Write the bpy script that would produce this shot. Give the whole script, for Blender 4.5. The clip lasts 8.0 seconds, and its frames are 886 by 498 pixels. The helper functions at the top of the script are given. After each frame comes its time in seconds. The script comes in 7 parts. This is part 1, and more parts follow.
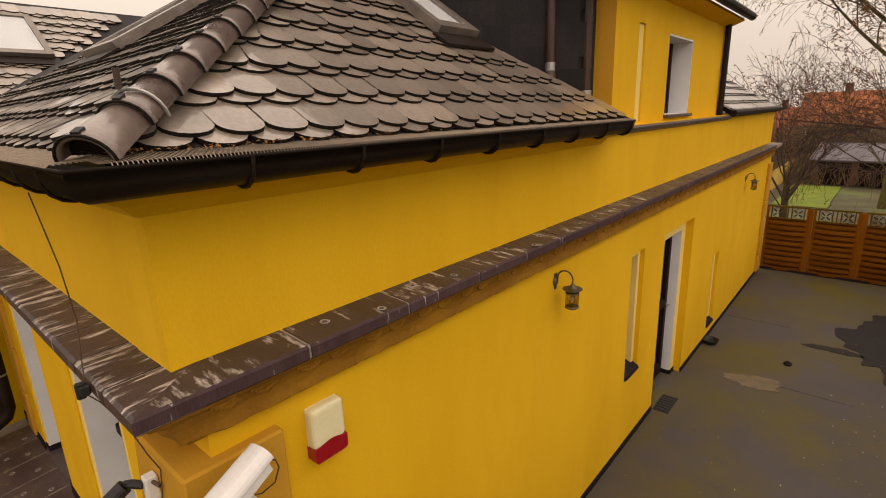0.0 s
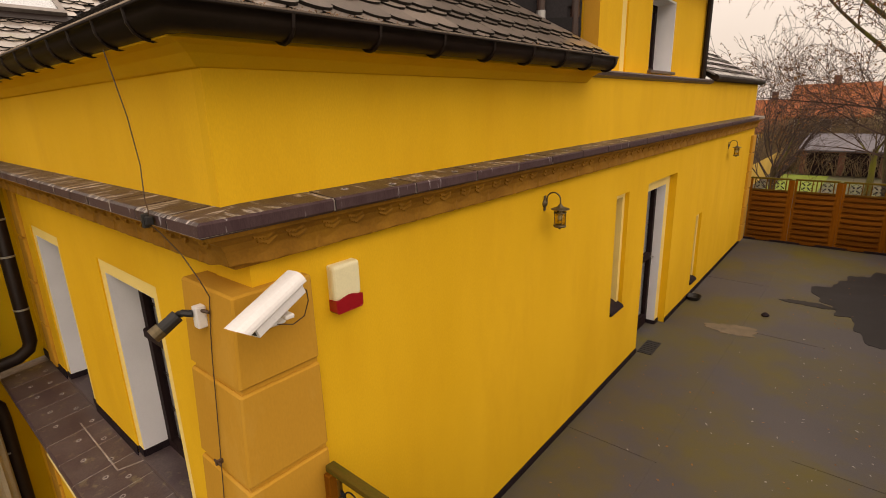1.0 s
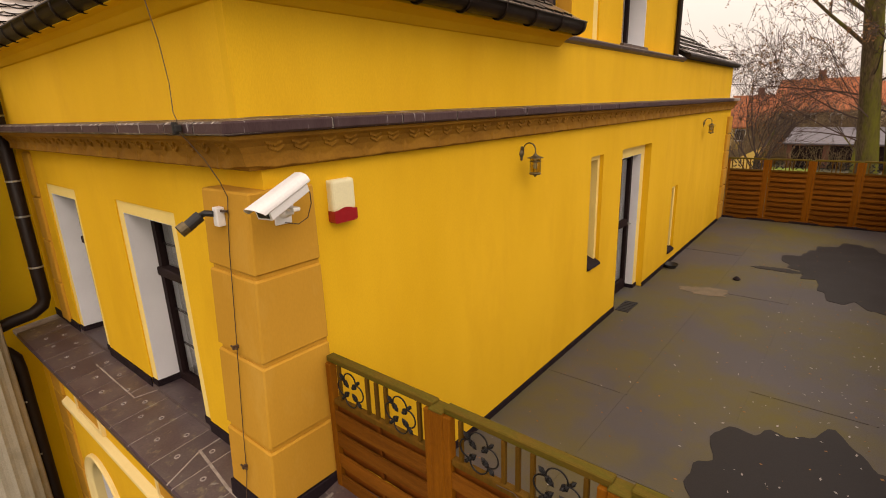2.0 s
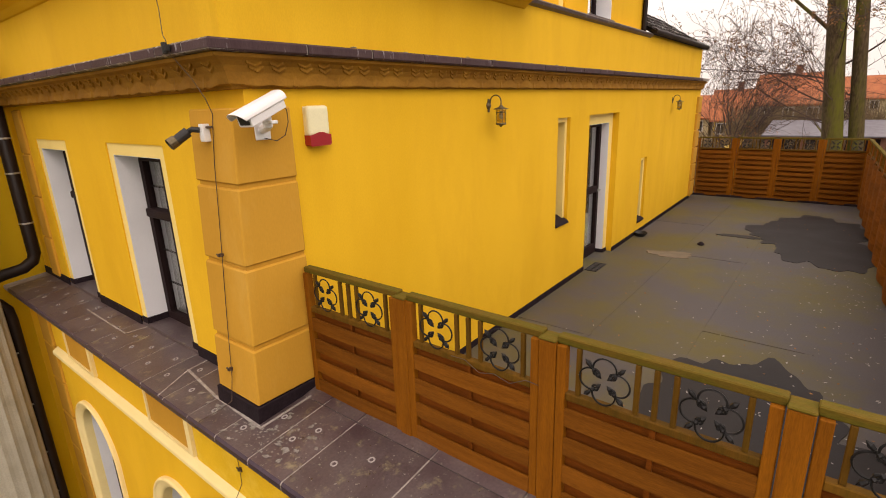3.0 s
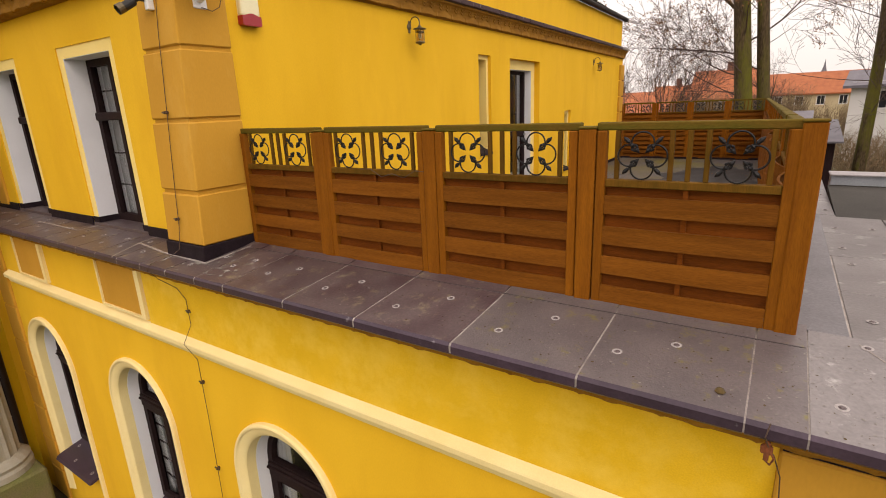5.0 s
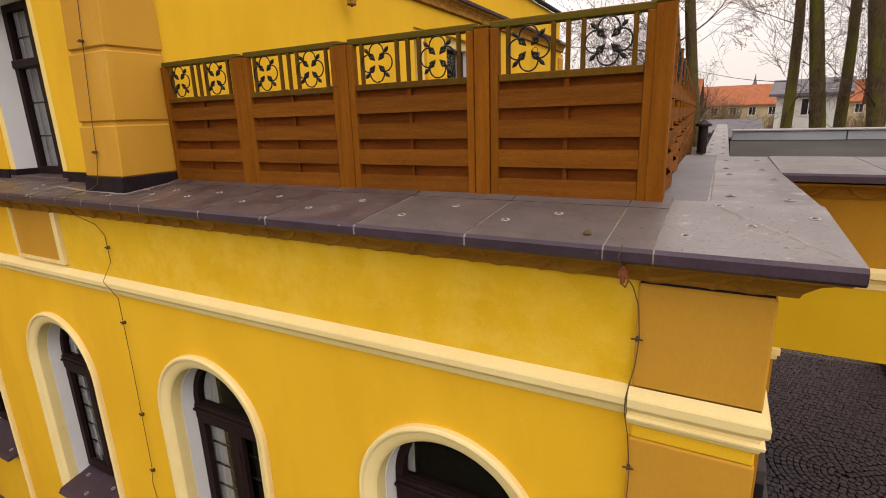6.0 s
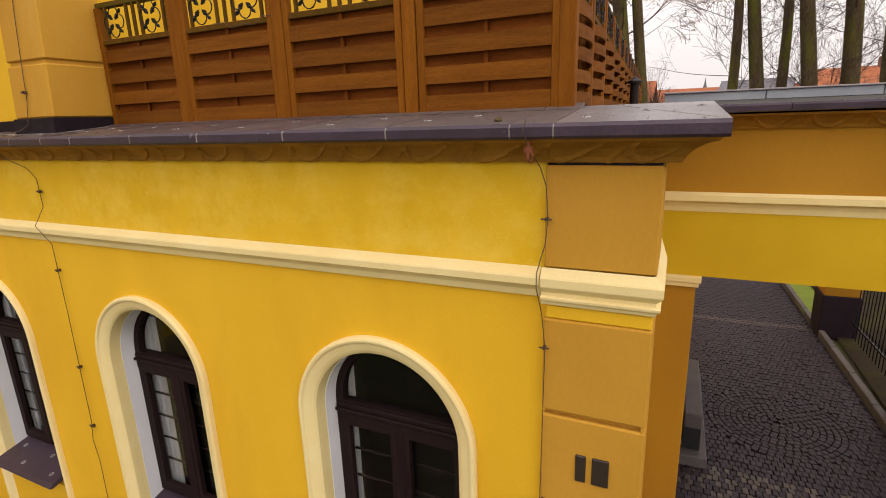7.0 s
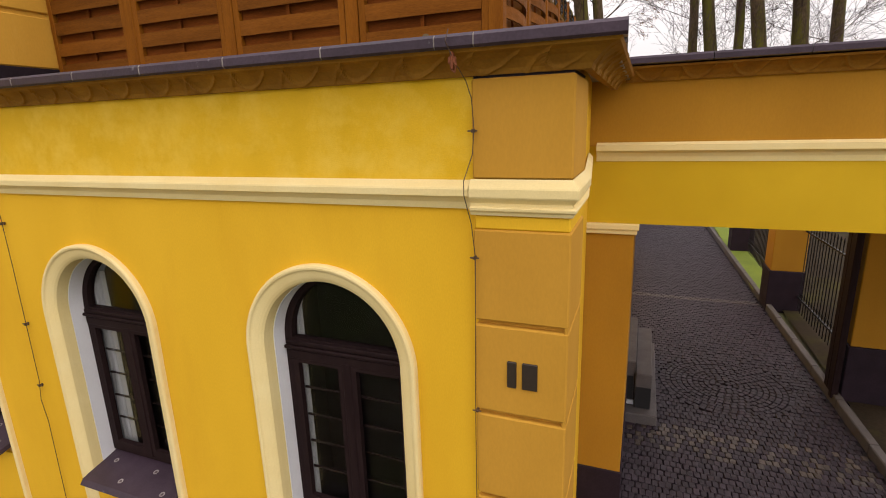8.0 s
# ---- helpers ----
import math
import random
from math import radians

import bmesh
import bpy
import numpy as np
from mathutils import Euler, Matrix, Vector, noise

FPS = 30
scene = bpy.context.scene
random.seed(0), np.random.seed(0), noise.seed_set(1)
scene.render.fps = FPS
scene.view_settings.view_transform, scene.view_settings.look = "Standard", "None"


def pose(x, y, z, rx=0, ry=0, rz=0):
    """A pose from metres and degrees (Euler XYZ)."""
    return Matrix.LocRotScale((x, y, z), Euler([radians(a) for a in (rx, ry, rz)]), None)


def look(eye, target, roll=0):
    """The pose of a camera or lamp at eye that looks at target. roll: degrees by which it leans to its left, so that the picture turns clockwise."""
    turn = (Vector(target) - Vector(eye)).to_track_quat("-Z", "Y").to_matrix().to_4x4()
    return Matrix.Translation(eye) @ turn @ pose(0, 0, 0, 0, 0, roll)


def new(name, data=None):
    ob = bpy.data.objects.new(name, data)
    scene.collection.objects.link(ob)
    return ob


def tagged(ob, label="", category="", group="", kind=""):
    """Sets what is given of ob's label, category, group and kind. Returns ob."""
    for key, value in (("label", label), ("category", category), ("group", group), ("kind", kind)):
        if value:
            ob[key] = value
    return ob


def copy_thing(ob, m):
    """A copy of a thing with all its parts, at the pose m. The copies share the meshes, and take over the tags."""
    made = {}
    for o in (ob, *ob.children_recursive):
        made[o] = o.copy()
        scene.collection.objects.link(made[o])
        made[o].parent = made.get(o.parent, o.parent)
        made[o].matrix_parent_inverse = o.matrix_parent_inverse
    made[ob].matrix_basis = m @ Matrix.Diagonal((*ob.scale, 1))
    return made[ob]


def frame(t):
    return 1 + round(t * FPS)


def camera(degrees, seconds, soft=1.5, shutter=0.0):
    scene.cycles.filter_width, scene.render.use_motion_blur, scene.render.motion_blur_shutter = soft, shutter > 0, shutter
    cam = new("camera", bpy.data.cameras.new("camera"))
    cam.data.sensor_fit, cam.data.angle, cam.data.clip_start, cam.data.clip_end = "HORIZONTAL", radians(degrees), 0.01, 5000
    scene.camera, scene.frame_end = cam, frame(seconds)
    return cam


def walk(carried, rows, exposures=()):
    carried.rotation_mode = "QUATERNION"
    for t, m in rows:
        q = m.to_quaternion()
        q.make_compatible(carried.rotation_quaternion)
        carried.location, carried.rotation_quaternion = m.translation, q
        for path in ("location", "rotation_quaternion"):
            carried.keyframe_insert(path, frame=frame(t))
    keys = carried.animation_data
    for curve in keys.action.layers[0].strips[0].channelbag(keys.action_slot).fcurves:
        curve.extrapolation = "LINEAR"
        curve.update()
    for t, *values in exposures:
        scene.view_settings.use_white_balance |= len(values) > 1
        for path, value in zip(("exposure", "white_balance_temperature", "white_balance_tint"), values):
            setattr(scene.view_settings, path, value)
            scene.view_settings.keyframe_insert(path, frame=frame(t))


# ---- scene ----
from mathutils import geometry

cam = camera(82.5, 8.0, soft=1.0)
PATH = [
    (0, (-2.023, -0.348, 3.772), (-3.305, 1.097, 3.251), -1.9),
    (0.5, (-1.894, -0.543, 3.532), (-3.17, 0.903, 3.001), -1.8),
    (1, (-1.74, -0.77, 3.299), (-2.999, 0.687, 2.759), -1.7),
    (1.5, (-1.58, -0.969, 3.106), (-2.832, 0.493, 2.561), -1.7),
    (2.8, (-1.007, -1.391, 2.631), (-2.213, 0.11, 2.087), -2.1),
    (3, (-0.954, -1.435, 2.537), (-2.152, 0.067, 1.983), -1.9),
    (3.5, (-0.769, -1.603, 2.339), (-1.95, -0.087, 1.786), -1.9),
    (4, (-0.568, -1.763, 2.126), (-1.717, -0.222, 1.575), -2.0),
    (4.5, (-0.353, -1.879, 1.919), (-1.466, -0.312, 1.365), -1.9),
    (4.7, (-0.271, -1.942, 1.802), (-1.369, -0.363, 1.254), -2.3),
    (5.8, (0.183, -2.134, 1.157), (-0.786, -0.464, 0.635), -1.6),
    (6, (0.237, -2.153, 1.042), (-0.696, -0.459, 0.534), -1.9),
    (6.5, (0.377, -2.209, 0.791), (-0.493, -0.478, 0.292), -1.9),
    (7, (0.512, -2.284, 0.56), (-0.302, -0.526, 0.064), -1.9),
    (7.5, (0.643, -2.362, 0.362), (-0.125, -0.581, -0.128), -1.8),
    (8, (0.771, -2.425, 0.15), (0.052, -0.622, -0.333), -1.8),
]
# seconds, stops, kelvin and tint of the clip's own picture
PICTURE = [(0, -0.33, 8050, 11), (1, -0.17, 7950, 11), (1.5, -0.09, 7900, 12), (3, 0.24, 7250, 12), (4.5, 0.27, 7000, 11), (6, 0.09, 6850, 10), (8, 0.09, 6450, 10)]
walk(cam, [(t, look(eye, target, roll)) for t, eye, target, roll in PATH], PICTURE)

# ---- world and light ----
world = bpy.data.worlds.new("overcast")
world.use_nodes = True
scene.world = world
wn, wl = world.node_tree.nodes, world.node_tree.links
sky = wn.new("ShaderNodeTexSky")
sky.sky_type, sky.sun_disc = "NISHITA", False
sky.sun_elevation, sky.sun_rotation = radians(42), radians(123)
sky.air_density, sky.dust_density, sky.ozone_density = 1.0, 6.0, 1.0
sky_bg = wn["Background"]
sky_bg.inputs["Strength"].default_value = 0.10
wl.new(sky.outputs[0], sky_bg.inputs["Color"])
cloud_noise = wn.new("ShaderNodeTexNoise")
cloud_noise.inputs["Scale"].default_value, cloud_noise.inputs["Detail"].default_value = 2.2, 6
cloud_ramp = wn.new("ShaderNodeValToRGB")
cloud_ramp.color_ramp.elements[0].position, cloud_ramp.color_ramp.elements[0].color = 0.3, (0.88, 0.80, 0.79, 1)
cloud_ramp.color_ramp.elements[1].position, cloud_ramp.color_ramp.elements[1].color = 0.7, (1.0, 0.93, 0.92, 1)
cloud_bg = wn.new("ShaderNodeBackground")
wl.new(cloud_noise.outputs[0], cloud_ramp.inputs[0])
wl.new(cloud_ramp.outputs[0], cloud_bg.inputs["Color"])
# an overcast sky is brighter overhead than at the horizon
sky_place, sky_axes, overhead = wn.new("ShaderNodeTexCoord"), wn.new("ShaderNodeSeparateXYZ"), wn.new("ShaderNodeMapRange")
wl.new(sky_place.outputs["Generated"], sky_axes.inputs[0])
wl.new(sky_axes.outputs["Z"], overhead.inputs["Value"])
overhead.inputs["To Min"].default_value, overhead.inputs["To Max"].default_value = 1.08, 2.45
wl.new(overhead.outputs[0], cloud_bg.inputs["Strength"])
cover = wn.new("ShaderNodeMixShader")
cover.inputs[0].default_value = 0.85
wl.new(sky_bg.outputs[0], cover.inputs[1])
wl.new(cloud_bg.outputs[0], cover.inputs[2])
wl.new(cover.outputs[0], wn["World Output"].inputs["Surface"])

sun_data = bpy.data.lights.new("sun", "SUN")
sun_data.energy, sun_data.angle, sun_data.color = 0.40, radians(25), (1.0, 0.95, 0.88)
sun = new("sun", sun_data)
sun.matrix_world = look((0, 0, 0), (-0.62, 0.40, -0.66))


# ---- materials ----
def material(name, base, other=None, rough=0.8, scale=8.0, fine=80.0, bump=0.2, spread=0.15, metal=0.0, spec=0.5,
             stain=None, stain_scale=1.5, stain_cut=(0.55, 0.75), stretch=(1, 1, 1), vary=0.0, coat=0.0, detail=6.0, coords="Object"):
    """A surface with large and fine colour variation, optional stains of a second colour and fine relief."""
    m = bpy.data.materials.new(name)
    m.use_nodes = True
    n, l = m.node_tree.nodes, m.node_tree.links
    b = n["Principled BSDF"]
    tc = n.new("ShaderNodeTexCoord")
    mp = n.new("ShaderNodeMapping")
    mp.inputs["Scale"].default_value = stretch
    if coords == "World":
        geo = n.new("ShaderNodeNewGeometry")
        l.new(geo.outputs["Position"], mp.inputs["Vector"])
    else:
        l.new(tc.outputs["Object"], mp.inputs["Vector"])
    big, small = n.new("ShaderNodeTexNoise"), n.new("ShaderNodeTexNoise")
    big.inputs["Scale"].default_value, big.inputs["Detail"].default_value = scale, detail
    small.inputs["Scale"].default_value, small.inputs["Detail"].default_value = fine, 4
    l.new(mp.outputs[0], big.inputs["Vector"])
    l.new(mp.outputs[0], small.inputs["Vector"])
    other = other or tuple(c * (1 - spread) for c in base)
    mix = n.new("ShaderNodeMix")
    mix.data_type = "RGBA"
    mix.inputs["A"].default_value, mix.inputs["B"].default_value = (*base, 1), (*other, 1)
    ramp = n.new("ShaderNodeMapRange")
    ramp.inputs["From Min"].default_value, ramp.inputs["From Max"].default_value = 0.3, 0.7
    l.new(big.outputs[0], ramp.inputs["Value"])
    l.new(ramp.outputs[0], mix.inputs["Factor"])
    last = mix.outputs["Result"]
    grain = n.new("ShaderNodeHueSaturation")
    value = n.new("ShaderNodeMapRange")
    value.inputs["From Min"].default_value, value.inputs["From Max"].default_value = 0.3, 0.7
    value.inputs["To Min"].default_value, value.inputs["To Max"].default_value = 1 - spread * 0.7, 1 + spread * 0.7
    l.new(small.outputs[0], value.inputs["Value"])
    l.new(value.outputs[0], grain.inputs["Value"])
    l.new(last, grain.inputs["Color"])
    last = grain.outputs["Color"]
    if stain:
        patches = n.new("ShaderNodeTexNoise")
        patches.inputs["Scale"].default_value, patches.inputs["Detail"].default_value = stain_scale, 8
        patches.inputs["Roughness"].default_value = 0.65
        shift = n.new("ShaderNodeVectorMath")
        shift.inputs[1].default_value = (7.3, 2.1, 5.7)
        l.new(mp.outputs[0], shift.inputs[0])
        l.new(shift.outputs[0], patches.inputs["Vector"])
        cut = n.new("ShaderNodeMapRange")
        cut.inputs["From Min"].default_value, cut.inputs["From Max"].default_value = stain_cut
        l.new(patches.outputs[0], cut.inputs["Value"])
        over = n.new("ShaderNodeMix")
        over.data_type = "RGBA"
        over.inputs["B"].default_value = (*stain, 1)
        l.new(last, over.inputs["A"])
        l.new(cut.outputs[0], over.inputs["Factor"])
        last = over.outputs["Result"]
    if vary:
        info, island = n.new("ShaderNodeObjectInfo"), n.new("ShaderNodeNewGeometry")
        add = n.new("ShaderNodeMath")
        l.new(info.outputs["Random"], add.inputs[0])
        l.new(island.outputs["Random Per Island"], add.inputs[1])
        frac = n.new("ShaderNodeMath")
        frac.operation = "FRACT"
        l.new(add.outputs[0], frac.inputs[0])
        span = n.new("ShaderNodeMapRange")
        span.inputs["To Min"].default_value, span.inputs["To Max"].default_value = 1 - vary, 1 + vary
        l.new(frac.outputs[0], span.inputs["Value"])
        hue = n.new("ShaderNodeHueSaturation")
        l.new(span.outputs[0], hue.inputs["Value"])
        l.new(last, hue.inputs["Color"])
        last = hue.outputs["Color"]
    l.new(last, b.inputs["Base Color"])
    b.inputs["Metallic"].default_value, b.inputs["Specular IOR Level"].default_value = metal, spec
    b.inputs["Coat Weight"].default_value = coat
    rr = n.new("ShaderNodeMapRange")
    rr.inputs["To Min"].default_value, rr.inputs["To Max"].default_value = max(0.02, rough - 0.12), min(1, rough + 0.12)
    l.new(big.outputs[0], rr.inputs["Value"])
    l.new(rr.outputs[0], b.inputs["Roughness"])
    if bump:
        bp = n.new("ShaderNodeBump")
        bp.inputs["Strength"].default_value, bp.inputs["Distance"].default_value = bump, 0.004
        l.new(small.outputs[0], bp.inputs["Height"])
        l.new(bp.outputs[0], b.inputs["Normal"])
    return m


YELLOW = material("yellow_stucco", (0.78, 0.46, 0.022), (0.71, 0.41, 0.016), 0.85, 1.4, 160, 0.22, 0.05, spec=0.25, stretch=(1, 1, 0.35),
                  stain=(0.66, 0.36, 0.014), stain_scale=2.2, stain_cut=(0.48, 0.86))
YELLOW_PALE = material("blotchy_yellow_stucco", (0.74, 0.45, 0.018), (0.66, 0.40, 0.012), 0.85, 3.5, 140, 0.25, 0.08, spec=0.25,
                       stain=(0.81, 0.545, 0.07), stain_scale=5.0, stain_cut=(0.44, 0.80), stretch=(1, 1, 1))
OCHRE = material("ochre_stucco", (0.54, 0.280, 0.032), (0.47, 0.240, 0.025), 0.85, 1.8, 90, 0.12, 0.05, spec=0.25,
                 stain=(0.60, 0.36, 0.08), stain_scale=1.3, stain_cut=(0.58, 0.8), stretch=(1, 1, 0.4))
# the frieze's deep ochre; on the gateway pier it holds painted shade
OCHRE_DEEP_SHADED = material("deep_and_shaded_ochre_stucco", (0.42, 0.205, 0.014), (0.36, 0.17, 0.012), 0.85, 1.8, 90, 0.12, 0.05, spec=0.25, stretch=(1, 1, 0.4))
OCHRE_DARK = material("brown_ochre_plaster", (0.32, 0.150, 0.014), (0.22, 0.098, 0.010), 0.8, 5, 70, 0.2, 0.14, spec=0.25)
CREAM = material("cream_paint", (0.80, 0.66, 0.33), (0.76, 0.60, 0.27), 0.75, 3, 120, 0.15, 0.05, spec=0.3, stain=(0.6, 0.5, 0.25), stain_scale=4, stain_cut=(0.66, 0.85))
NICHE = material("pale_yellow_stucco", (0.83, 0.65, 0.24), (0.79, 0.60, 0.20), 0.8, 2, 140, 0.2, 0.06, spec=0.25)
WHITE = material("white_plaster", (0.76, 0.76, 0.80), (0.70, 0.70, 0.74), 0.8, 3, 120, 0.15, 0.05, spec=0.3)
COPING = material("dark_clinker_coping", (0.055, 0.033, 0.038), (0.092, 0.066, 0.066), 0.42, 5, 60, 0.4, 0.28, spec=0.7,
                  stain=(0.20, 0.165, 0.10), stain_scale=10, stain_cut=(0.57, 0.72), vary=0.12)
COPING_HIGH = material("streaked_clinker_coping", (0.036, 0.022, 0.025), (0.060, 0.041, 0.043), 0.45, 5, 60, 0.4, 0.25, spec=0.5,
                  stain=(0.46, 0.42, 0.40), stain_scale=6, stain_cut=(0.56, 0.66), stretch=(0.9, 2.8, 1), vary=0.15)
COPING_STREAK = material("drip_streaked_clinker_coping", (0.036, 0.022, 0.025), (0.060, 0.041, 0.043), 0.45, 5, 60, 0.4, 0.25, spec=0.5,
                  stain=(0.48, 0.44, 0.42), stain_scale=6, stain_cut=(0.54, 0.63), stretch=(3.6, 0.7, 0.7), vary=0.15)
# two paler clinkers: grazing sky sheen is put into their base colour
COPING_PALE_SHEEN = material("weathered_sheen_pale_clinker", (0.168, 0.149, 0.147), (0.124, 0.108, 0.107), 0.33, 3, 60, 0.4, 0.2, spec=0.5,
                  stain=(0.42, 0.40, 0.38), stain_scale=8, stain_cut=(0.60, 0.76), vary=0.10)
COPING_MID_SHEEN = material("sheen_greyed_clinker_slab", (0.122, 0.100, 0.098), (0.086, 0.070, 0.071), 0.38, 5, 90, 0.5, 0.2, spec=0.55, stain=(0.15, 0.125, 0.035), stain_scale=13, stain_cut=(0.58, 0.70))
BEAM = material("olive_yellow_stucco", (0.62, 0.40, 0.012), (0.55, 0.35, 0.010), 0.85, 1.2, 150, 0.25, 0.08, spec=0.25)
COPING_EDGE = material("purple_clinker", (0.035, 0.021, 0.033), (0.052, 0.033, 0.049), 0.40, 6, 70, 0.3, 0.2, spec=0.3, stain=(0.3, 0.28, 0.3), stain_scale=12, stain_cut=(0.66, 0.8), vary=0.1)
UPPER_EDGE = material("brown_purple_clinker", (0.056, 0.031, 0.035), (0.080, 0.050, 0.054), 0.6, 6, 70, 0.3, 0.2, spec=0.15, stain=(0.42, 0.40, 0.42), stain_scale=9, stain_cut=(0.63, 0.72), stretch=(3, 3, 0.5), vary=0.1)
SEAM = material("dark_seam", (0.045, 0.035, 0.036), None, 0.8, 20, 90, 0.3, 0.2)
GROUT = material("pale_grout", (0.36, 0.32, 0.29), (0.20, 0.17, 0.155), 0.9, 9, 90, 0.4, 0.25)
SKIRT = material("black_bitumen_paint", (0.020, 0.013, 0.017), None, 0.65, 10, 60, 0.4, 0.3, spec=0.1, stain=(0.16, 0.15, 0.14), stain_scale=9, stain_cut=(0.68, 0.85))
FLECK = material("pale_lichen", (0.24, 0.215, 0.20), (0.17, 0.155, 0.13), 0.9, 30, 100, 0.3, 0.25)
DISC = material("pale_rubber_washer", (0.33, 0.30, 0.29), None, 0.7, 30, 100, 0.3, 0.2)
WOOD = material("brown_stained_wood", (0.195, 0.066, 0.006), (0.132, 0.043, 0.004), 0.75, 5, 60, 0.4, 0.28, spec=0.1, stretch=(0.5, 6, 6), vary=0.16)
# reddish wood, darkened to hold the shade between the front boards
WOOD_RED_SHADED = material("reddish_stained_shaded_wood", (0.175, 0.046, 0.004), (0.12, 0.031, 0.003), 0.75, 5, 60, 0.4, 0.28, spec=0.1, stretch=(0.5, 6, 6), vary=0.12)
WOOD_UP = material("brown_stained_post", (0.225, 0.076, 0.004), (0.165, 0.052, 0.003), 0.72, 5, 60, 0.35, 0.25, spec=0.1, stretch=(6, 6, 0.5), vary=0.10)
WOOD_MOSS = material("mossy_stained_wood", (0.112, 0.064, 0.009), (0.080, 0.068, 0.008), 0.8, 6, 60, 0.4, 0.25, spec=0.1, stretch=(1, 5, 5), vary=0.1)
IRON = material("black_wrought_iron", (0.012, 0.011, 0.012), None, 0.45, 20, 90, 0.2, 0.2, metal=0.3, spec=0.3)
SLATE = material("dark_roof_tile", (0.190, 0.148, 0.122), (0.315, 0.258, 0.218), 0.34, 5, 45, 0.3, 0.28, spec=1.0, coat=0.7,
                 stain=(0.24, 0.23, 0.06), stain_scale=2.4, stain_cut=(0.60, 0.78), vary=0.30)
# near-black colour holds the shade under tile tails and in the gaps
TILE_EDGE_SHADE = material("shade_dark_tile_edge", (0.012, 0.009, 0.007), None, 0.8, 8, 60, 0.3, 0.3, spec=0.2)
SLATE_BLACK = material("black_slate_cladding", (0.016, 0.014, 0.017), (0.024, 0.021, 0.025), 0.70, 5, 60, 0.3, 0.25, vary=0.35, spec=0.25)
RIDGE = material("brown_ridge_tile", (0.115, 0.078, 0.070), (0.190, 0.145, 0.130), 0.30, 5, 50, 0.4, 0.25, spec=1.0, coat=0.4, stain=(0.17, 0.17, 0.02), stain_scale=3.2, stain_cut=(0.58, 0.72), vary=0.12)
GUTTER = material("dark_brown_gutter", (0.010, 0.005, 0.004), (0.016, 0.009, 0.007), 0.5, 6, 70, 0.15, 0.2, spec=0.22)
PIPE = material("brown_downpipe", (0.05, 0.024, 0.018), None, 0.4, 6, 70, 0.15, 0.2)
BAND = material("galvanised_band", (0.45, 0.45, 0.45), None, 0.4, 20, 80, 0.1, 0.15, metal=0.8)
MESH = material("rusty_gutter_mesh", (0.27, 0.21, 0.16), None, 0.6, 30, 90, 0.3, 0.3, metal=0.1)
FELT = material("grey_roofing_felt", (0.054, 0.048, 0.051), (0.080, 0.070, 0.072), 0.66, 0.8, 90, 0.5, 0.2, spec=0.4,
                stain=(0.092, 0.074, 0.010), stain_scale=0.75, stain_cut=(0.42, 0.66))
STRIP = material("grey_felt_strip", (0.18, 0.17, 0.18), (0.14, 0.132, 0.14), 0.6, 2, 80, 0.4, 0.2, spec=0.4, stain=(0.28, 0.27, 0.26), stain_scale=5, stain_cut=(0.62, 0.8))
DARKFELT = material("dark_roof_felt", (0.060, 0.056, 0.050), (0.044, 0.041, 0.038), 0.9, 1.5, 80, 0.4, 0.2, spec=0.15, stain=(0.085, 0.082, 0.055), stain_scale=1.2, stain_cut=(0.55, 0.75))
SAND = material("pale_silt", (0.17, 0.13, 0.085), (0.12, 0.095, 0.065), 0.9, 5, 90, 0.5, 0.25)
WET = material("wet_felt", (0.012, 0.010, 0.011), (0.018, 0.015, 0.015), 0.60, 1.5, 90, 0.12, 0.2, spec=0.25)
FRAME = material("dark_brown_window_frame", (0.015, 0.008, 0.009), (0.024, 0.014, 0.014), 0.55, 6, 60, 0.2, 0.2, spec=0.06, stretch=(6, 6, 0.7))
CURTAIN = material("grey_net_curtain", (0.36, 0.35, 0.36), (0.26, 0.25, 0.26), 0.9, 12, 60, 0.2, 0.1, stretch=(6, 6, 0.3))
# near-black base colour carries the darkness of unlit rooms
UNLIT_ROOM = material("unlit_room_black", (0.016, 0.012, 0.012), None, 0.9, 2, 20, 0.0, 0.2)
LEAD = material("brown_wire", (0.070, 0.038, 0.022), None, 0.6, 30, 90, 0.1, 0.2)
CCTV = material("white_camera_housing", (0.78, 0.77, 0.78), None, 0.35, 5, 80, 0.05, 0.05, spec=0.5)
DARKPLASTIC = material("black_plastic", (0.012, 0.011, 0.012), None, 0.6, 10, 80, 0.05, 0.1)
SIREN_RED = material("red_siren_lens", (0.32, 0.010, 0.018), None, 0.25, 10, 80, 0.05, 0.1)
SIREN_CREAM = material("cream_siren_cover", (0.80, 0.74, 0.48), None, 0.4, 6, 80, 0.05, 0.05)
BRONZE = material("aged_lantern_metal", (0.10, 0.075, 0.04), (0.15, 0.115, 0.065), 0.45, 20, 80, 0.2, 0.2, metal=0.6)
ZINC = material("zinc_sheet", (0.38, 0.40, 0.43), (0.30, 0.32, 0.35), 0.5, 2, 60, 0.1, 0.12, metal=0.5)
LINKROOF = material("pale_grey_roof_slabs", (0.30, 0.28, 0.28), (0.24, 0.22, 0.225), 0.6, 3, 60, 0.3, 0.15, stain=(0.45, 0.43, 0.42), stain_scale=6, stain_cut=(0.62, 0.8))
COBBLE = material("granite_setts", (0.031, 0.019, 0.027), (0.019, 0.012, 0.017), 0.55, 9, 60, 0.4, 0.2, spec=0.32, vary=0.22)
COBBLE_WARM = material("brownish_setts", (0.062, 0.042, 0.030), (0.042, 0.029, 0.022), 0.5, 9, 60, 0.5, 0.2, vary=0.25)
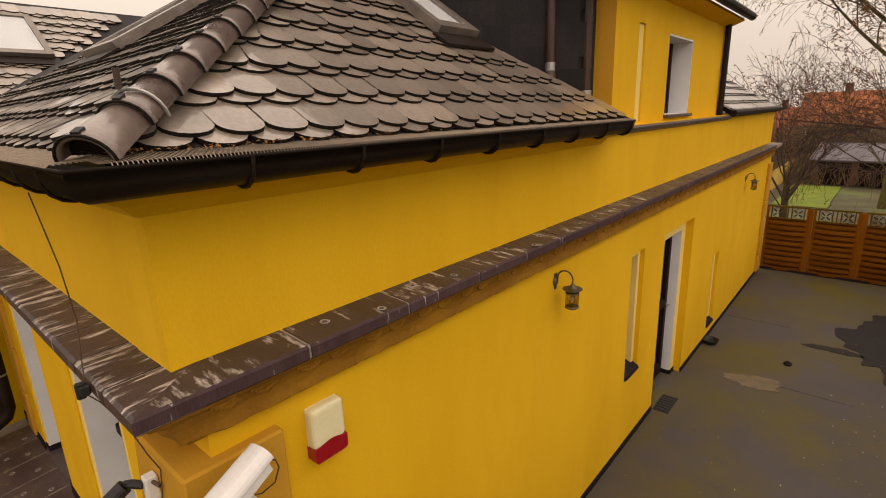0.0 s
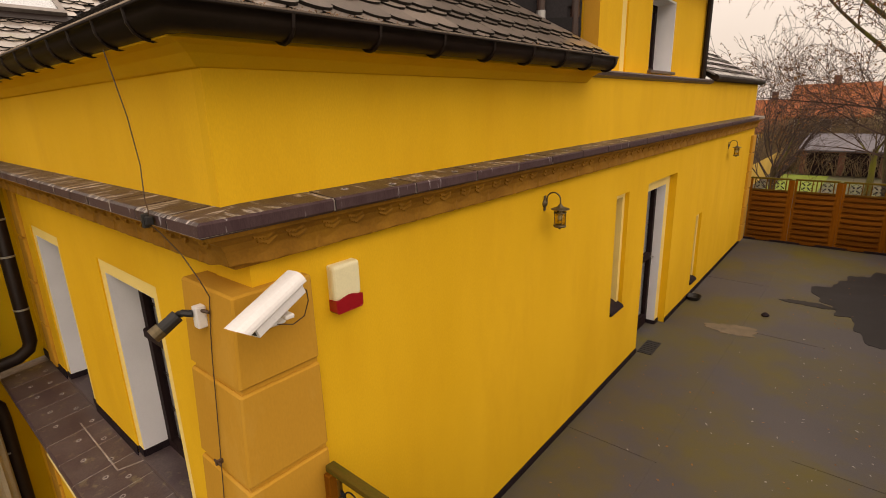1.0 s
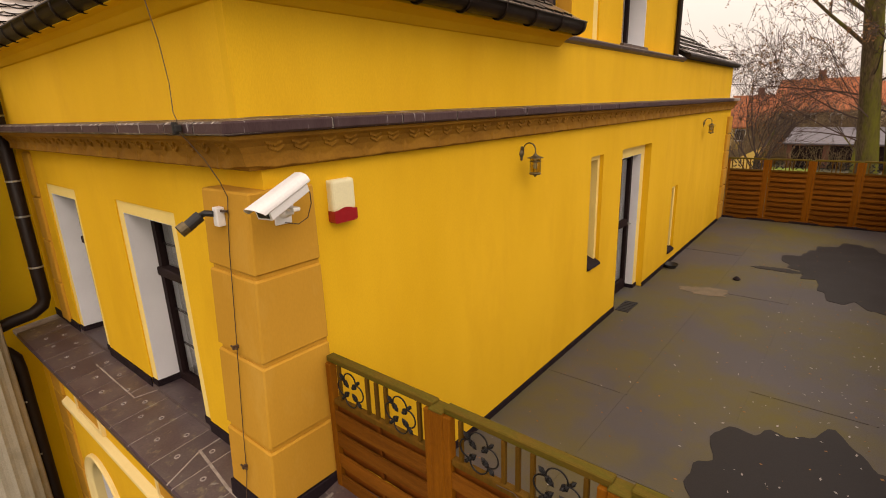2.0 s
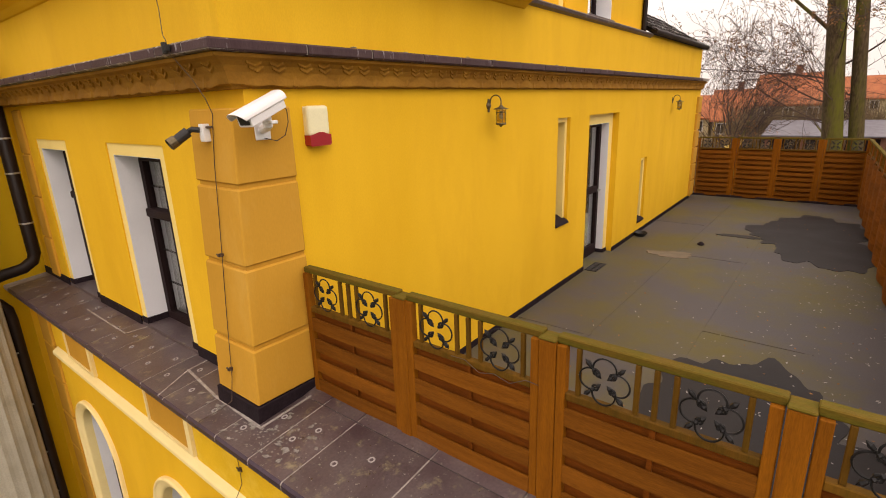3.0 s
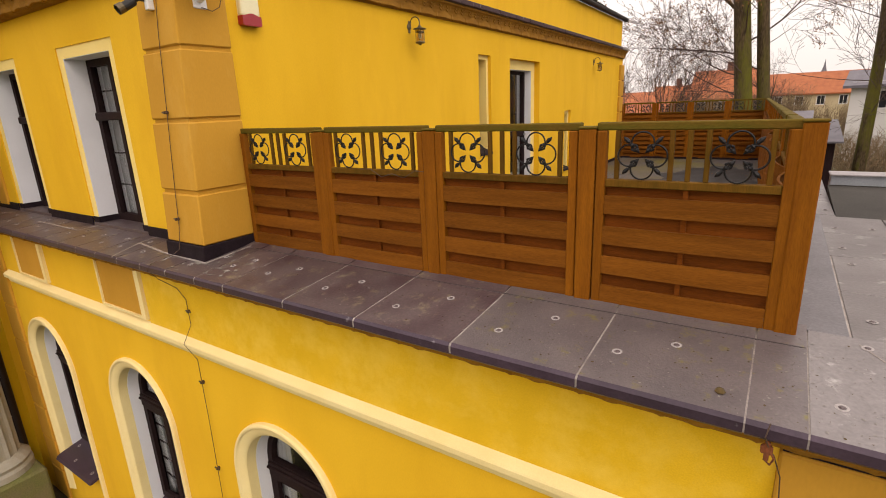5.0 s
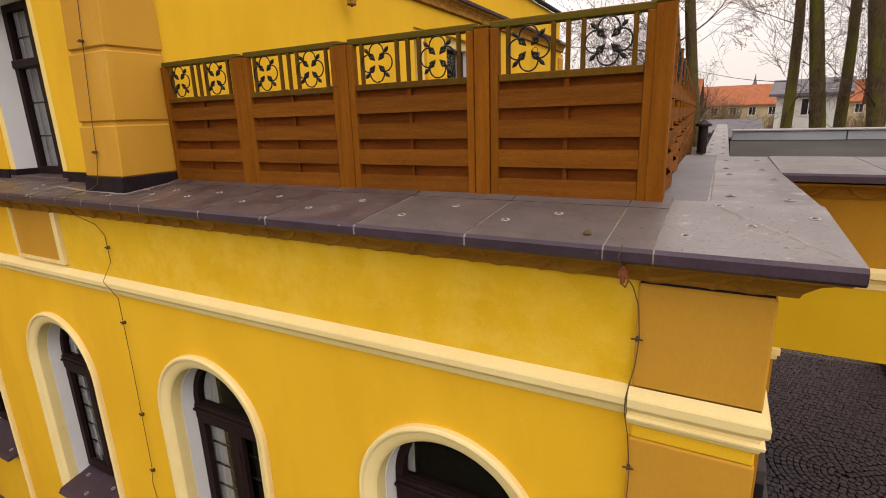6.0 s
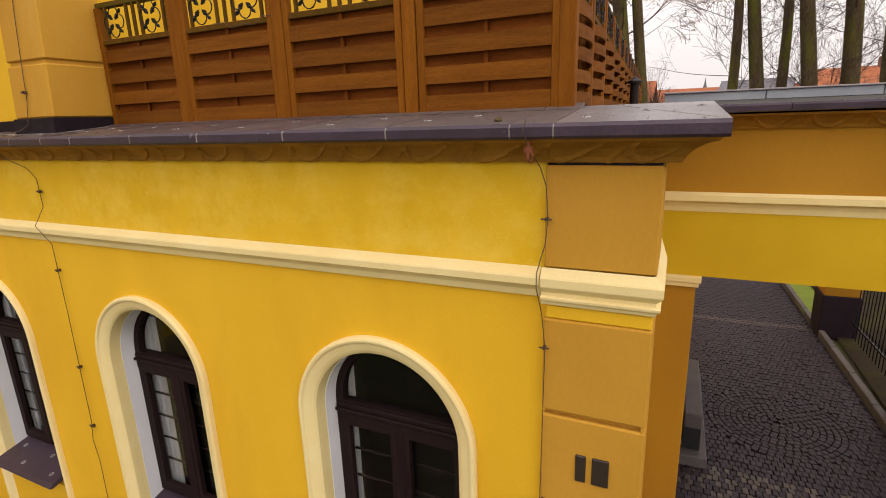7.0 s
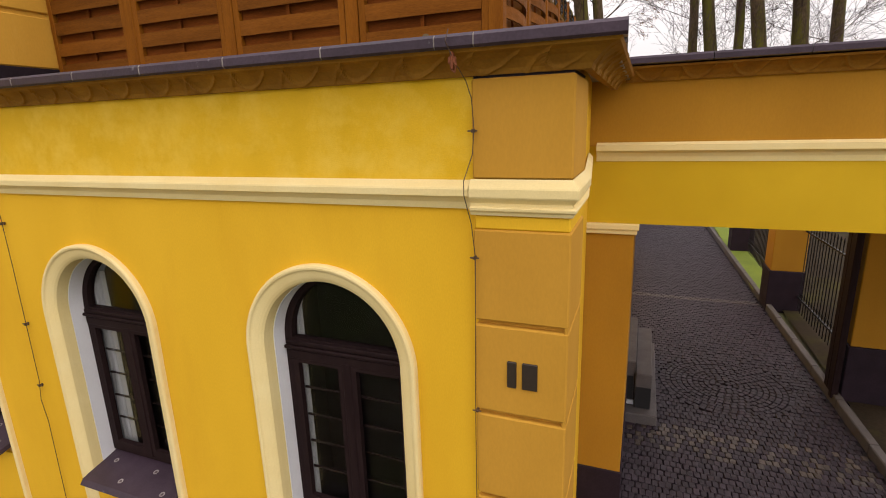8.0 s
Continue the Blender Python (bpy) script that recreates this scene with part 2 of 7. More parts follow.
JOINT = material("dark_sand_joint", (0.014, 0.010, 0.011), None, 0.95, 15, 60, 0.4, 0.3)
KERB = material("grey_kerbstone", (0.098, 0.082, 0.076), None, 0.85, 5, 60, 0.4, 0.2)
GRASS = material("winter_lawn", (0.17, 0.22, 0.012), (0.11, 0.15, 0.010), 0.95, 1.2, 40, 0.6, 0.25)
EARTH = material("brown_leaf_litter", (0.085, 0.065, 0.035), (0.055, 0.055, 0.022), 0.95, 0.5, 30, 0.6, 0.3, stain=(0.10, 0.12, 0.03), stain_scale=0.15, stain_cut=(0.5, 0.62), coords="World")
# brown earth, its colour lowered to stand for shade beside the railing
LITTER = material("bare_brown_earth", (0.034, 0.023, 0.013), (0.022, 0.016, 0.009), 0.95, 1.5, 30, 0.6, 0.3, spec=0.1, stain=(0.044, 0.038, 0.010), stain_scale=1.2, stain_cut=(0.52, 0.68))
BARK = material("mossy_bark", (0.090, 0.062, 0.034), (0.062, 0.044, 0.025), 0.95, 2.2, 14, 1.0, 0.6, spec=0.15, stretch=(2, 2, 0.5),
                stain=(0.112, 0.108, 0.016), stain_scale=0.9, stain_cut=(0.46, 0.64))
RUST = material("rusty_clip", (0.22, 0.06, 0.018), None, 0.8, 30, 90, 0.3, 0.3)
MOSSCLUMP = material("brown_moss", (0.10, 0.06, 0.015), (0.05, 0.035, 0.01), 0.95, 60, 120, 0.6, 0.4)
TWIG = material("bare_twig", (0.060, 0.034, 0.026), None, 0.95, 6, 30, 0.4, 0.2)
MOSSY_STONE = material("mossy_stone", (0.12, 0.13, 0.03), (0.16, 0.13, 0.06), 0.95, 4, 60, 0.5, 0.3)
STONE = material("pale_column_stone", (0.36, 0.33, 0.27), (0.30, 0.275, 0.22), 0.85, 4, 80, 0.4, 0.15, stain=(0.2, 0.19, 0.14), stain_scale=2, stain_cut=(0.58, 0.8))
CONCRETE = material("grey_concrete", (0.10, 0.085, 0.082), None, 0.85, 5, 70, 0.4, 0.2)
PLINTH = material("dark_plinth_paint", (0.024, 0.014, 0.022), None, 0.7, 5, 60, 0.3, 0.25, spec=0.2)
CLAY = material("terracotta", (0.30, 0.12, 0.055), (0.22, 0.085, 0.04), 0.7, 6, 50, 0.3, 0.2)
REDROOF = material("orange_clay_roof", (0.36, 0.11, 0.035), (0.27, 0.08, 0.03), 0.8, 1.5, 12, 0.3, 0.2, vary=0.1)
BROWNROOF = material("brown_clay_roof", (0.16, 0.075, 0.05), (0.12, 0.06, 0.04), 0.8, 1.5, 12, 0.3, 0.2)
GREYROOF = material("grey_sheet_roof", (0.115, 0.105, 0.125), (0.09, 0.08, 0.095), 0.6, 2, 20, 0.2, 0.15)
HOUSE_CREAM = material("far_cream_render", (0.52, 0.42, 0.26), (0.46, 0.37, 0.22), 0.9, 0.6, 15, 0.1, 0.1)
HOUSE_YELLOW = material("far_yellow_render", (0.58, 0.38, 0.08), (0.5, 0.33, 0.07), 0.9, 0.6, 15, 0.1, 0.1)
HOUSE_TAN = material("far_tan_render", (0.30, 0.21, 0.12), (0.24, 0.17, 0.10), 0.9, 0.6, 15, 0.1, 0.15)
HOUSE_WHITE = material("far_white_render", (0.62, 0.6, 0.58), None, 0.9, 0.6, 15, 0.1, 0.1)
DARKGLASS = material("dark_window", (0.02, 0.022, 0.026), None, 0.1, 2, 20, 0.0, 0.1)
BRICKWALL = material("old_brick", (0.20, 0.085, 0.055), (0.14, 0.065, 0.045), 0.9, 6, 40, 0.4, 0.25)
HEDGE = material("brown_hedge_twigs", (0.16, 0.095, 0.052), (0.11, 0.085, 0.036), 0.95, 2, 20, 0.3, 0.3, vary=0.3)
DRYLEAF = material("dry_leaf", (0.26, 0.125, 0.040), (0.17, 0.080, 0.030), 0.9, 20, 60, 0.2, 0.3, vary=0.3)
LETTER = material("black_sign_paint", (0.03, 0.018, 0.012), None, 0.5, 10, 50, 0.1, 0.2)


def glass_material(name, tint, rough):
    """Window glass: clear with a mirror-like sheen."""
    m = bpy.data.materials.new(name)
    m.use_nodes = True
    n, l = m.node_tree.nodes, m.node_tree.links
    n.remove(n["Principled BSDF"])
    clear, gloss, mix, fres = (n.new("ShaderNodeBsdfTransparent"), n.new("ShaderNodeBsdfGlossy"),
                               n.new("ShaderNodeMixShader"), n.new("ShaderNodeMath"))
    weight, power = n.new("ShaderNodeLayerWeight"), n.new("ShaderNodeMath")
    weight.inputs["Blend"].default_value = 0.5
    power.operation, power.inputs[1].default_value = "POWER", 3.5
    l.new(weight.outputs["Facing"], power.inputs[0])
    clear.inputs[0].default_value = (*tint, 1)
    gloss.inputs["Roughness"].default_value = rough
    fres.operation, fres.inputs[1].default_value, fres.inputs[2].default_value = "MULTIPLY_ADD", 0.38, 0.015
    l.new(power.outputs[0], fres.inputs[0])
    l.new(fres.outputs[0], mix.inputs[0])
    l.new(clear.outputs[0], mix.inputs[1])
    l.new(gloss.outputs[0], mix.inputs[2])
    l.new(mix.outputs[0], n["Material Output"].inputs["Surface"])
    return m


GLASS = glass_material("window_glass", (0.95, 0.96, 0.96), 0.02)
LAMPGLASS = glass_material("lantern_glass", (0.85, 0.8, 0.65), 0.1)


# ---- building helpers ----
def bm_new():
    return bmesh.new()


def part(name, bm, mat, parent=None, label="", smooth=False, m=None):
    """One bmesh as one mesh object, under a thing or a part."""
    bmesh.ops.recalc_face_normals(bm, faces=bm.faces)
    me = bpy.data.meshes.new(name)
    bm.to_mesh(me)
    bm.free()
    me.materials.append(mat)
    if smooth:
        me.polygons.foreach_set("use_smooth", [True] * len(me.polygons))
    ob = new(name, me)
    if parent is not None:
        ob.parent = parent
    if m is not None:
        ob.matrix_basis = m
    if label:
        ob["label"] = label
    return ob


def piece(name, me, parent, m, label=""):
    """One more object on a mesh that is already there."""
    ob = new(name, me)
    ob.parent, ob.matrix_basis = parent, m
    if label:
        ob["label"] = label
    return ob


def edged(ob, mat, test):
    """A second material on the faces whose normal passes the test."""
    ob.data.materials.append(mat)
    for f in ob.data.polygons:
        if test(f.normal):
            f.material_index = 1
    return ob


def thing(name, label, category, m=None, group="", kind=""):
    ob = new(name)
    ob.empty_display_size = 0.1
    if m is not None:
        ob.matrix_basis = m
    return tagged(ob, label, category, group, kind)


def structure(name, bm, mat, label, category, m=None, smooth=False):
    return tagged(part(name, bm, mat, None, "", smooth, m), label, category, kind="structure")


def box(bm, x0, x1, y0, y1, z0, z1, bevel=0.0, segments=1):
    r = bmesh.ops.create_cube(bm, size=1, matrix=Matrix.Translation(((x0 + x1) / 2, (y0 + y1) / 2, (z0 + z1) / 2)) @ Matrix.Diagonal((abs(x1 - x0), abs(y1 - y0), abs(z1 - z0), 1)))
    if bevel:
        edges = {e for v in r["verts"] for e in v.link_edges}
        bmesh.ops.bevel(bm, geom=list(edges), offset=bevel, segments=segments, profile=0.5, affect="EDGES")
    return bm


def bowed(bm, x0, x1, y0, y1, z0, z1, bow, n=6):
    """A board along x that bows out sideways by bow at its middle."""
    rings = []
    for i in range(n + 1):
        f = i / n
        x, o = x0 + (x1 - x0) * f, bow * math.sin(math.pi * f)
        rings.append([bm.verts.new(p) for p in ((x, y0 + o, z0), (x, y1 + o, z0), (x, y1 + o, z1), (x, y0 + o, z1))])
    for a, b in zip(rings, rings[1:]):
        for k in range(4):
            bm.faces.new((a[k], a[(k + 1) % 4], b[(k + 1) % 4], b[k]))
    bm.faces.new(rings[0])
    bm.faces.new(rings[-1])
    return bm


def boxes(*rows, bevel=0.0):
    bm = bm_new()
    for row in rows:
        box(bm, *row, bevel=bevel)
    return bm


def slab(bm, loops, place, depth):
    """A plate with holes: loops of (u, v), the first the outline; place(u, v, w) gives the point; w from 0 to depth."""
    tris = geometry.tessellate_polygon([[Vector((u, v, 0)) for u, v in loop] for loop in loops])
    flat = [p for loop in loops for p in loop]
    front = [bm.verts.new(place(u, v, 0)) for u, v in flat]
    back = [bm.verts.new(place(u, v, depth)) for u, v in flat]
    for a, b, c in tris:
        for ring in (front, back):
            try:
                bm.faces.new((ring[a], ring[b], ring[c]))
            except ValueError:
                pass
    start = 0
    for loop in loops:
        k = len(loop)
        for i in range(k):
            a, b = start + i, start + (i + 1) % k
            bm.faces.new((front[a], front[b], back[b], back[a]))
        start += k
    return bm


def rect(u0, u1, v0, v1):
    return [(u0, v0), (u1, v0), (u1, v1), (u0, v1)]


def arch(cx, half, bottom, spring, n=28):
    """An upright with a round head."""
    pts = [(cx - half, bottom), (cx + half, bottom)]
    for i in range(n + 1):
        a = math.pi * i / n
        pts.append((cx + half * math.cos(a), spring + half * math.sin(a)))
    return pts


def tube(bm, points, radius, sides=6, cap=True):
    """A round bar through points; radius: one number or one a point."""
    pts = [Vector(p) for p in points]
    rad = radius if isinstance(radius, (list, tuple)) else [radius] * len(pts)
    rings, side = [], None
    for i, p in enumerate(pts):
        d = (pts[min(i + 1, len(pts) - 1)] - pts[max(i - 1, 0)]).normalized()
        if side is None or abs(side.dot(d)) > 0.95:
            side = d.orthogonal().normalized()
        side = (side - d * side.dot(d)).normalized()
        up = d.cross(side)
        rings.append([bm.verts.new(p + rad[i] * (math.cos(2 * math.pi * k / sides) * side + math.sin(2 * math.pi * k / sides) * up)) for k in range(sides)])
    for a, b in zip(rings, rings[1:]):
        for k in range(sides):
            bm.faces.new((a[k], a[(k + 1) % sides], b[(k + 1) % sides], b[k]))
    if cap:
        bm.faces.new(rings[0])
        bm.faces.new(rings[-1])
    return bm


def sweep(bm, profile, path, closed_profile=True):
    """A profile of (out, up) carried along a plan line of (x, y, outward x, outward y) stations."""
    rings = [[bm.verts.new((x + o * nx, y + o * ny, z)) for o, z in profile] for x, y, nx, ny in path]
    k = len(profile)
    for a, b in zip(rings, rings[1:]):
        for i in range(k if closed_profile else k - 1):
            bm.faces.new((a[i], a[(i + 1) % k], b[(i + 1) % k], b[i]))
    if closed_profile:
        bm.faces.new(rings[0])
        bm.faces.new(rings[-1])
    return bm


def lathe(bm, profile, centre=(0, 0, 0), sides=16):
    """A turned form: profile of (radius, height)."""
    cx, cy, cz = centre
    rings = [[bm.verts.new((cx + r * math.cos(2 * math.pi * k / sides), cy + r * math.sin(2 * math.pi * k / sides), cz + z)) for k in range(sides)] for r, z in profile]
    for a, b in zip(rings, rings[1:]):
        for k in range(sides):
            bm.faces.new((a[k], a[(k + 1) % sides], b[(k + 1) % sides], b[k]))
    bm.faces.new(rings[0])
    bm.faces.new(rings[-1])
    return bm


# ---- the plan ----
GROUND = -3.65
FACADE = 0.0              # street wall of the lower storey
UPPER = 0.28              # street wall of the upper storey
LEDGE, LEDGE_EDGE = 0.60, 0.53   # parapet coping at the fence and at its street edge
EDGE_Y = -0.19
SIDE = pose(-3.78, 0.5, 0, 0, 0, 0.974)   # the terrace wall: local x outwards, local y along it
WEST_END = -9.0


def front(y):
    return lambda u, v, w: (u, y + w, v)


def side(out):
    return lambda u, v, w: (out - w, u, v)

# ---- ground and road ----
bm = bm_new()
bmesh.ops.create_grid(bm, x_segments=40, y_segments=40, size=400, matrix=Matrix.Translation((0, 100, GROUND - 0.06)))
ground = structure("ground", bm, EARTH, "leaf-strewn grassy ground round the yellow house", "ground")

# ---- lower storey: street wall with four round-headed windows ----
ARCHES = (-0.99, -3.06, -5.22, -7.36)
HALF, SPRING, SILL = 0.50, -1.25, -2.62
loops = [rect(WEST_END, 0.44, GROUND - 0.1, 0.465)] + [arch(cx, HALF, SILL - 0.2, SPRING) for cx in ARCHES]
bm = slab(bm_new(), loops, front(FACADE), 0.38)
structure("wall_south", bm, YELLOW, "yellow stucco street wall of the lower storey", "wall")
# return wall along the passage
bm = slab(bm_new(), [[(0.0, 0.383), (0.44, 0.383), (0.44, 0.47), (0.335, 2.119), (0.0, 2.119)]], lambda u, v, w: (u, v, 0.5 - w), 0.6 - GROUND)
structure("wall_east", bm, YELLOW, "yellow stucco wall beside the gateway passage", "wall")
# paler frieze between string course and cornice
bm = box(bm_new(), -4.66, -0.013, -0.008, 0.05, -0.13, 0.45)
structure("trim_frieze", bm, YELLOW_PALE, "blotchy sun-bleached yellow frieze under the cornice", "frieze")


def string_course(name, x0, x1, y, label):
    prof = [(0, -0.275), (0.016, -0.275), (0.020, -0.262), (0.026, -0.240), (0.044, -0.218), (0.052, -0.212), (0.062, -0.206), (0.063, -0.172), (0.058, -0.163), (0, -0.124)]
    bm = sweep(bm_new(), prof, [(x0, y, 0, -1), (x1, y, 0, -1)])
    return structure(name, bm, CREAM, label, "moulding")


string_course("trim_string_course", -8.08, -0.03, FACADE, "cream string course moulding above the arched windows")
prof = [(0, -0.300), (0.008, -0.300), (0.014, -0.284), (0.026, -0.274), (0.028, -0.262), (0.008, -0.256), (0.008, -0.240), (0.020, -0.226), (0.032, -0.214), (0.036, -0.206), (0.037, -0.168), (0.033, -0.160), (0, -0.122)]
q = 0.7071 * 1.4142
bm = sweep(bm_new(), prof, [(-0.022, -0.04, 0, -1), (0.472, -0.04, q, -q), (0.472, 0.475, 1, 0), (0.335, 2.06, 1, 0.08)])
structure("trim_pilaster_capital", bm, CREAM, "cream capital moulding round the corner pilaster", "moulding")

# corner pilaster of the lower storey in rusticated blocks
pil = thing("pilaster", "ochre rusticated corner pilaster of the lower storey", "pilaster", kind="structure")
levels = [(-0.122, 0.349), (-0.375, -0.300), (-0.862, -0.375), (-1.39, -0.888), (-1.93, -1.416), (-2.46, -1.956), (-3.0, -2.486), (GROUND + 0.3, -3.026)]
for i, (z0, z1) in enumerate(levels):
    bm = box(bm_new(), -0.012 if i != 1 else -0.006, 0.475 if i != 1 else 0.470, -0.04 if i != 1 else -0.036, 0.47, z0, z1, bevel=0.009)
    part("block", bm, YELLOW if i == 1 else OCHRE, pil)
part("backing", box(bm_new(), 0.0, 0.452, -0.006, 0.46, GROUND, 0.44), OCHRE, pil)
# solid black strip stands for the shade in the gap
part("shadow_gap", box(bm_new(), -0.004, 0.466, -0.026, 0.40, 0.30, 0.364), SKIRT, pil, "black strip painted for the shadow gap under the cornice")
part("corner_strip", box(bm_new(), 0.451, 0.471, -0.036, 0.468, GROUND + 0.3, -0.38, bevel=0.006), OCHRE, pil)
part("plinth", box(bm_new(), -0.03, 0.49, -0.055, 0.31, GROUND - 0.05, GROUND + 0.3, bevel=0.01), PLINTH, pil, "dark painted plinth")

# plain ochre strips at the west end, in blocks
for x0, x1, y0, base, n in ((-8.52, -8.14, -0.03, GROUND, 8), (-8.62, -8.36, UPPER - 0.03, 0.62, 4)):
    strip = thing("pilaster", "narrow ochre rusticated strip beside the downpipe", "pilaster", kind="structure")
    for k in range(n):
        part("block", box(bm_new(), x0, x1, y0, y0 + 0.06, base + 0.5 * k + 0.01, base + 0.5 * k + 0.49, bevel=0.008), OCHRE, strip)
    part("backing", box(bm_new(), x0 + 0.01, x1 - 0.01, y0 + 0.02, y0 + 0.06, base, base + 0.5 * n), OCHRE, strip)

# ochre panels with cream frames in the frieze
for x0, x1 in ((-5.46, -4.74), (-7.55, -6.85)):
    pan = thing("frieze_panel", "ochre frieze panel in a raised cream frame", "panel", kind="structure")
    part("panel", box(bm_new(), x0, x1, -0.02, 0.05, -0.09, 0.42), OCHRE, pan)
    part("frame", slab(bm_new(), [rect(x0 - 0.025, x1 + 0.07, -0.10, 0.43), rect(x0, x1, -0.075, 0.405)], front(-0.035), 0.05), CREAM, pan)

# ---- arched windows ----
def arch_sweep(cx, half, bottom, spring, prof, n=36):
    """A moulding of (out, y) points carried up one jamb, round the head and down the other."""
    stops = [(cx + half, bottom, 1, 0)] + [(cx + half * math.cos(math.pi * i / n), spring + half * math.sin(math.pi * i / n), math.cos(math.pi * i / n), math.sin(math.pi * i / n)) for i in range(n + 1)] + [(cx - half, bottom, -1, 0)]
    bm = bm_new()
    rings = [[bm.verts.new((x + o * nx, y, z + o * nz)) for o, y in prof] for x, z, nx, nz in stops]
    k = len(prof)
    for a, b in zip(rings, rings[1:]):
        for i in range(k):
            bm.faces.new((a[i], a[(i + 1) % k], b[(i + 1) % k], b[i]))
    bm.faces.new(rings[0])
    bm.faces.new(rings[-1])
    return bm


def arched_window(i, cx):
    w = thing("window_%d" % i, "round-headed dark-framed window in a white reveal with cream surround", "window", kind="structure")
    rim = [(0.112, 0.03), (0.112, -0.030), (0.106, -0.041), (0.094, -0.046), (0.082, -0.043), (0.074, -0.034), (0.066, -0.030), (0.050, -0.026), (0.028, -0.019), (0.010, -0.010), (-0.003, 0.002), (-0.006, 0.030), (-0.008, 0.088), (0.03, 0.088)]
    part("surround", arch_sweep(cx, HALF, SILL - 0.72, SPRING, rim), CREAM, w, "cream moulded surround", smooth=False)
    part("reveal", slab(bm_new(), [arch(cx, HALF + 0.012, SILL - 0.19, SPRING, 28), arch(cx, HALF - 0.012, SILL - 0.17, SPRING, 28)], front(0.089), 0.283), WHITE, w, "white plastered reveal")
    h = HALF - 0.012
    y = 0.20
    fr = part("window_frame", slab(bm_new(), [arch(cx, h, SILL, SPRING, 28), rect(cx - h + 0.06, cx - 0.03, SILL + 0.06, SPRING - 0.14),
                                  rect(cx + 0.03, cx + h - 0.06, SILL + 0.06, SPRING - 0.14), arch(cx, h - 0.06, SPRING + 0.0, SPRING + 0.02, 24)], front(y), 0.06), FRAME, w)
    part("transom", boxes((cx - h + 0.012, cx + h - 0.012, y - 0.016, y + 0.02, SPRING - 0.155, SPRING - 0.085), (cx - h + 0.006, cx + h - 0.006, y - 0.034, y + 0.02, SPRING - 0.078, SPRING - 0.052), (cx - h + 0.012, cx + h - 0.012, y - 0.020, y + 0.02, SPRING - 0.050, SPRING - 0.015), bevel=0.007), FRAME, w)
    part("mullion", box(bm_new(), cx - 0.035, cx + 0.035, y - 0.02, y + 0.02, SILL + 0.03, SPRING - 0.13, bevel=0.008), FRAME, w)
    for x0, x1 in ((cx - h + 0.06, cx - 0.03), (cx + 0.03, cx + h - 0.06)):
        part("sash", slab(bm_new(), [rect(x0 - 0.005, x1 + 0.005, SILL + 0.055, SPRING - 0.135), rect(x0 + 0.04, x1 - 0.04, SILL + 0.11, SPRING - 0.18)], front(y - 0.012), 0.04), FRAME, w)
        pane = part("pane", box(bm_new(), x0 + 0.03, x1 - 0.03, y + 0.034, y + 0.038, SILL + 0.1, SPRING - 0.17), GLASS, w)
        for k in range(1, 5):
            z = SILL + 0.1 + (SPRING - SILL - 0.28) * k / 5
            part("glazing_bar", box(bm_new(), x0 + 0.03, x1 - 0.03, y + 0.045, y + 0.057, z - 0.007, z + 0.007), FRAME, w)
    part("fanlight", slab(bm_new(), [arch(cx, h - 0.04, SPRING - 0.01, SPRING + 0.02, 24)], front(y + 0.034), 0.004), GLASS, w)
    # net curtain hanging at the west side
    bm = bm_new()
    cols = [(cx - h + 0.03 + 0.016 * k, y + 0.068 + 0.007 * math.sin(k * 1.7)) for k in range((6, 13, 9, 9)[i - 1])]
    for (xa, ya), (xb, yb) in zip(cols, cols[1:]):
        vs = [bm.verts.new(p) for p in ((xa, ya, SILL + 0.05), (xb, yb, SILL + 0.05), (xb, yb, SPRING + 0.3), (xa, ya, SPRING + 0.3))]
        bm.faces.new(vs)
        bm.faces.new([bm.verts.new((v.co.x, v.co.y + 0.004, v.co.z)) for v in vs])
    part("curtain", bm, CURTAIN, w, "greyish hanging net curtain")
    # unseen room added as a shell, its darkness painted near black
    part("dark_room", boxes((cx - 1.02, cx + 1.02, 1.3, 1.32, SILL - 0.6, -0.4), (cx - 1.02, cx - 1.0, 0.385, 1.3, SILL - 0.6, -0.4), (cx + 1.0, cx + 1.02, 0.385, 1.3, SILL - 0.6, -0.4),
                            (cx - 1.0, cx + 1.0, 0.385, 1.3, -0.42, -0.4), (cx - 1.0, cx + 1.0, 0.385, 1.3, SILL - 0.62, SILL - 0.6)), UNLIT_ROOM, w, "near-black shell standing in for the unlit room behind the glass")
    # clinker sill, sloping outwards
    bm = bm_new()
    prof = [(-0.30, SILL - 0.035), (-0.30, SILL + 0.005), (0.10, SILL - 0.10), (0.13, SILL - 0.14), (0.10, SILL - 0.145)]
    sweep(bm, prof, [(cx - HALF + 0.002, FACADE, 0, -1), (cx + HALF - 0.002, FACADE, 0, -1)])
    sill = part("window_sill", bm, COPING_EDGE, w, "dark clinker window sill")
    for k in range(4):
        me = DISC_MESH
        x, o = cx - 0.36 + 0.24 * k, (0.03 if k % 2 else -0.12)
        z = SILL + 0.005 - (o + 0.30) * 0.105 / 0.40
        piece("washer", me, sill, pose(x, -o, z + 0.002, 15, 0, 0))
    part("apron", box(bm_new(), cx - HALF + 0.012, cx + HALF - 0.012, 0.02, 0.36, SILL - 0.72, SILL - 0.15), OCHRE, w, "ochre apron below the sill")


# a washer that fixes the coping slabs
bm = bm_new()
lathe(bm, [(0.021, 0.0), (0.023, 0.002), (0.018, 0.004), (0.0125, 0.0015), (0.009, 0.002), (0.007, 0.006), (0.001, 0.007)], sides=12)
tmp = part("washer", bm, DISC)
DISC_MESH = tmp.data
DISC_MESH.materials.append(COPING)
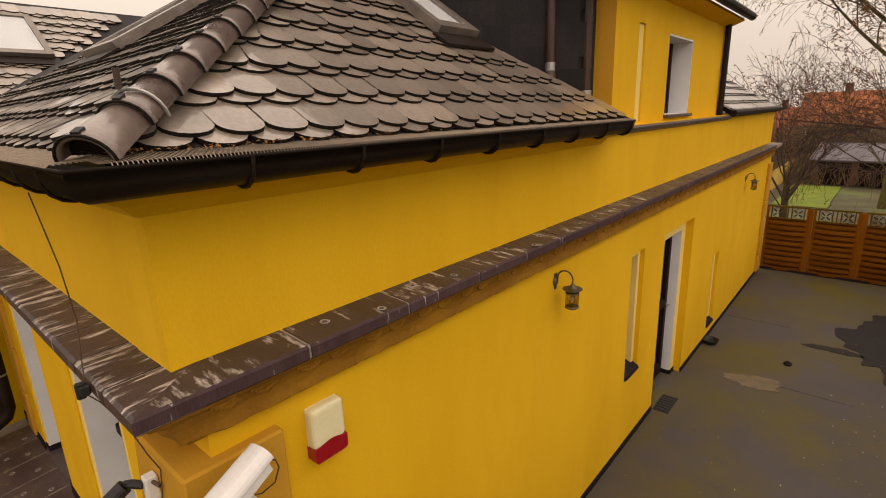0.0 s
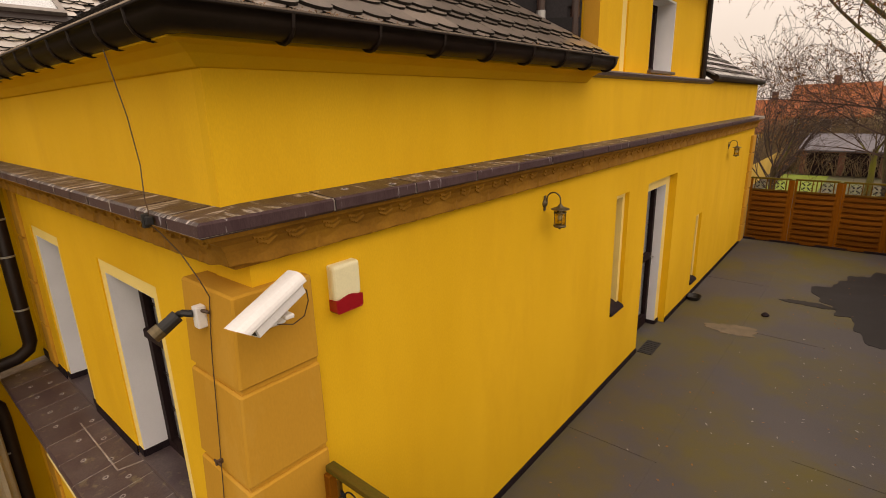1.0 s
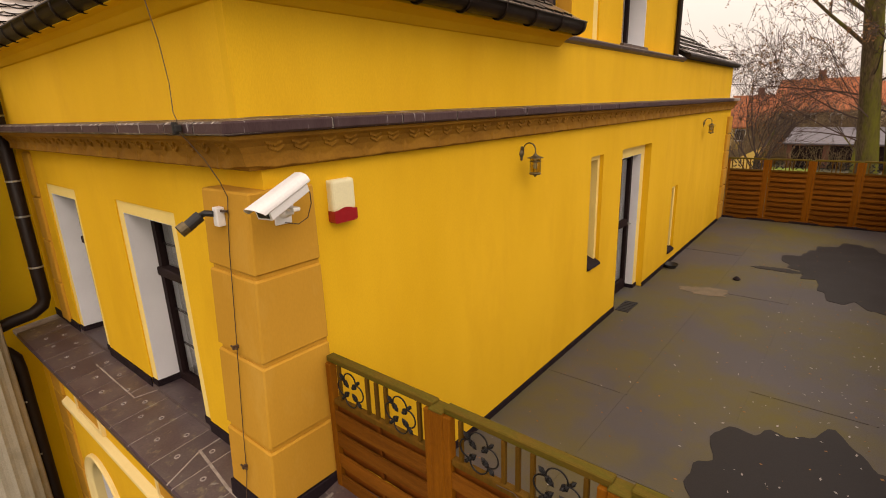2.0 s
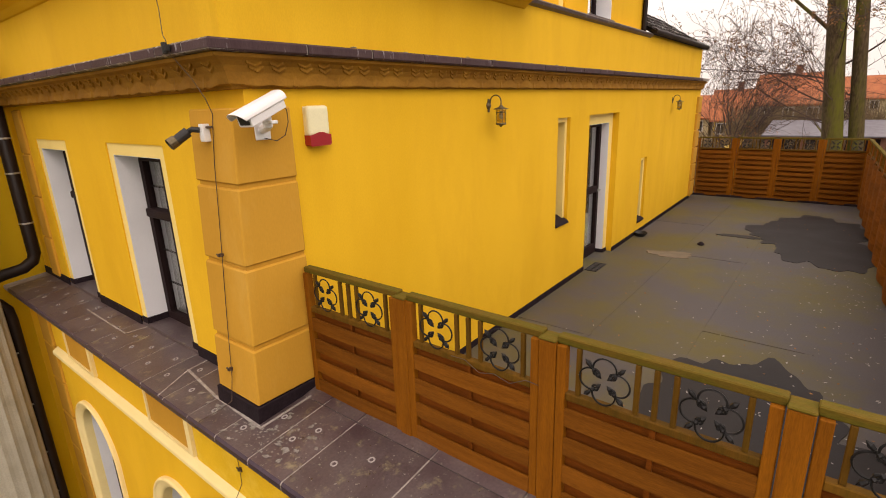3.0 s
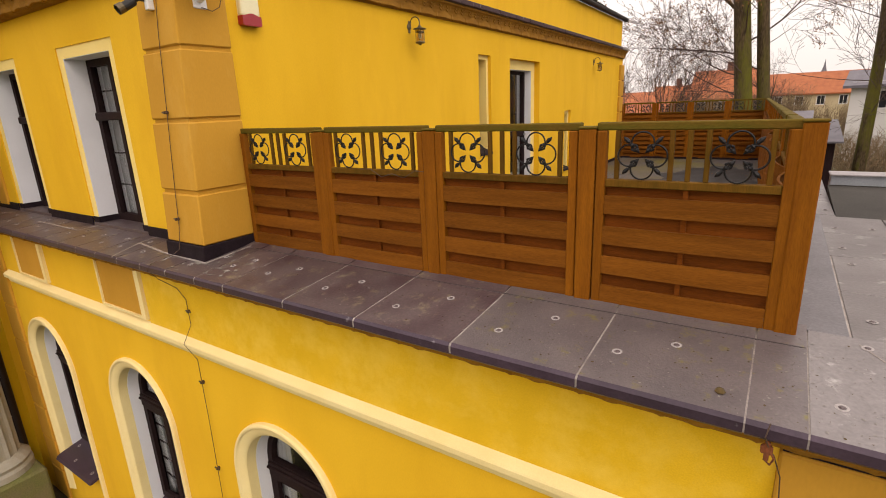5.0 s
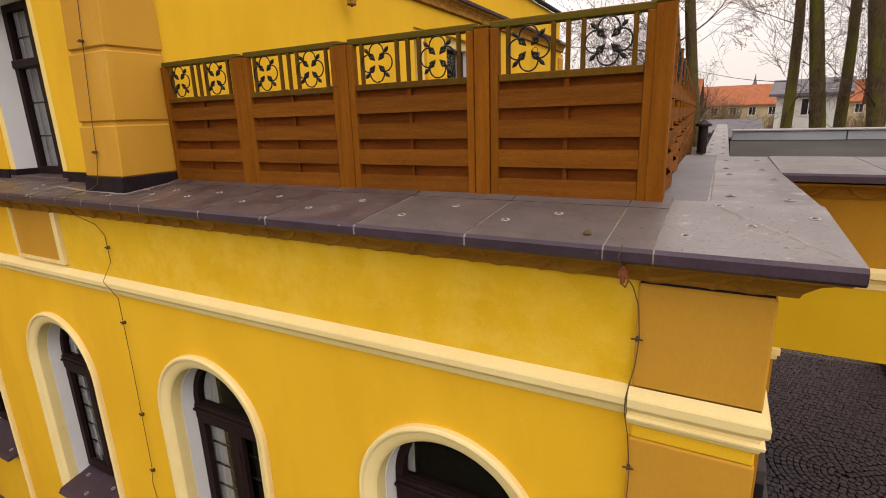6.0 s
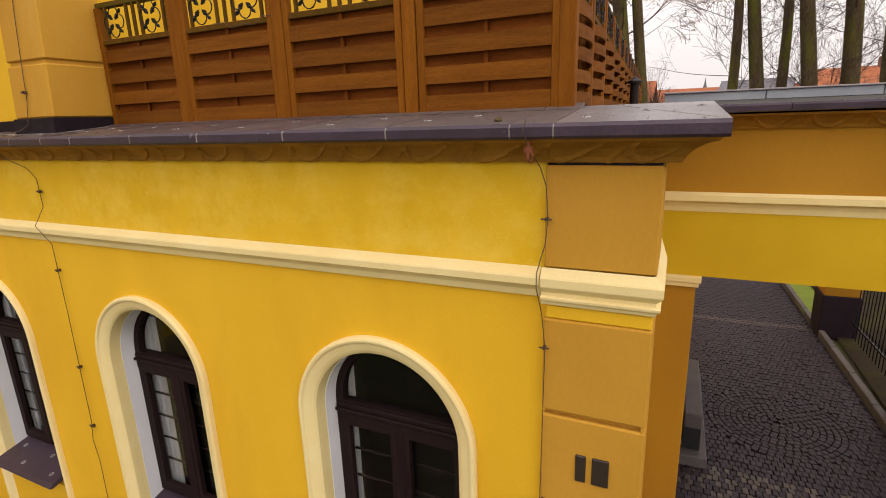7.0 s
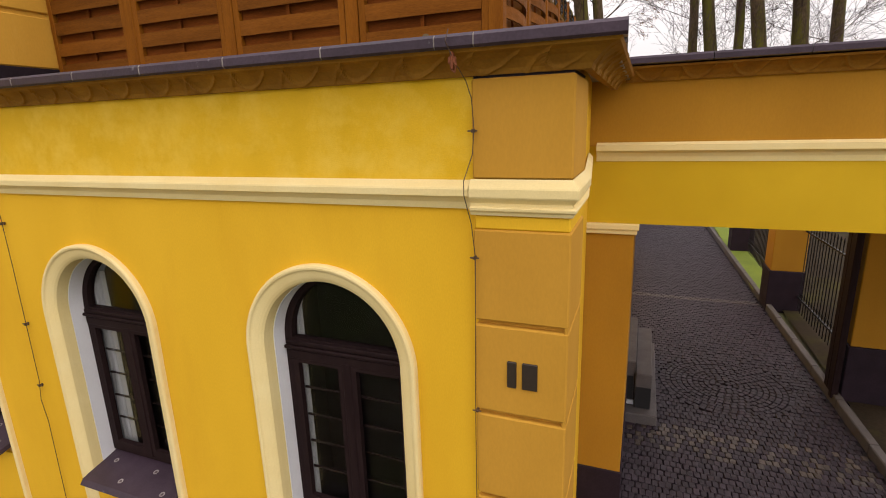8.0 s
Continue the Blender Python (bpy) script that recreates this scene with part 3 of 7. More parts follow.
for f in DISC_MESH.polygons:
    f.material_index = 1 if math.hypot(f.center.x, f.center.y) < 0.0125 else 0
bpy.data.objects.remove(tmp)
for i, cx in enumerate(ARCHES):
    arched_window(i + 1, cx)

# ---- cornice and coping of the lower storey (parapet ledge) ----
def leaf_relief(ph, v):
    """A curled leaf in each unit of the lower cornice, its tip up, over an uneven foot."""
    x = (ph - 0.5) / 0.27
    curl = 0.20 + 0.34 * x * x
    d = math.exp(-((v - curl) / 0.075) ** 2) if abs(x) < 1.25 else 0.0
    stem = 0.75 - 1.1 * abs(ph - 0.12)
    return d + 0.5 * math.exp(-((ph - 0.10 - 0.10 * v) / 0.035) ** 2) * (1 if 0.12 < v < stem else 0)


def chevron_relief(ph, v):
    """A wavy overhanging lip with small cusps, and a pair of double chevrons above it in each unit."""
    lip = 0.25 - 0.065 * math.cos(2 * math.pi * ph) + 0.10 * math.exp(-(min(ph, 1 - ph) / 0.045) ** 2)
    over = 1 / (1 + math.exp(-(v - lip) / 0.016))
    d = 1.15 * over * max(0.0, 1 - max(0.0, v - lip) / 0.22)
    for pc in (0.29, 0.71):
        x = abs(ph - pc) / 0.135
        if x < 1:
            for c0 in (0.56, 0.65):
                d += 0.40 * math.exp(-((v - c0 - 0.075 * x) / 0.024) ** 2)
    return d


def relief_cove(profile, path, unit, depth, relief):
    """A moulding whose hollow carries a stamped ornament, plain for a hand's width beside a mitre."""
    bm = bm_new()
    k = len(profile)
    done, rows = 0.0, []
    for (xa, ya, ax, ay), (xb, yb, bx_, by_) in zip(path, path[1:]):
        length = math.hypot(xb - xa, yb - ya)
        n = max(2, int(length / (unit / 30)))
        for i in range(n + 1):
            if i == 0 and rows:
                continue
            f = i / n
            x, y, nx, ny = xa + (xb - xa) * f, ya + (yb - ya) * f, ax + (bx_ - ax) * f, ay + (by_ - ay) * f
            corner = min(f * length if (ax and ay) else 9, (1 - f) * length if (bx_ and by_) else 9)
            fade = min(1.0, max(0.0, (corner - 0.05) / 0.12))
            ph = ((done + f * length) / unit) % 1.0
            ring = []
            for j, (o, z) in enumerate(profile):
                d = depth * fade * relief(ph, j / (k - 1)) if 0 < j < k - 3 else 0.0
                ring.append(bm.verts.new((x + (o + d * 0.75) * nx, y + (o + d * 0.75) * ny, z - d * 0.6)))
            rows.append(ring)
        done += length
    for a, b in zip(rows, rows[1:]):
        for j in range(k):
            bm.faces.new((a[j], a[(j + 1) % k], b[(j + 1) % k], b[j]))
    bm.faces.new(rows[0])
    bm.faces.new(rows[-1])
    return bm


def finer(profile, m):
    """The profile's hollow with m points to each of its steps."""
    out = []
    for (a, b), (c, d) in zip(profile[:-2], profile[1:-1]):
        for i in range(m):
            out.append((a + (c - a) * i / m, b + (d - b) * i / m))
    return out + profile[-2:]


cove = finer([(0.0, 0.36), (0.035, 0.362), (0.045, 0.385), (0.06, 0.40), (0.085, 0.425), (0.12, 0.445), (0.155, 0.455), (0.165, 0.47), (0.0, 0.47)], 3)
bm = relief_cove(cove, [(WEST_END, 0.0, 0, -1), (0.50, 0.0, 1.0, -1.0), (0.50, 1.95, 1, 0)], 0.34, 0.013, leaf_relief)
lower_cornice = structure("trim_cornice_lower", bm, OCHRE_DARK, "brown-ochre moulded cornice with a row of leaf ornament", "cornice")


# coping slabs of the street parapet
coping = thing("coping_south", "dark clinker coping slabs with pale joints and washers on the parapet", "coping", kind="structure")
part("bed", sweep(bm_new(), [(-0.55, 0.47), (-0.55, LEDGE_EDGE + (0.55 - EDGE_Y) * (LEDGE - LEDGE_EDGE) / (0.5 - EDGE_Y) - 0.003), (-EDGE_Y - 0.012, LEDGE_EDGE - 0.001), (-EDGE_Y - 0.003, LEDGE_EDGE - 0.012), (-EDGE_Y - 0.003, LEDGE_EDGE - 0.05), (-EDGE_Y - 0.02, LEDGE_EDGE - 0.058)], [(WEST_END, 0.0, 0, -1), (0.62, 0.0, 0, -1)]), GROUT, coping, "pale mortar bed")
JOINTS = [0.685, 0.05, -0.135, -0.735, -1.355, -1.98, -2.56, -3.165, -3.50, -3.88, -4.25, -4.62, -5.0, -5.38, -5.76, -6.14, -6.52, -6.9, -7.28, -7.66, -8.04, -8.42, -8.8]
SLOPE = (LEDGE - LEDGE_EDGE) / (0.5 - EDGE_Y)


def ledge_z(y):
    return LEDGE_EDGE + (y - EDGE_Y) * SLOPE


def outer_edge(y):
    """The gateway side's coping narrows a little from the corner inwards."""
    return 0.685 - 0.037 * (y + 0.19)


rng = random.Random(4)
for x1, x0 in zip(JOINTS, JOINTS[1:]):
    y1 = 0.275 if x1 <= -4.2 else 0.56 if x1 > 0.6 else 0.392
    gap = 0.006 if x1 < -0.2 else 0.003
    bm = bm_new()
    top = []
    prof = [(EDGE_Y + 0.012, LEDGE_EDGE - 0.062), (EDGE_Y, LEDGE_EDGE - 0.05), (EDGE_Y, LEDGE_EDGE - 0.012), (EDGE_Y + 0.014, LEDGE_EDGE + 0.003), (y1, ledge_z(y1)), (y1, ledge_z(y1) - 0.05)]
    ra = [bm.verts.new((x0 + gap, y, z)) for y, z in prof]
    rb = [bm.verts.new((x1 - gap, y, z)) for y, z in prof]
    if x1 > 0.6:
        for v in rb:
            v.co.x = outer_edge(v.co.y)
    for i in range(6):
        bm.faces.new((ra[i], ra[(i + 1) % 6], rb[(i + 1) % 6], rb[i]))
    bm.faces.new(ra)
    bm.faces.new(rb)
    # slabs turn paler eastwards, a painted stand-in for grazing sky reflection
    s = edged(part("slab", bm, COPING if x1 < -1.3 else COPING_MID_SHEEN if x1 < 0.6 else COPING_PALE_SHEEN, coping), COPING_EDGE, lambda n: n.y < -0.5 or (n.x > 0.9 and x1 > 0.6))
    if -4.2 < x1 < 0.6:
        # the back row of tiles, laid a little steeper up to the fence
        xa = max(x0, -3.74)
        if x1 - xa > 0.03:
            bm = bm_new()
            back = [(0.398, ledge_z(0.398) + 0.001), (0.57, ledge_z(0.57) + 0.018), (0.57, ledge_z(0.57) - 0.05), (0.398, ledge_z(0.398) - 0.05)]
            ra, rb = [bm.verts.new((xa + gap, y, z)) for y, z in back], [bm.verts.new((min(x1, 0.19) - gap, y, z)) for y, z in back]
            for i in range(4):
                bm.faces.new((ra[i], ra[(i + 1) % 4], rb[(i + 1) % 4], rb[i]))
            bm.faces.new(ra)
            bm.faces.new(rb)
            part("back_slab", bm, COPING if x1 < -1.3 else COPING_MID_SHEEN, coping)
    if x1 - x0 > 0.3:
        spots = [(0.2, 0.05), (0.55, 0.22), (0.88, 0.40), (0.28, 0.46)] if x1 > -3.4 else [(0.3, 0.0), (0.75, 0.16)]
        for u, y in spots:
            y += rng.uniform(-0.05, 0.03)
            if y < y1 - 0.04:
                piece("washer", DISC_MESH, s, pose(x0 + u * (x1 - x0) + rng.uniform(-0.04, 0.04), y, ledge_z(y), math.degrees(math.atan(SLOPE)), 0, 0))

# pale mortar lines round the pilaster foot and along the ledge, and a dark seam before the fence
def ledge_line(name, points, width, mat, lift, label):
    bm = bm_new()
    for (xa, ya), (xb, yb) in zip(points, points[1:]):
        d = Vector((xb - xa, yb - ya)).normalized() * width / 2
        ends = [(xa - d.x - d.y, ya - d.y + d.x), (xa - d.x + d.y, ya - d.y - d.x), (xb + d.x + d.y, yb + d.y - d.x), (xb + d.x - d.y, yb + d.y + d.x)]
        top = [bm.verts.new((x, y, ledge_z(y) + lift)) for x, y in ends]
        low = [bm.verts.new((x, y, ledge_z(y) - 0.01)) for x, y in ends]
        bm.faces.new(top)
        for i in range(4):
            bm.faces.new((top[i], top[(i + 1) % 4], low[(i + 1) % 4], low[i]))
    return part(name, bm, mat, coping, label)


ledge_line("mortar_line", [(-4.82, 0.11), (-4.30, 0.045), (-3.675, 0.022), (-3.655, 0.5)], 0.020, GROUT, 0.003, "pale mortar line")
ledge_line("mortar_line", [(-4.69, -0.18), (-4.82, 0.11), (-4.82, 0.26)], 0.011, GROUT, 0.003, "pale mortar line")
ledge_line("mortar_line", [(-7.02, 0.11), (-6.02, 0.10), (-5.96, 0.27)], 0.011, GROUT, 0.003, "pale mortar line")
ledge_line("mortar_line", [(0.23, 0.50), (0.66, -0.15)], 0.007, GROUT, 0.002, "pale mitre joint")
ledge_line("seam", [(-3.60, 0.395), (0.03, 0.395)], 0.004, SEAM, 0.002, "dark seam")
# coping along the gateway side, with a raised felt strip beside the fence
east = thing("coping_east", "weathered clinker coping slabs paled for grazing sheen along the gateway side", "coping", kind="structure")
for k, (ya, yb) in enumerate(((0.565, 1.2), (1.205, 1.93), (1.935, 2.6), (2.605, 3.3), (3.305, 4.0), (4.005, 4.7), (4.705, 5.4), (5.405, 6.6), (6.605, 7.9), (7.905, 9.2), (9.205, 10.5), (10.505, 12.0), (12.005, 13.6))):
    bm = bm_new()
    x1, xa = (0.655, 0.21) if k < 2 else (0.605, 0.20) if k < 4 else (0.31, 0.08)
    box(bm, xa, x1, ya, yb, 0.53, 0.600, bevel=0.003)
    if k < 2:
        for v in bm.verts:
            if v.co.x > 0.5:
                v.co.x += outer_edge(v.co.y) - x1
    s = edged(part("slab", bm, COPING_PALE_SHEEN, east), COPING_EDGE, lambda n: n.x > 0.6)
    for u in (0.2, 0.75):
        piece("washer", DISC_MESH, s, pose(xa + (x1 - xa) * u, (ya + yb) / 2 + rng.uniform(-0.2, 0.2), 0.602, 0, 0, 0))
part("bed", boxes((0.15, 0.63, 0.5625, 3.30, 0.44, 0.528), (0.15, 0.58, 0.5625, 3.30, 0.528, 0.597), (0.10, 0.29, 3.31, 13.6, 0.44, 0.597)), GROUT, east, "mortar bed")
part("strip", box(bm_new(), -0.06, 0.2, 0.562, 3.30, 0.45, 0.606, bevel=0.003), STRIP, east, "grey felt strip beside the fence")

# ---- gateway link ----
LY = 2.12
bm = box(bm_new(), 0.20, 6.6, LY, 4.2, -0.735, 0.50)
structure("wall_gateway", bm, BEAM, "yellow plastered beam over the gateway passage", "wall")
structure("trim_gateway_frieze", box(bm_new(), 0.331, 6.6, LY - 0.012, LY + 0.05, -0.08, 0.50), OCHRE_DEEP_SHADED, "ochre frieze on the gateway beam", "frieze")
prof = [(0, -0.205), (0.006, -0.205), (0.009, -0.165), (0.018, -0.138), (0.045, -0.120), (0.06, -0.116), (0.06, -0.07), (0, -0.045)]
structure("trim_gateway_course", sweep(bm_new(), prof, [(0.395, LY, 0, -1), (6.6, LY, 0, -1)]), CREAM, "cream string course on the gateway beam", "moulding")
bm = relief_cove([(o, z + 0.06) for o, z in cove], [(0.60, LY, 0, -1), (6.6, LY, 0, -1)], 0.34, 0.012, leaf_relief)
link_cornice = structure("trim_cornice_gateway", bm, OCHRE_DARK, "brown-ochre moulded cornice of the gateway", "cornice")
lcop = thing("coping_gateway", "weathered slab coping paled for grazing sheen on the gateway roof edge", "coping", kind="structure")
for k in range(10):
    x0 = 0.6055 + 0.6 * k
    part("slab", sweep(bm_new(), [(-1.04, 0.54), (-1.04, 0.612), (0.185, 0.600), (0.195, 0.585), (0.195, 0.548), (0.18, 0.542)], [(x0, LY, 0, -1), (x0 + 0.594, LY, 0, -1)]), COPING_PALE_SHEEN, lcop)
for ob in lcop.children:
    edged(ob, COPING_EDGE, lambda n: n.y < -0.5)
structure("roof_gateway", sweep(bm_new(), [(-1.045, 0.50), (-1.045, 0.596), (-2.48, 0.668), (-2.48, 0.50)], [(0.312, LY, 0, -1), (6.6, LY, 0, -1)]), DARKFELT, "grey felt flat roof of the gateway", "roof")
UPSTAND = 0.765
zk = thing("roof_upstand", "zinc-clad roof upstand at the back of the gateway roof", "upstand", kind="structure")
for k in range(6):
    part("sheet", box(bm_new(), 0.33 + 1.05 * k, 1.372 + 1.05 * k, 4.6, 4.8, 0.48, UPSTAND, bevel=0.004), ZINC, zk)
part("flashing", box(bm_new(), 0.33, 6.7, 4.585, 4.60, 0.62, 0.672), GUTTER, zk, "dark flashing at the foot")
part("cap", box(bm_new(), 0.32, 6.7, 4.57, 4.86, UPSTAND + 0.002, UPSTAND + 0.02, bevel=0.004), LINKROOF, zk, "pale capping sheet")
# gateway pier beside the house
pier = thing("gateway_pier", "yellow gateway pier with cream cap and dark plinth", "pier", kind="structure")
# the pier's shade is put into the shaft colour, deeper than the walls
part("shaft", box(bm_new(), 0.20, 0.735, LY + 0.005, 3.9, GROUND - 0.05, -0.79, bevel=0.006), OCHRE_DEEP_SHADED, pier)
part("cap", boxes((0.331, 0.77, LY - 0.035, 3.92, -0.79, -0.737), (0.331, 0.755, LY - 0.02, 3.91, -0.83, -0.79), bevel=0.005), CREAM, pier, "cream cap moulding")
part("plinth", box(bm_new(), 0.331, 0.75, LY - 0.01, 3.91, GROUND - 0.05, GROUND + 0.45, bevel=0.006), PLINTH, pier, "dark painted plinth")
structure("wall_passage", boxes((0.0, 0.31, 3.925, 13.6, -1.0, 0.44), (0.0, 0.62, 3.925, 13.6, GROUND - 0.1, -1.0)), YELLOW, "yellow side wall of the house behind the gateway", "wall")

# ---- terrace ----
bm = box(bm_new(), -4.35, 0.10, 0.57, 13.6, -0.25, 0.0)
structure("floor", bm, FELT, "grey mossy roofing-felt terrace floor", "floor")
bm = bm_new()
for x, y0, y1 in ((-2.95, 0.6, 13.3), (-1.95, 0.6, 13.3), (-0.95, 0.6, 13.3)):
    box(bm, x - 0.03, x + 0.03, y0, y1, 0.0, 0.004)
for x0, x1, y in ((-4.0, -2.9, 3.6), (-3.0, -1.9, 2.4), (-1.97, -0.9, 4.4), (-3.0, -1.9, 7.3), (-4.0, -2.9, 9.6), (-1.97, -0.9, 9.0)):
    box(bm, x0, x1, y - 0.03, y + 0.03, 0.0, 0.005)
structure("floor_seams", bm, FELT, "overlapping felt seams on the terrace floor", "seam")
structure("wall_parapet", boxes((-4.0, 0.09, 0.385, 0.50, -0.3, 0.50), (-0.02, 0.19, 0.50, 13.6, -0.3, 0.45)), SKIRT, "dark inner face of the terrace parapet", "parapet")


def puddle(name, cx, cy, rx, ry, seed, label, mat=WET, category="puddle"):
    r = random.Random(seed)
    ph = [r.uniform(0, 6.28) for _ in range(6)]
    bm = bm_new()
    ring = []
    for k in range(144):
        a = 2 * math.pi * k / 144
        f = 1 + 0.16 * math.sin(2 * a + ph[0]) + 0.11 * math.sin(3 * a + ph[1]) + 0.07 * math.sin(5 * a + ph[2]) + 0.06 * math.sin(9 * a + ph[3]) + 0.045 * math.sin(16 * a + ph[4]) + 0.03 * math.sin(29 * a + ph[5])
        ring.append(bm.verts.new((cx + rx * f * math.cos(a), cy + ry * f * math.sin(a), 0.006)))
    low = [bm.verts.new((v.co.x * 1.0, v.co.y, 0.001)) for v in ring]
    bm.faces.new(ring)
    for k in range(144):
        bm.faces.new((ring[k], ring[(k + 1) % 144], low[(k + 1) % 144], low[k]))
    return tagged(part(name, bm, mat), label, category)


puddle("puddle", -1.18, 9.55, 0.98, 1.72, 5, "dark shallow rain puddle on the grey felt")
puddle("puddle", -1.10, 2.35, 0.98, 1.42, 9, "dark shallow rain puddle on the mossy felt")
puddle("puddle", -2.25, 9.0, 0.32, 0.12, 3, "small dark tongue of a rain puddle")
puddle("silt_patch", -3.0, 7.2, 0.30, 0.22, 14, "thin pale patch of dried silt on the felt", SAND, "dirt")

# ---- upper storey ----
WIN = [(-6.06, -4.96), (-8.07, -7.10)]
loops = [rect(WEST_END, -4.0, 0.45, 2.78)] + [rect(a, b, 0.46, 2.30) for a, b in WIN]
bm = slab(bm_new(), loops, front(UPPER), 0.30)
structure("wall_south_upper", bm, YELLOW, "yellow stucco street wall of the upper storey", "wall")
SLOT, DOOR, SLOT2 = (4.10, 4.48), (5.14, 6.38), (7.74, 8.12)
loops = [rect(-0.22, 12.3, -0.2, 2.75), rect(*SLOT, 0.93, 2.31), rect(DOOR[0], DOOR[1], -0.02, 2.31), rect(*SLOT2, 0.25, 1.44)]
bm = slab(bm_new(), loops, side(0.0), 0.32)
structure("wall_terrace", bm, YELLOW, "yellow stucco wall along the roof terrace", "wall", SIDE)
# attic wall above the cornice, set back
bm = slab(bm_new(), [rect(-0.285, 12.25, 2.785, 3.60)], side(-0.045), 0.3)
ATTIC_Y = 0.213
structure("wall_attic_south", box(bm_new(), WEST_END, -3.83, ATTIC_Y, 0.5, 2.785, 3.60), YELLOW, "yellow attic wall above the street cornice", "wall")
structure("wall_attic", bm, YELLOW, "yellow attic wall between cornice and eaves", "wall", SIDE)
# dark skirtings
structure("baseboard_terrace", boxes((-0.01, 0.012, 0.05, DOOR[0], 0.0, 0.07), (-0.01, 0.012, DOOR[1], 12.1, 0.0, 0.07)), SKIRT, "black bitumen skirting along the terrace wall", "skirting", SIDE)
structure("baseboard_south", boxes((WEST_END, WIN[1][0], UPPER - 0.012, UPPER + 0.02, 0.5, 0.665), (WIN[1][1], WIN[0][0], UPPER - 0.012, UPPER + 0.02, 0.5, 0.665), (WIN[0][1], -4.25, UPPER - 0.012, UPPER + 0.02, 0.5, 0.665)), SKIRT,
          "black bitumen skirting above the ledge", "skirting")

# corner pilaster of the upper storey
up = thing("pilaster", "ochre rusticated corner pilaster beside the terrace fence", "pilaster", kind="structure")
PX0, PX1, PY1 = -4.215, -3.722, 0.555


def pil_y(z):
    """The slightly battered front of the pilaster."""
    return 0.088 + 0.052 * (z - 1.3)


def batter(bm):
    for v in bm.verts:
        if v.co.y < 0.3:
            v.co.y += pil_y(v.co.z) - 0.10
    return bm


PY0 = 0.10
for z0, z1 in ((0.67, 1.055), (1.085, 1.585), (1.612, 2.085), (2.112, 2.55)):
    part("block", batter(box(bm_new(), PX0, PX1, PY0, PY1, z0, z1, bevel=0.01)), OCHRE, up)
part("backing", batter(box(bm_new(), PX0 + 0.018, PX1 - 0.018, PY0 + 0.018, PY1 - 0.005, 0.55, 2.53)), OCHRE, up)
part("skirting", batter(box(bm_new(), PX0 - 0.012, PX1 + 0.012, PY0 - 0.012, PY1 + 0.01, 0.53, 0.668, bevel=0.004)), SKIRT, up, "black bitumen skirting")
far_pil = thing("pilaster", "ochre rusticated pilaster at the end of the terrace wall", "pilaster", SIDE, kind="structure")
for k in range(6):
    part("block", box(bm_new(), -0.2, 0.05, 11.95, 12.33, 0.06 + 0.41 * k, 0.445 + 0.41 * k, bevel=0.01), OCHRE, far_pil)

# upper cornice: cove, leaf ornament and coping
ucove = [(-0.05, 2.655), (0.02, 2.655), (0.03, 2.672), (0.045, 2.682), (0.05, 2.71), (0.058, 2.745), (0.074, 2.78), (0.098, 2.805), (0.122, 2.82), (0.128, 2.84), (-0.05, 2.84)]
ucove = finer(ucove, 5)
c, s = math.cos(radians(0.974)), math.sin(radians(0.974))


def side_xy(out, along):
    p = SIDE @ Vector((out, along, 0))
    return p.x, p.y


cx, cy = -3.78, 0.235
FW = 1.38      # the street arm of the cornice projects further
ex, ey = side_xy(0, 12.35)
bm = relief_cove(ucove, [(WEST_END, cy, 0, -FW), (cx, cy, 1 + s, -FW), (ex, ey, 1, s)], 0.355, 0.024, chevron_relief)
upper_cornice = structure("trim_cornice_upper", bm, OCHRE_DARK, "brown-ochre cornice with stamped leaf ornament under the coping", "cornice")
# coping
ucop = thing("coping_upper", "dark clinker coping slabs on the upper cornice", "coping", kind="structure")
OUT = 0.157
uprof = [(-0.06, 2.842), (-0.06, 2.925), (OUT - 0.01, 2.909), (OUT, 2.899), (OUT, 2.855), (OUT - 0.012, 2.843)]
part("bed", sweep(bm_new(), [(-0.06, 2.841), (-0.06, 2.921), (OUT - 0.010, 2.906), (OUT - 0.003, 2.897), (OUT - 0.003, 2.85)], [(WEST_END, cy, 0, -FW), (cx, cy, 1 + s, -FW), (ex, ey, 1, s)]), GROUT, ucop, "pale mortar bed")
rng = random.Random(8)
xs = [cx] + [cx - 0.12 - 0.33 * k for k in range(15)] + [WEST_END]
for i, (x1, x0) in enumerate(zip(xs, xs[1:])):
    a = (x1 - 0.007, cy, 0, -FW) if i else (x1, cy, 1 + s, -FW)
    sl = part("slab", sweep(bm_new(), uprof, [(x0 + 0.007, cy, 0, -FW), a]), COPING_STREAK, ucop)
    edged(sl, UPPER_EDGE, lambda n: n.y < -0.6)
ys = [0.0, 0.42, 0.98, 1.55, 2.05, 2.55, 3.1] + [3.1 + 0.55 * k for k in range(1, 17)]
for i, (ya, yb) in enumerate(zip(ys, ys[1:])):
    pa, pb = side_xy(0, ya - 0.265 + (0.007 if i else 0)), side_xy(0, yb - 0.265 - 0.007)
    a = (*pa, 1, s) if i else (cx, cy, 1 + s, -FW)
    sl = part("slab", sweep(bm_new(), uprof, [a, (*pb, 1, s)]), COPING_HIGH, ucop)
    edged(sl, UPPER_EDGE, lambda n: n.x > 0.6)
    if i:
        for u in (0.3, 0.75):
            w = side_xy(rng.uniform(0.0, 0.12), ya - 0.265 + u * (yb - ya))
            piece("washer", DISC_MESH, sl, pose(*w, 2.917, 0, 3.5, 0))


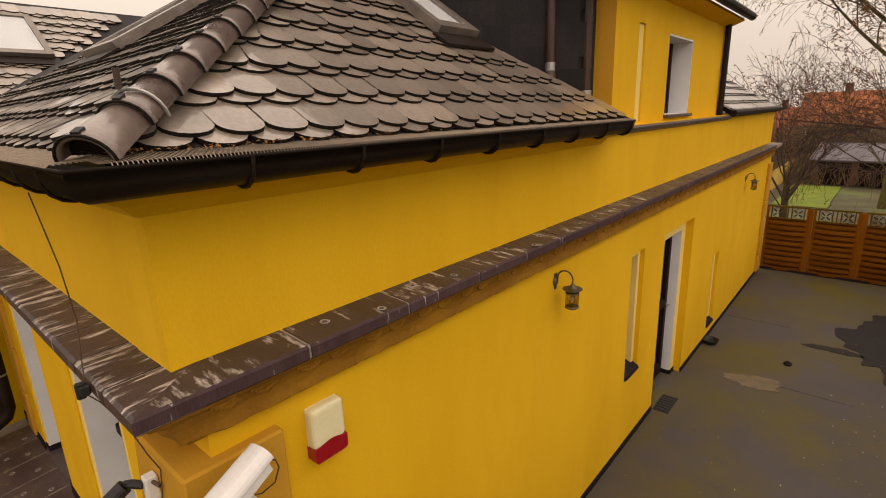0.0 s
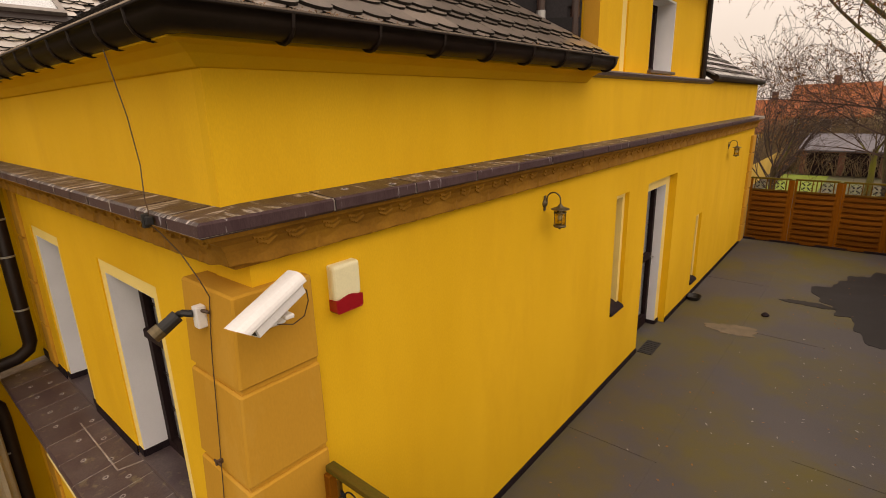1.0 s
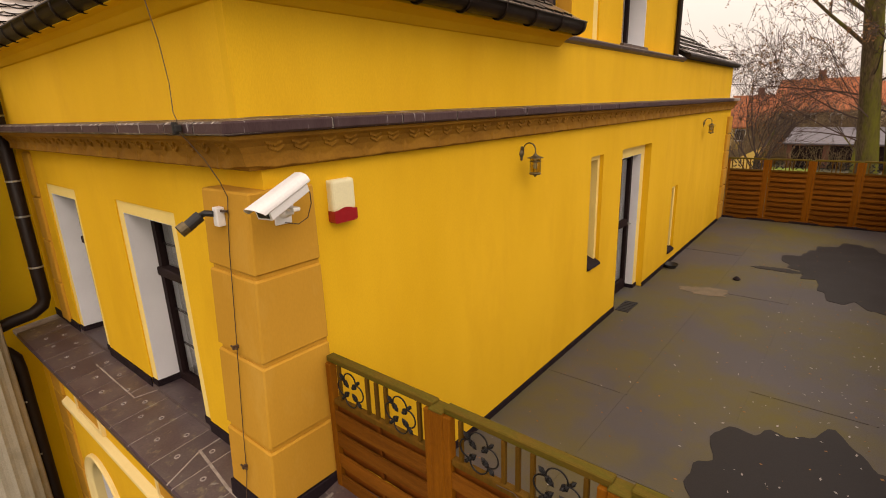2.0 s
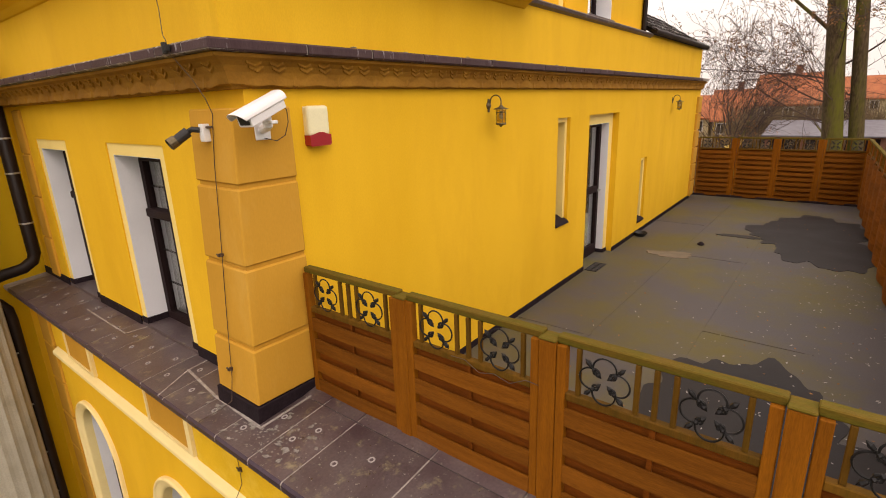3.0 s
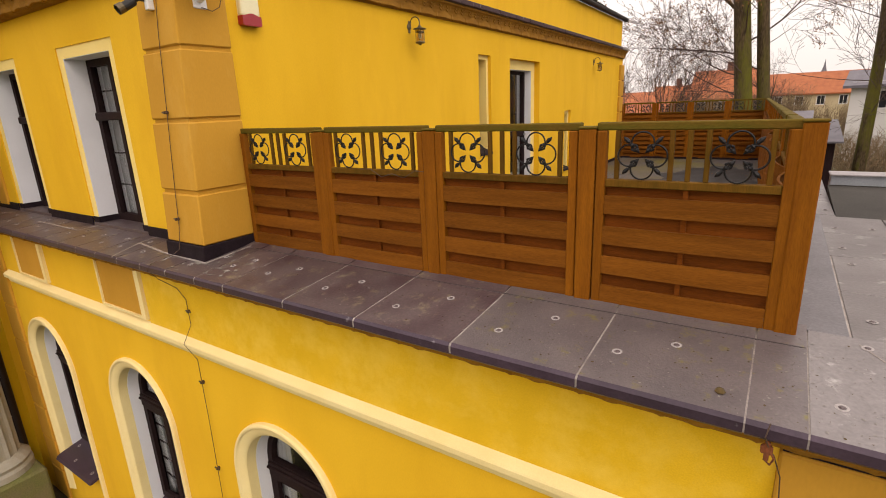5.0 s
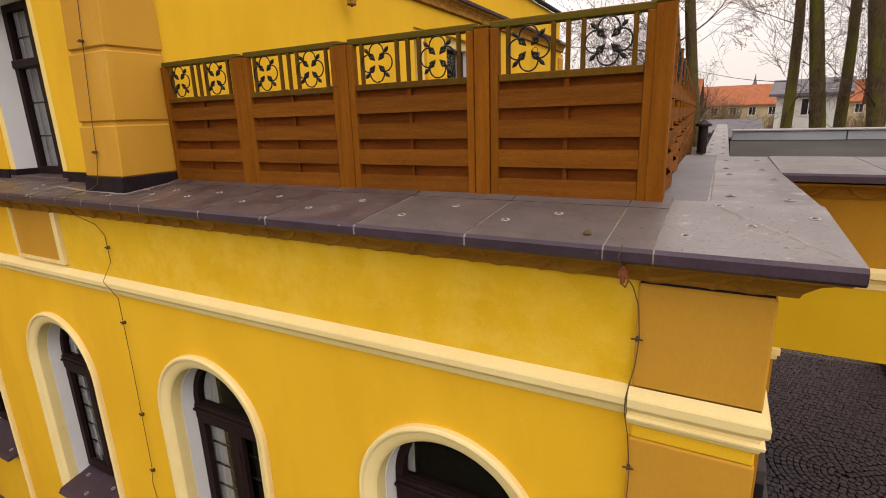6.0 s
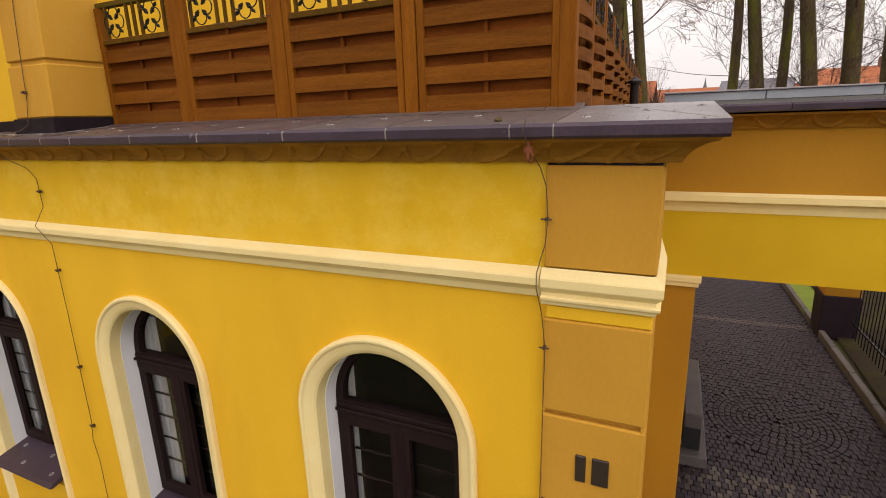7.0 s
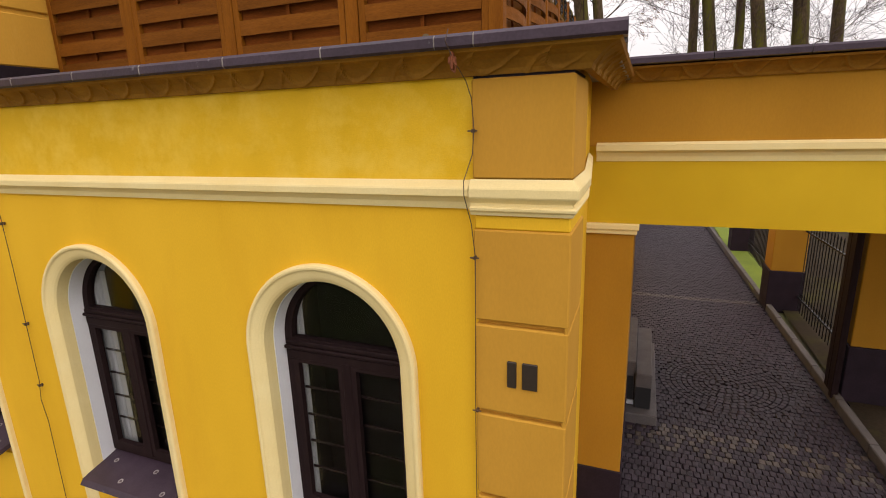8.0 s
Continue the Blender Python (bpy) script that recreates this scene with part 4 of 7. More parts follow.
# recessed openings in the walls
def recess(parent, place, u0, u1, v0, v1, step, depth1, depth2, mat1, mat2, open_bottom=True):
    """A stepped opening: a pale outer step and an inner reveal."""
    vb = v0 - 0.05 if open_bottom else v0
    part("outer_step", slab(bm_new(), [rect(u0, u1, v0, v1), rect(u0 + step, u1 - step, vb + (0 if open_bottom else step), v1 - step)] if not open_bottom else
                            [[(u0, v0), (u0 + step, v0), (u0 + step, v1 - step), (u1 - step, v1 - step), (u1 - step, v0), (u1, v0), (u1, v1), (u0, v1)]],
                            lambda u, v, w: place(u, v, depth1 + w), 0.04), mat1, parent, "pale stepped surround")
    part("reveal", slab(bm_new(), [[(u0 + step - 0.02, v0), (u0 + step + 0.004, v0), (u0 + step + 0.004, v1 - step - 0.004), (u1 - step - 0.004, v1 - step - 0.004), (u1 - step - 0.004, v0),
                                    (u1 - step + 0.02, v0), (u1 - step + 0.02, v1 - step + 0.02), (u0 + step - 0.02, v1 - step + 0.02)]],
                        lambda u, v, w: place(u, v, depth1 + 0.002 + w), depth2 + 0.1), mat2, parent, "white plastered reveal")


def upper_window(i, a, b):
    w = thing("window_%d" % i, "tall dark-framed french window in a stepped white reveal", "window", kind="structure")
    pl = front(UPPER)
    recess(w, pl, a, b, 0.55, 2.30, 0.10, 0.012, 0.21, NICHE, WHITE)
    x0, x1, y = a + 0.105, b - 0.105, UPPER + 0.20
    mid = (x0 + x1) / 2
    part("window_frame", slab(bm_new(), [rect(x0, x1, 0.55, 2.195), rect(x0 + 0.07, mid - 0.03, 0.68, 1.62), rect(mid + 0.03, x1 - 0.07, 0.68, 1.62), rect(x0 + 0.07, mid - 0.03, 1.70, 2.13), rect(mid + 0.03, x1 - 0.07, 1.70, 2.13)], front(y), 0.06), FRAME, w)
    part("transom", box(bm_new(), x0 + 0.02, x1 - 0.02, y - 0.03, y + 0.01, 1.62, 1.70, bevel=0.01), FRAME, w)
    for u0, u1 in ((x0 + 0.07, mid - 0.03), (mid + 0.03, x1 - 0.07)):
        for v0, v1 in ((0.68, 1.62), (1.70, 2.13)):
            part("pane", box(bm_new(), u0 - 0.005, u1 + 0.005, y + 0.03, y + 0.034, v0 - 0.005, v1 + 0.005), GLASS, w)
        for v in (0.98, 1.30, 1.90):
            part("glazing_bar", box(bm_new(), u0, u1, y + 0.04, y + 0.052, v - 0.008, v + 0.008), FRAME, w)
    part("curtain", box(bm_new(), x0 + 0.01, x1 - 0.01, y + 0.12, y + 0.13, 0.56, 2.19), CURTAIN, w, "greyish drawn net curtain")
    part("skirting", boxes((a - 0.005, a + 0.11, UPPER + 0.003, UPPER + 0.024, 0.5, 0.665), (b - 0.11, b + 0.005, UPPER + 0.003, UPPER + 0.024, 0.5, 0.665), (a + 0.104, a + 0.116, UPPER + 0.024, y, 0.5, 0.665), (b - 0.116, b - 0.104, UPPER + 0.024, y, 0.5, 0.665)), SKIRT, w)
    part("sill", box(bm_new(), a + 0.002, b - 0.002, UPPER - 0.006, y + 0.02, 0.5, 0.606, bevel=0.004), COPING, w, "dark clinker threshold")


for i, (a, b) in enumerate(WIN):
    upper_window(5 + i, a, b)


def slot_window(i, a, b, z0, z1):
    w = thing("window_%d" % i, "narrow slit window with a dark sloping clinker sill", "window", SIDE, kind="structure")
    pl = side(0.0)
    recess(w, pl, a, b, z0, z1, 0.055, 0.05, 0.20, NICHE, NICHE)
    part("window_frame", slab(bm_new(), [rect(a + 0.04, b - 0.04, z0, z1 - 0.04), rect(a + 0.09, b - 0.09, z0 + 0.16, z1 - 0.09)], side(-0.24), 0.05), FRAME, w)
    part("pane", box(bm_new(), -0.266, -0.262, a + 0.08, b - 0.08, z0 + 0.15, z1 - 0.08), GLASS, w)
    bm = bm_new()
    prof = [(-0.24, z0 - 0.02), (-0.24, z0 + 0.13), (0.015, z0 + 0.0), (0.03, z0 - 0.03), (0.0, z0 - 0.045)]
    ra, rb = [bm.verts.new((o, a + 0.003, z)) for o, z in prof], [bm.verts.new((o, b - 0.003, z)) for o, z in prof]
    for k in range(5):
        bm.faces.new((ra[k], ra[(k + 1) % 5], rb[(k + 1) % 5], rb[k]))
    bm.faces.new(ra)
    bm.faces.new(rb)
    part("window_sill", bm, SKIRT, w, "dark clinker sill")


slot_window(7, *SLOT, 0.93, 2.31)
slot_window(8, *SLOT2, 0.25, 1.44)
d = thing("door_1", "dark-framed glazed terrace door in a white reveal", "door", SIDE, kind="structure")
recess(d, side(0.0), DOOR[0], DOOR[1], 0.0, 2.31, 0.15, 0.10, 0.17, NICHE, WHITE)
a, b = DOOR[0] + 0.155, DOOR[1] - 0.155
part("door_frame", slab(bm_new(), [rect(a, b, 0.0, 2.195), rect(a + 0.08, b - 0.08, 0.16, 1.05), rect(a + 0.08, b - 0.08, 1.15, 2.10)], side(-0.22), 0.06), FRAME, d)
for v0, v1 in ((0.16, 1.05), (1.15, 2.10)):
    part("pane", box(bm_new(), -0.256, -0.252, a + 0.075, b - 0.075, v0 - 0.005, v1 + 0.005), GLASS, d)
part("door_handle", tube(bm_new(), [(-0.22, b - 0.05, 1.08), (-0.17, b - 0.05, 1.08), (-0.17, b - 0.16, 1.08)], 0.009), BAND, d)
part("plinth_skirting", boxes((-0.10, -0.085, DOOR[1] - 0.155, DOOR[1] - 0.005, 0, 0.06), (-0.235, -0.09, DOOR[1] - 0.17, DOOR[1] - 0.158, 0, 0.06)), SKIRT, d)
# unseen interior walls, painted near black in place of real shade
structure("wall_room_dark", boxes((-6.5, -0.34, 3.0, 3.05, -0.1, 2.7), (-6.5, -0.34, 9.5, 9.55, -0.1, 2.7), (-3.0, -2.95, 3.0, 9.5, -0.1, 2.7)), UNLIT_ROOM, "near-black walls standing in for the unlit rooms behind the terrace door", "wall", SIDE)

# ---- roof over the corner ----
PITCH, PITCH_S, HIP = 0.68, 0.59, 1.153      # slopes of the two roof faces, and the hip's run in plan
EX, EY, EZ = -3.66, 0.10, 3.675      # eaves corner
ang = math.degrees(math.atan(PITCH))


def tile_mesh(name, w, l, t, n=8, mats=None):
    """A round-tailed flat tile: tail at y=0, head at y=l, lying in x-y."""
    bm = bm_new()
    pts = []
    for k in range(n + 1):
        a = math.pi + math.pi * k / n
        pts.append((w / 2 * math.cos(a), 0.36 * w + 0.36 * w * math.sin(a)))
    pts += [(w / 2, l), (-w / 2, l)]
    top = [bm.verts.new((x, y, t)) for x, y in pts]
    low = [bm.verts.new((x, y, 0)) for x, y in pts]
    bm.faces.new(top)
    k = len(pts)
    for i in range(k - 2):
        bm.faces.new((top[i], low[i], low[i + 1], top[i + 1]))
    tmp = part(name, bm, SLATE)
    me = tmp.data
    # edge faces get the painted shade, the top keeps the tile colour
    me.materials.append(TILE_EDGE_SHADE)
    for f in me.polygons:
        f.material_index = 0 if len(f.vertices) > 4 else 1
    bpy.data.objects.remove(tmp)
    return me


TILE = tile_mesh("roof_tile", 0.176, 0.305, 0.016, 9)
tile_verts = [v.co.copy() for v in TILE.vertices]
tile_faces = [tuple(p.vertices) for p in TILE.polygons]
tile_mats = [p.material_index for p in TILE.polygons]


def tiled_slope(name, base, count, rows, inside, near, label, hip=None):
    """Double rows of tiles on a slope whose local x runs along the eaves and y up the slope."""
    rng = random.Random(len(name) + count)
    roof = thing(name, label, "roof", base, kind="structure")
    pitch, first, verts, faces, mats = 0.1795, 0, [], [], []
    for r in range(rows):
        for layer in (0, 1):
            y = r * 0.232 + (0.0 if layer == 0 else 0.046)
            for k in range(count):
                x = (k + 0.5 * layer) * pitch + rng.uniform(-0.004, 0.004)
                if not inside(x, y):
                    continue
                m = pose(x, y + rng.uniform(-0.006, 0.006), 0.012 + 0.0095 * layer + rng.uniform(-0.001, 0.0015), -6.6 + rng.uniform(-0.5, 0.5), rng.uniform(-0.8, 0.8), rng.uniform(-0.8, 0.8))
                spots = [m @ v for v in tile_verts]
                cut = hip is not None and any(v.x < hip * v.y for v in spots)
                if cut:
                    if all(v.x < hip * v.y for v in spots):
                        continue
                    for v in spots:
                        v.x = max(v.x, hip * v.y)
                if near(x, y) and first < 300 and not cut:
                    piece("roof_tile", TILE, roof, m)
                    first += 1
                else:
                    o = len(verts)
                    verts += spots
                    faces += [tuple(o + i for i in f) for f in tile_faces]
                    mats += tile_mats
    if verts:
        me = bpy.data.meshes.new("roof_tiles")
        me.from_pydata(verts, [], faces)
        me.materials.append(SLATE)
        me.materials.append(TILE_EDGE_SHADE)
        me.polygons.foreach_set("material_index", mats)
        ob = new("roof_tiles", me)
        ob.parent = roof
        ob["kind"] = "stuff"
    return roof


up_len = math.sqrt(1 + PITCH * PITCH)
# terrace side slope: eaves along +y, rising towards -x
east_base = Matrix(((0, -1 / up_len, PITCH / up_len, EX), (1, 0, 0, EY), (0, PITCH / up_len, 1 / up_len, EZ), (0, 0, 0, 1)))
LEN_E, VALLEY = 3.66, 0.98   # length at the eaves, and how fast the valley at the dormer cheek shortens it
r = tiled_slope("roof_slope", east_base, 21, 13, lambda x, y: x > HIP * y / up_len - 0.09 and x < LEN_E - VALLEY * y / up_len, lambda x, y: y < 1.9, "dark round-tailed tiled roof slope above the terrace", HIP / up_len)
bm = slab(bm_new(), [[(0, 0), (LEN_E + 0.1, 0), (LEN_E + 0.1 - VALLEY * 2.1 / up_len, 2.1), (2.1 * HIP / up_len, 2.1)]], lambda u, v, w: (u, v, -w), 0.08)
part("boarding", bm, SLATE_BLACK, r)
# street slope: eaves along -x, rising towards +y
up_s = math.sqrt(1 + PITCH_S * PITCH_S)
south_base = Matrix(((-1, 0, 0, EX), (0, 1 / up_s, -PITCH_S / up_s, EY), (0, PITCH_S / up_s, 1 / up_s, EZ), (0, 0, 0, 1)))
r = tiled_slope("roof_slope", south_base, 34, 14, lambda x, y: x > y / up_s / HIP - 0.09 and x < 5.6 - (y / up_s) * 0.9, lambda x, y: y < 2.6 and x < 3.2, "dark round-tailed tiled roof slope above the street front", 1 / up_s / HIP)
bm = slab(bm_new(), [[(0, 0), (6.2, 0), (6.2, 3.6), (3.6 / up_s / HIP, 3.6)]], lambda u, v, w: (u, v, -w), 0.08)
part("boarding", bm, SLATE_BLACK, r)
# wing roof projecting at the west end, its slope facing the terrace side
wing_base = Matrix(((0, -1 / up_len, PITCH / up_len, -9.0), (1, 0, 0, -4.0), (0, PITCH / up_len, 1 / up_len, 3.66), (0, 0, 0, 1)))
r = tiled_slope("roof_slope", wing_base, 40, 13, lambda x, y: x < 4.4 + y / up_len, lambda x, y: False, "dark round-tailed tiled roof of the projecting wing")
bm = slab(bm_new(), [[(0, 0), (4.3, 0), (7.8, 3.2), (0, 3.2)]], lambda u, v, w: (u, v, -w), 0.08)
part("boarding", bm, SLATE_BLACK, r)

# hip ridge caps
hip = thing("hip_ridge", "row of half-round ridge tiles on the hip, mossy at the bottom", "ridge", kind="structure")
hd = Vector((-1, HIP, PITCH)).normalized()
hs = Vector((HIP, 1, 0)).normalized()
hu = hs.cross(hd) * -1
if hu.z < 0:
    hu = -hu
start = Vector((EX + 0.05, EY - 0.05, EZ - 0.008))
for k in range(15):
    bm = bm_new()
    n = 12
    rings = []
    for d0, r0 in ((0.0, 0.082), (0.02, 0.084), (0.04, 0.080), (0.25, 0.070)):
        c0 = start + hd * (d0 + 0.215 * k) + hu * 0.012
        outer = [bm.verts.new(c0 + hs * (r0 * math.cos(math.pi * (i / n) * 1.0)) + hu * (r0 * 0.92 * math.sin(math.pi * i / n))) for i in range(n + 1)]
        inner = [bm.verts.new(c0 + hs * ((r0 - 0.014) * math.cos(math.pi * i / n)) + hu * ((r0 - 0.014) * 0.92 * math.sin(math.pi * i / n))) for i in range(n + 1)]
        rings.append((outer, inner))
    for (oa, ia), (ob_, ib) in zip(rings, rings[1:]):
        for i in range(n):
            bm.faces.new((oa[i], oa[i + 1], ob_[i + 1], ob_[i]))
            bm.faces.new((ia[i], ia[i + 1], ib[i + 1], ib[i]))
    for (o_, i_) in (rings[0], rings[-1]):
        for i in range(n):
            bm.faces.new((o_[i], o_[i + 1], i_[i + 1], i_[i]))
    cap = part("ridge_tile", bm, RIDGE, hip, smooth=True)
    c0 = start + hd * (0.215 * k - 0.001) + hu * 0.012
    # shadow line of the overlapping joint, added as a near-black tube
    part("rim", tube(bm_new(), [c0 + hs * (0.081 * math.cos(math.pi * i / n)) + hu * (0.075 * math.sin(math.pi * i / n)) for i in range(n + 1)], 0.0045, 5), TILE_EDGE_SHADE, cap, "dark tube drawn as the shadow line at the tile lip")
    p = start + hd * (0.02 + 0.215 * k) + hu * 0.085
    bm = bm_new()
    m = Matrix((hs, hd, hu)).transposed().to_4x4()
    m.translation = p
    bmesh.ops.create_cube(bm, size=1, matrix=m @ Matrix.Diagonal((0.022, 0.032, 0.018, 1)))
    part("ridge_clip", bm, DARKPLASTIC, cap, "black ridge clip")
# added half-disc plug, its dark colour standing for the hollow's shade
bm = bm_new()
c0 = start + hd * 0.022 + hu * 0.010
low, high = ([bm.verts.new(c0 + hd * q + hs * (0.070 * math.cos(math.pi * i / 12)) + hu * (0.064 * math.sin(math.pi * i / 12))) for i in range(13)] for q in (0.02, 0.04))
bm.faces.new(low)
bm.faces.new(high)
for i in range(12):
    bm.faces.new((low[i], low[i + 1], high[i + 1], high[i]))
part("filler", bm, GUTTER, hip, "black plug standing for the shade in the open ridge end")
# lightning conductor holder on the hip
hold = thing("conductor_holder", "rusty conductor holder strapped round a ridge tile", "bracket")
c0 = start + hd * 0.30
part("strap", tube(bm_new(), [c0 + hs * (0.088 * math.cos(math.pi * i / 12)) + hu * (0.09 * math.sin(math.pi * i / 12)) for i in range(13)], 0.006), BAND, hold, "pale metal strap")
part("post", tube(bm_new(), [c0 + hu * 0.09 - hs * 0.03, c0 + hu * 0.09 - hs * 0.03 + Vector((0, 0, 0.06))], 0.011), PIPE, hold)

# ---- gutters ----
def gutter(name, path, label):
    g = thing(name, label, "gutter", kind="structure")
    prof = []
    for k in range(11):
        a = math.pi * k / 10
        prof.append((-0.078 * math.cos(a), 3.662 - 0.096 * math.sin(a) ** 0.8))
    prof = [(0.085, 3.668), (0.084, 3.656)] + prof[::-1] + [(o * 0.95, z + 0.004) for o, z in prof]
    part("trough", sweep(bm_new(), prof, path), GUTTER, g, smooth=True)
    return g


gx, gy = -3.60, 0.045
p_end = (gx - 0.062, 3.74)
ge = gutter("gutter", [(WEST_END, gy, 0, -1), (gx, gy, 1, -1), (*p_end, 1, 0.017)], "dark brown half-round gutter with leaf mesh")
bm = bm_new()
for k in range(9):
    t = 0.42 + 0.46 * k
    x, y = gx - 0.017 * t, gy + t
    if y < 3.72:
        prof = [(0.08 * math.cos(math.pi * i / 8), 3.66 - 0.102 * math.sin(math.pi * i / 8) ** 0.8) for i in range(9)]
        part("bracket", tube(bm_new(), [(x + o, y, z) for o, z in prof] , 0.009, 5), GUTTER, ge)
for k in range(16):
    x = gx - 0.2 - 0.33 * k
    part("bracket", tube(bm_new(), [(x, gy - 0.08 * math.cos(math.pi * i / 8), 3.66 - 0.102 * math.sin(math.pi * i / 8) ** 0.8) for i in range(9)], 0.007, 5), GUTTER, ge)
# leaf guard: crossing wires over the trough
bm = bm_new()
for k in range(300):
    y = gy + 0.03 + 0.01225 * k
    x = gx - 0.017 * (y - gy)
    tube(bm, [(x - 0.09, y, 3.69), (x, y, 3.682), (x + 0.080, y, 3.676), (x + 0.088, y, 3.668)], 0.0019, 3)
for k in range(13):
    o = -0.075 + 0.0123 * k
    vs = [(gx + o, gy), (gx + o - 0.062, 3.72)]
    tube(bm, [(vs[0][0], vs[0][1], 3.680 - 0.06 * o), (vs[1][0], vs[1][1], 3.680 - 0.06 * o)], 0.0017, 3)
for k in range(240):
    x = gx - 0.03 - 0.01225 * k
    tube(bm, [(x, gy + 0.07, 3.69), (x, gy, 3.682), (x, gy - 0.080, 3.676), (x, gy - 0.088, 3.668)], 0.0019, 3)
for k in range(13):
    o = -0.075 + 0.0123 * k
    tube(bm, [(gx, gy - o, 3.680 - 0.06 * o), (gx - 3.0, gy - o, 3.680 - 0.06 * o)], 0.0017, 3)
tagged(part("leaf_guard", bm, MESH, ge), kind="stuff")
rng = random.Random(21)
bm = bm_new()
for k in range(420):
    y = gy + (abs(rng.gauss(0, 0.5)) if k % 2 else rng.uniform(0, 3.6))
    if y > 3.6:
        continue
    x = gx - 0.017 * (y - gy) + rng.uniform(-0.09, 0.03) - (0.05 if k % 3 else 0.0)
    m = pose(x, y, 3.690 + rng.uniform(0, 0.012), rng.uniform(-40, 40), rng.uniform(-40, 40), rng.uniform(0, 360))
    w = rng.uniform(0.005, 0.013)
    vs = [bm.verts.new(m @ Vector(v)) for v in ((-w, 0, 0), (0, -w * 0.5, 0.002), (w, 0, 0), (0, w * 0.5, 0.002))]
    bm.faces.new(vs)
tagged(part("leaf_litter", bm, DRYLEAF), "dry brown leaves and needles caught on the gutter mesh", "leaves", kind="stuff")
# eaves moulding under the gutter
eprof = [(0.0, 3.475), (0.02, 3.48), (0.07, 3.525), (0.12, 3.55), (0.17, 3.56), (0.17, 3.60), (0.0, 3.60)]
bx, by = -3.824, ATTIC_Y - 0.002
fx, fy = side_xy(-0.043, 3.25)
bm = sweep(bm_new(), eprof, [(WEST_END, by, 0, -1), (bx, by, 1, -1), (fx, fy, 1, 0.017)])
structure("trim_eaves", bm, YELLOW, "yellow plaster eaves moulding", "moulding")
# ledge at the foot of the upper block
prof = [(-0.3, 3.56), (-0.3, 3.60), (0.06, 3.595), (0.07, 3.58), (0.06, 3.55), (0.0, 3.52)]
pa, pb = side_xy(-0.06, 3.27), side_xy(-0.06, 7.9)
structure("trim_block_ledge", sweep(bm_new(), prof, [(*pa, 1, 0.017), (*pb, 1, 0.017)]), COPING, "dark stone ledge at the foot of the upper block", "ledge")

# ---- upper block with slit and window ----
UB = -0.19
loops = [rect(3.84, 7.86, 3.55, 5.05), rect(4.42, 4.60, 3.62, 4.56), rect(5.36, 6.30, 3.66, 4.54)]
structure("wall_block", slab(bm_new(), loops, side(UB), 0.35), YELLOW, "yellow stucco wall of the upper block", "wall", SIDE)
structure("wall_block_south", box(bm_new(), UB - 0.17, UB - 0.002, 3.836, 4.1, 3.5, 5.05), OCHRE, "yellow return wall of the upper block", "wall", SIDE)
part("slit_back", box(bm_new(), UB - 0.05, UB - 0.022, 4.40, 4.62, 3.6, 4.58), NICHE, None, m=SIDE)
tagged(bpy.data.objects["slit_back"], "pale plastered back of a narrow wall slit", "wall slit", kind="structure")
w = thing("window_9", "dark window in a deep white reveal on the upper block", "window", SIDE, kind="structure")
part("reveal", slab(bm_new(), [rect(5.35, 6.31, 3.65, 4.55), rect(5.38, 6.28, 3.67, 4.52)], side(UB - 0.006), 0.32), WHITE, w)
part("window_frame", slab(bm_new(), [rect(5.38, 6.28, 3.65, 4.52), rect(5.45, 6.21, 3.74, 4.44)], side(UB - 0.24), 0.05), FRAME, w)
part("pane", box(bm_new(), UB - 0.27, UB - 0.266, 5.44, 6.22, 3.73, 4.45), GLASS, w)
part("window_sill", box(bm_new(), UB - 0.25, UB + 0.05, 5.33, 6.33, 3.630, 3.668, bevel=0.006), COPING, w)
# slate-clad cheek facing the street
cheek = thing("wall_cheek", "dark slate-clad cheek wall above the tiled roof", "wall", SIDE, kind="structure")
CHEEK = pose(UB - 0.17, 3.80, 0, 0, 0, 180 + 40)   # the cheek runs back at an angle: local x along it, y inwards
part("backing", box(bm_new(), 0.0, 3.6, -0.28, -0.01, 3.4, 6.2), SLATE_BLACK, cheek, m=CHEEK)
CH = tile_mesh("slate", 0.25, 0.30, 0.010, 8)
CH.materials[0] = SLATE_BLACK
for rr in range(14):
    for k in range(13):
        piece("slate", CH, cheek, CHEEK @ pose(0.15 + 0.252 * k + 0.126 * (rr % 2), 0.004 + 0.003 * (k % 2), 3.42 + 0.20 * rr, 93, 0, 180))
dp = thing("downpipe", "brown downpipe with pale joint at the slate cheek", "downpipe", SIDE @ CHEEK, kind="structure")
part("pipe", tube(bm_new(), [(0.42, 0.07, 6.0), (0.42, 0.07, 4.10), (0.42, 0.11, 4.02)], 0.040, 12), PIPE, dp)
part("joint", tube(bm_new(), [(0.42, 0.07, 4.18), (0.42, 0.07, 4.10)], 0.046, 12), BAND, dp, "pale metal joint")
part("elbow", tube(bm_new(), [(0.42, 0.08, 4.09), (0.42, 0.12, 4.01), (0.42, 0.17, 3.96)], [0.046, 0.047, 0.045], 12), PIPE, dp)
dp2 = thing("downpipe", "brown downpipe at the corner of the upper block", "downpipe", SIDE, kind="structure")
part("pipe", tube(bm_new(), [(UB - 0.225, 3.76, 6.0), (UB - 0.225, 3.76, 3.86)], 0.045, 12), PIPE, dp2)
part("joint", tube(bm_new(), [(UB - 0.225, 3.76, 3.93), (UB - 0.225, 3.76, 3.82)], 0.052, 12), BAND, dp2, "pale metal joint")
dp3 = thing("downpipe", "dark downpipe at the far corner of the upper block", "downpipe", SIDE, kind="structure")
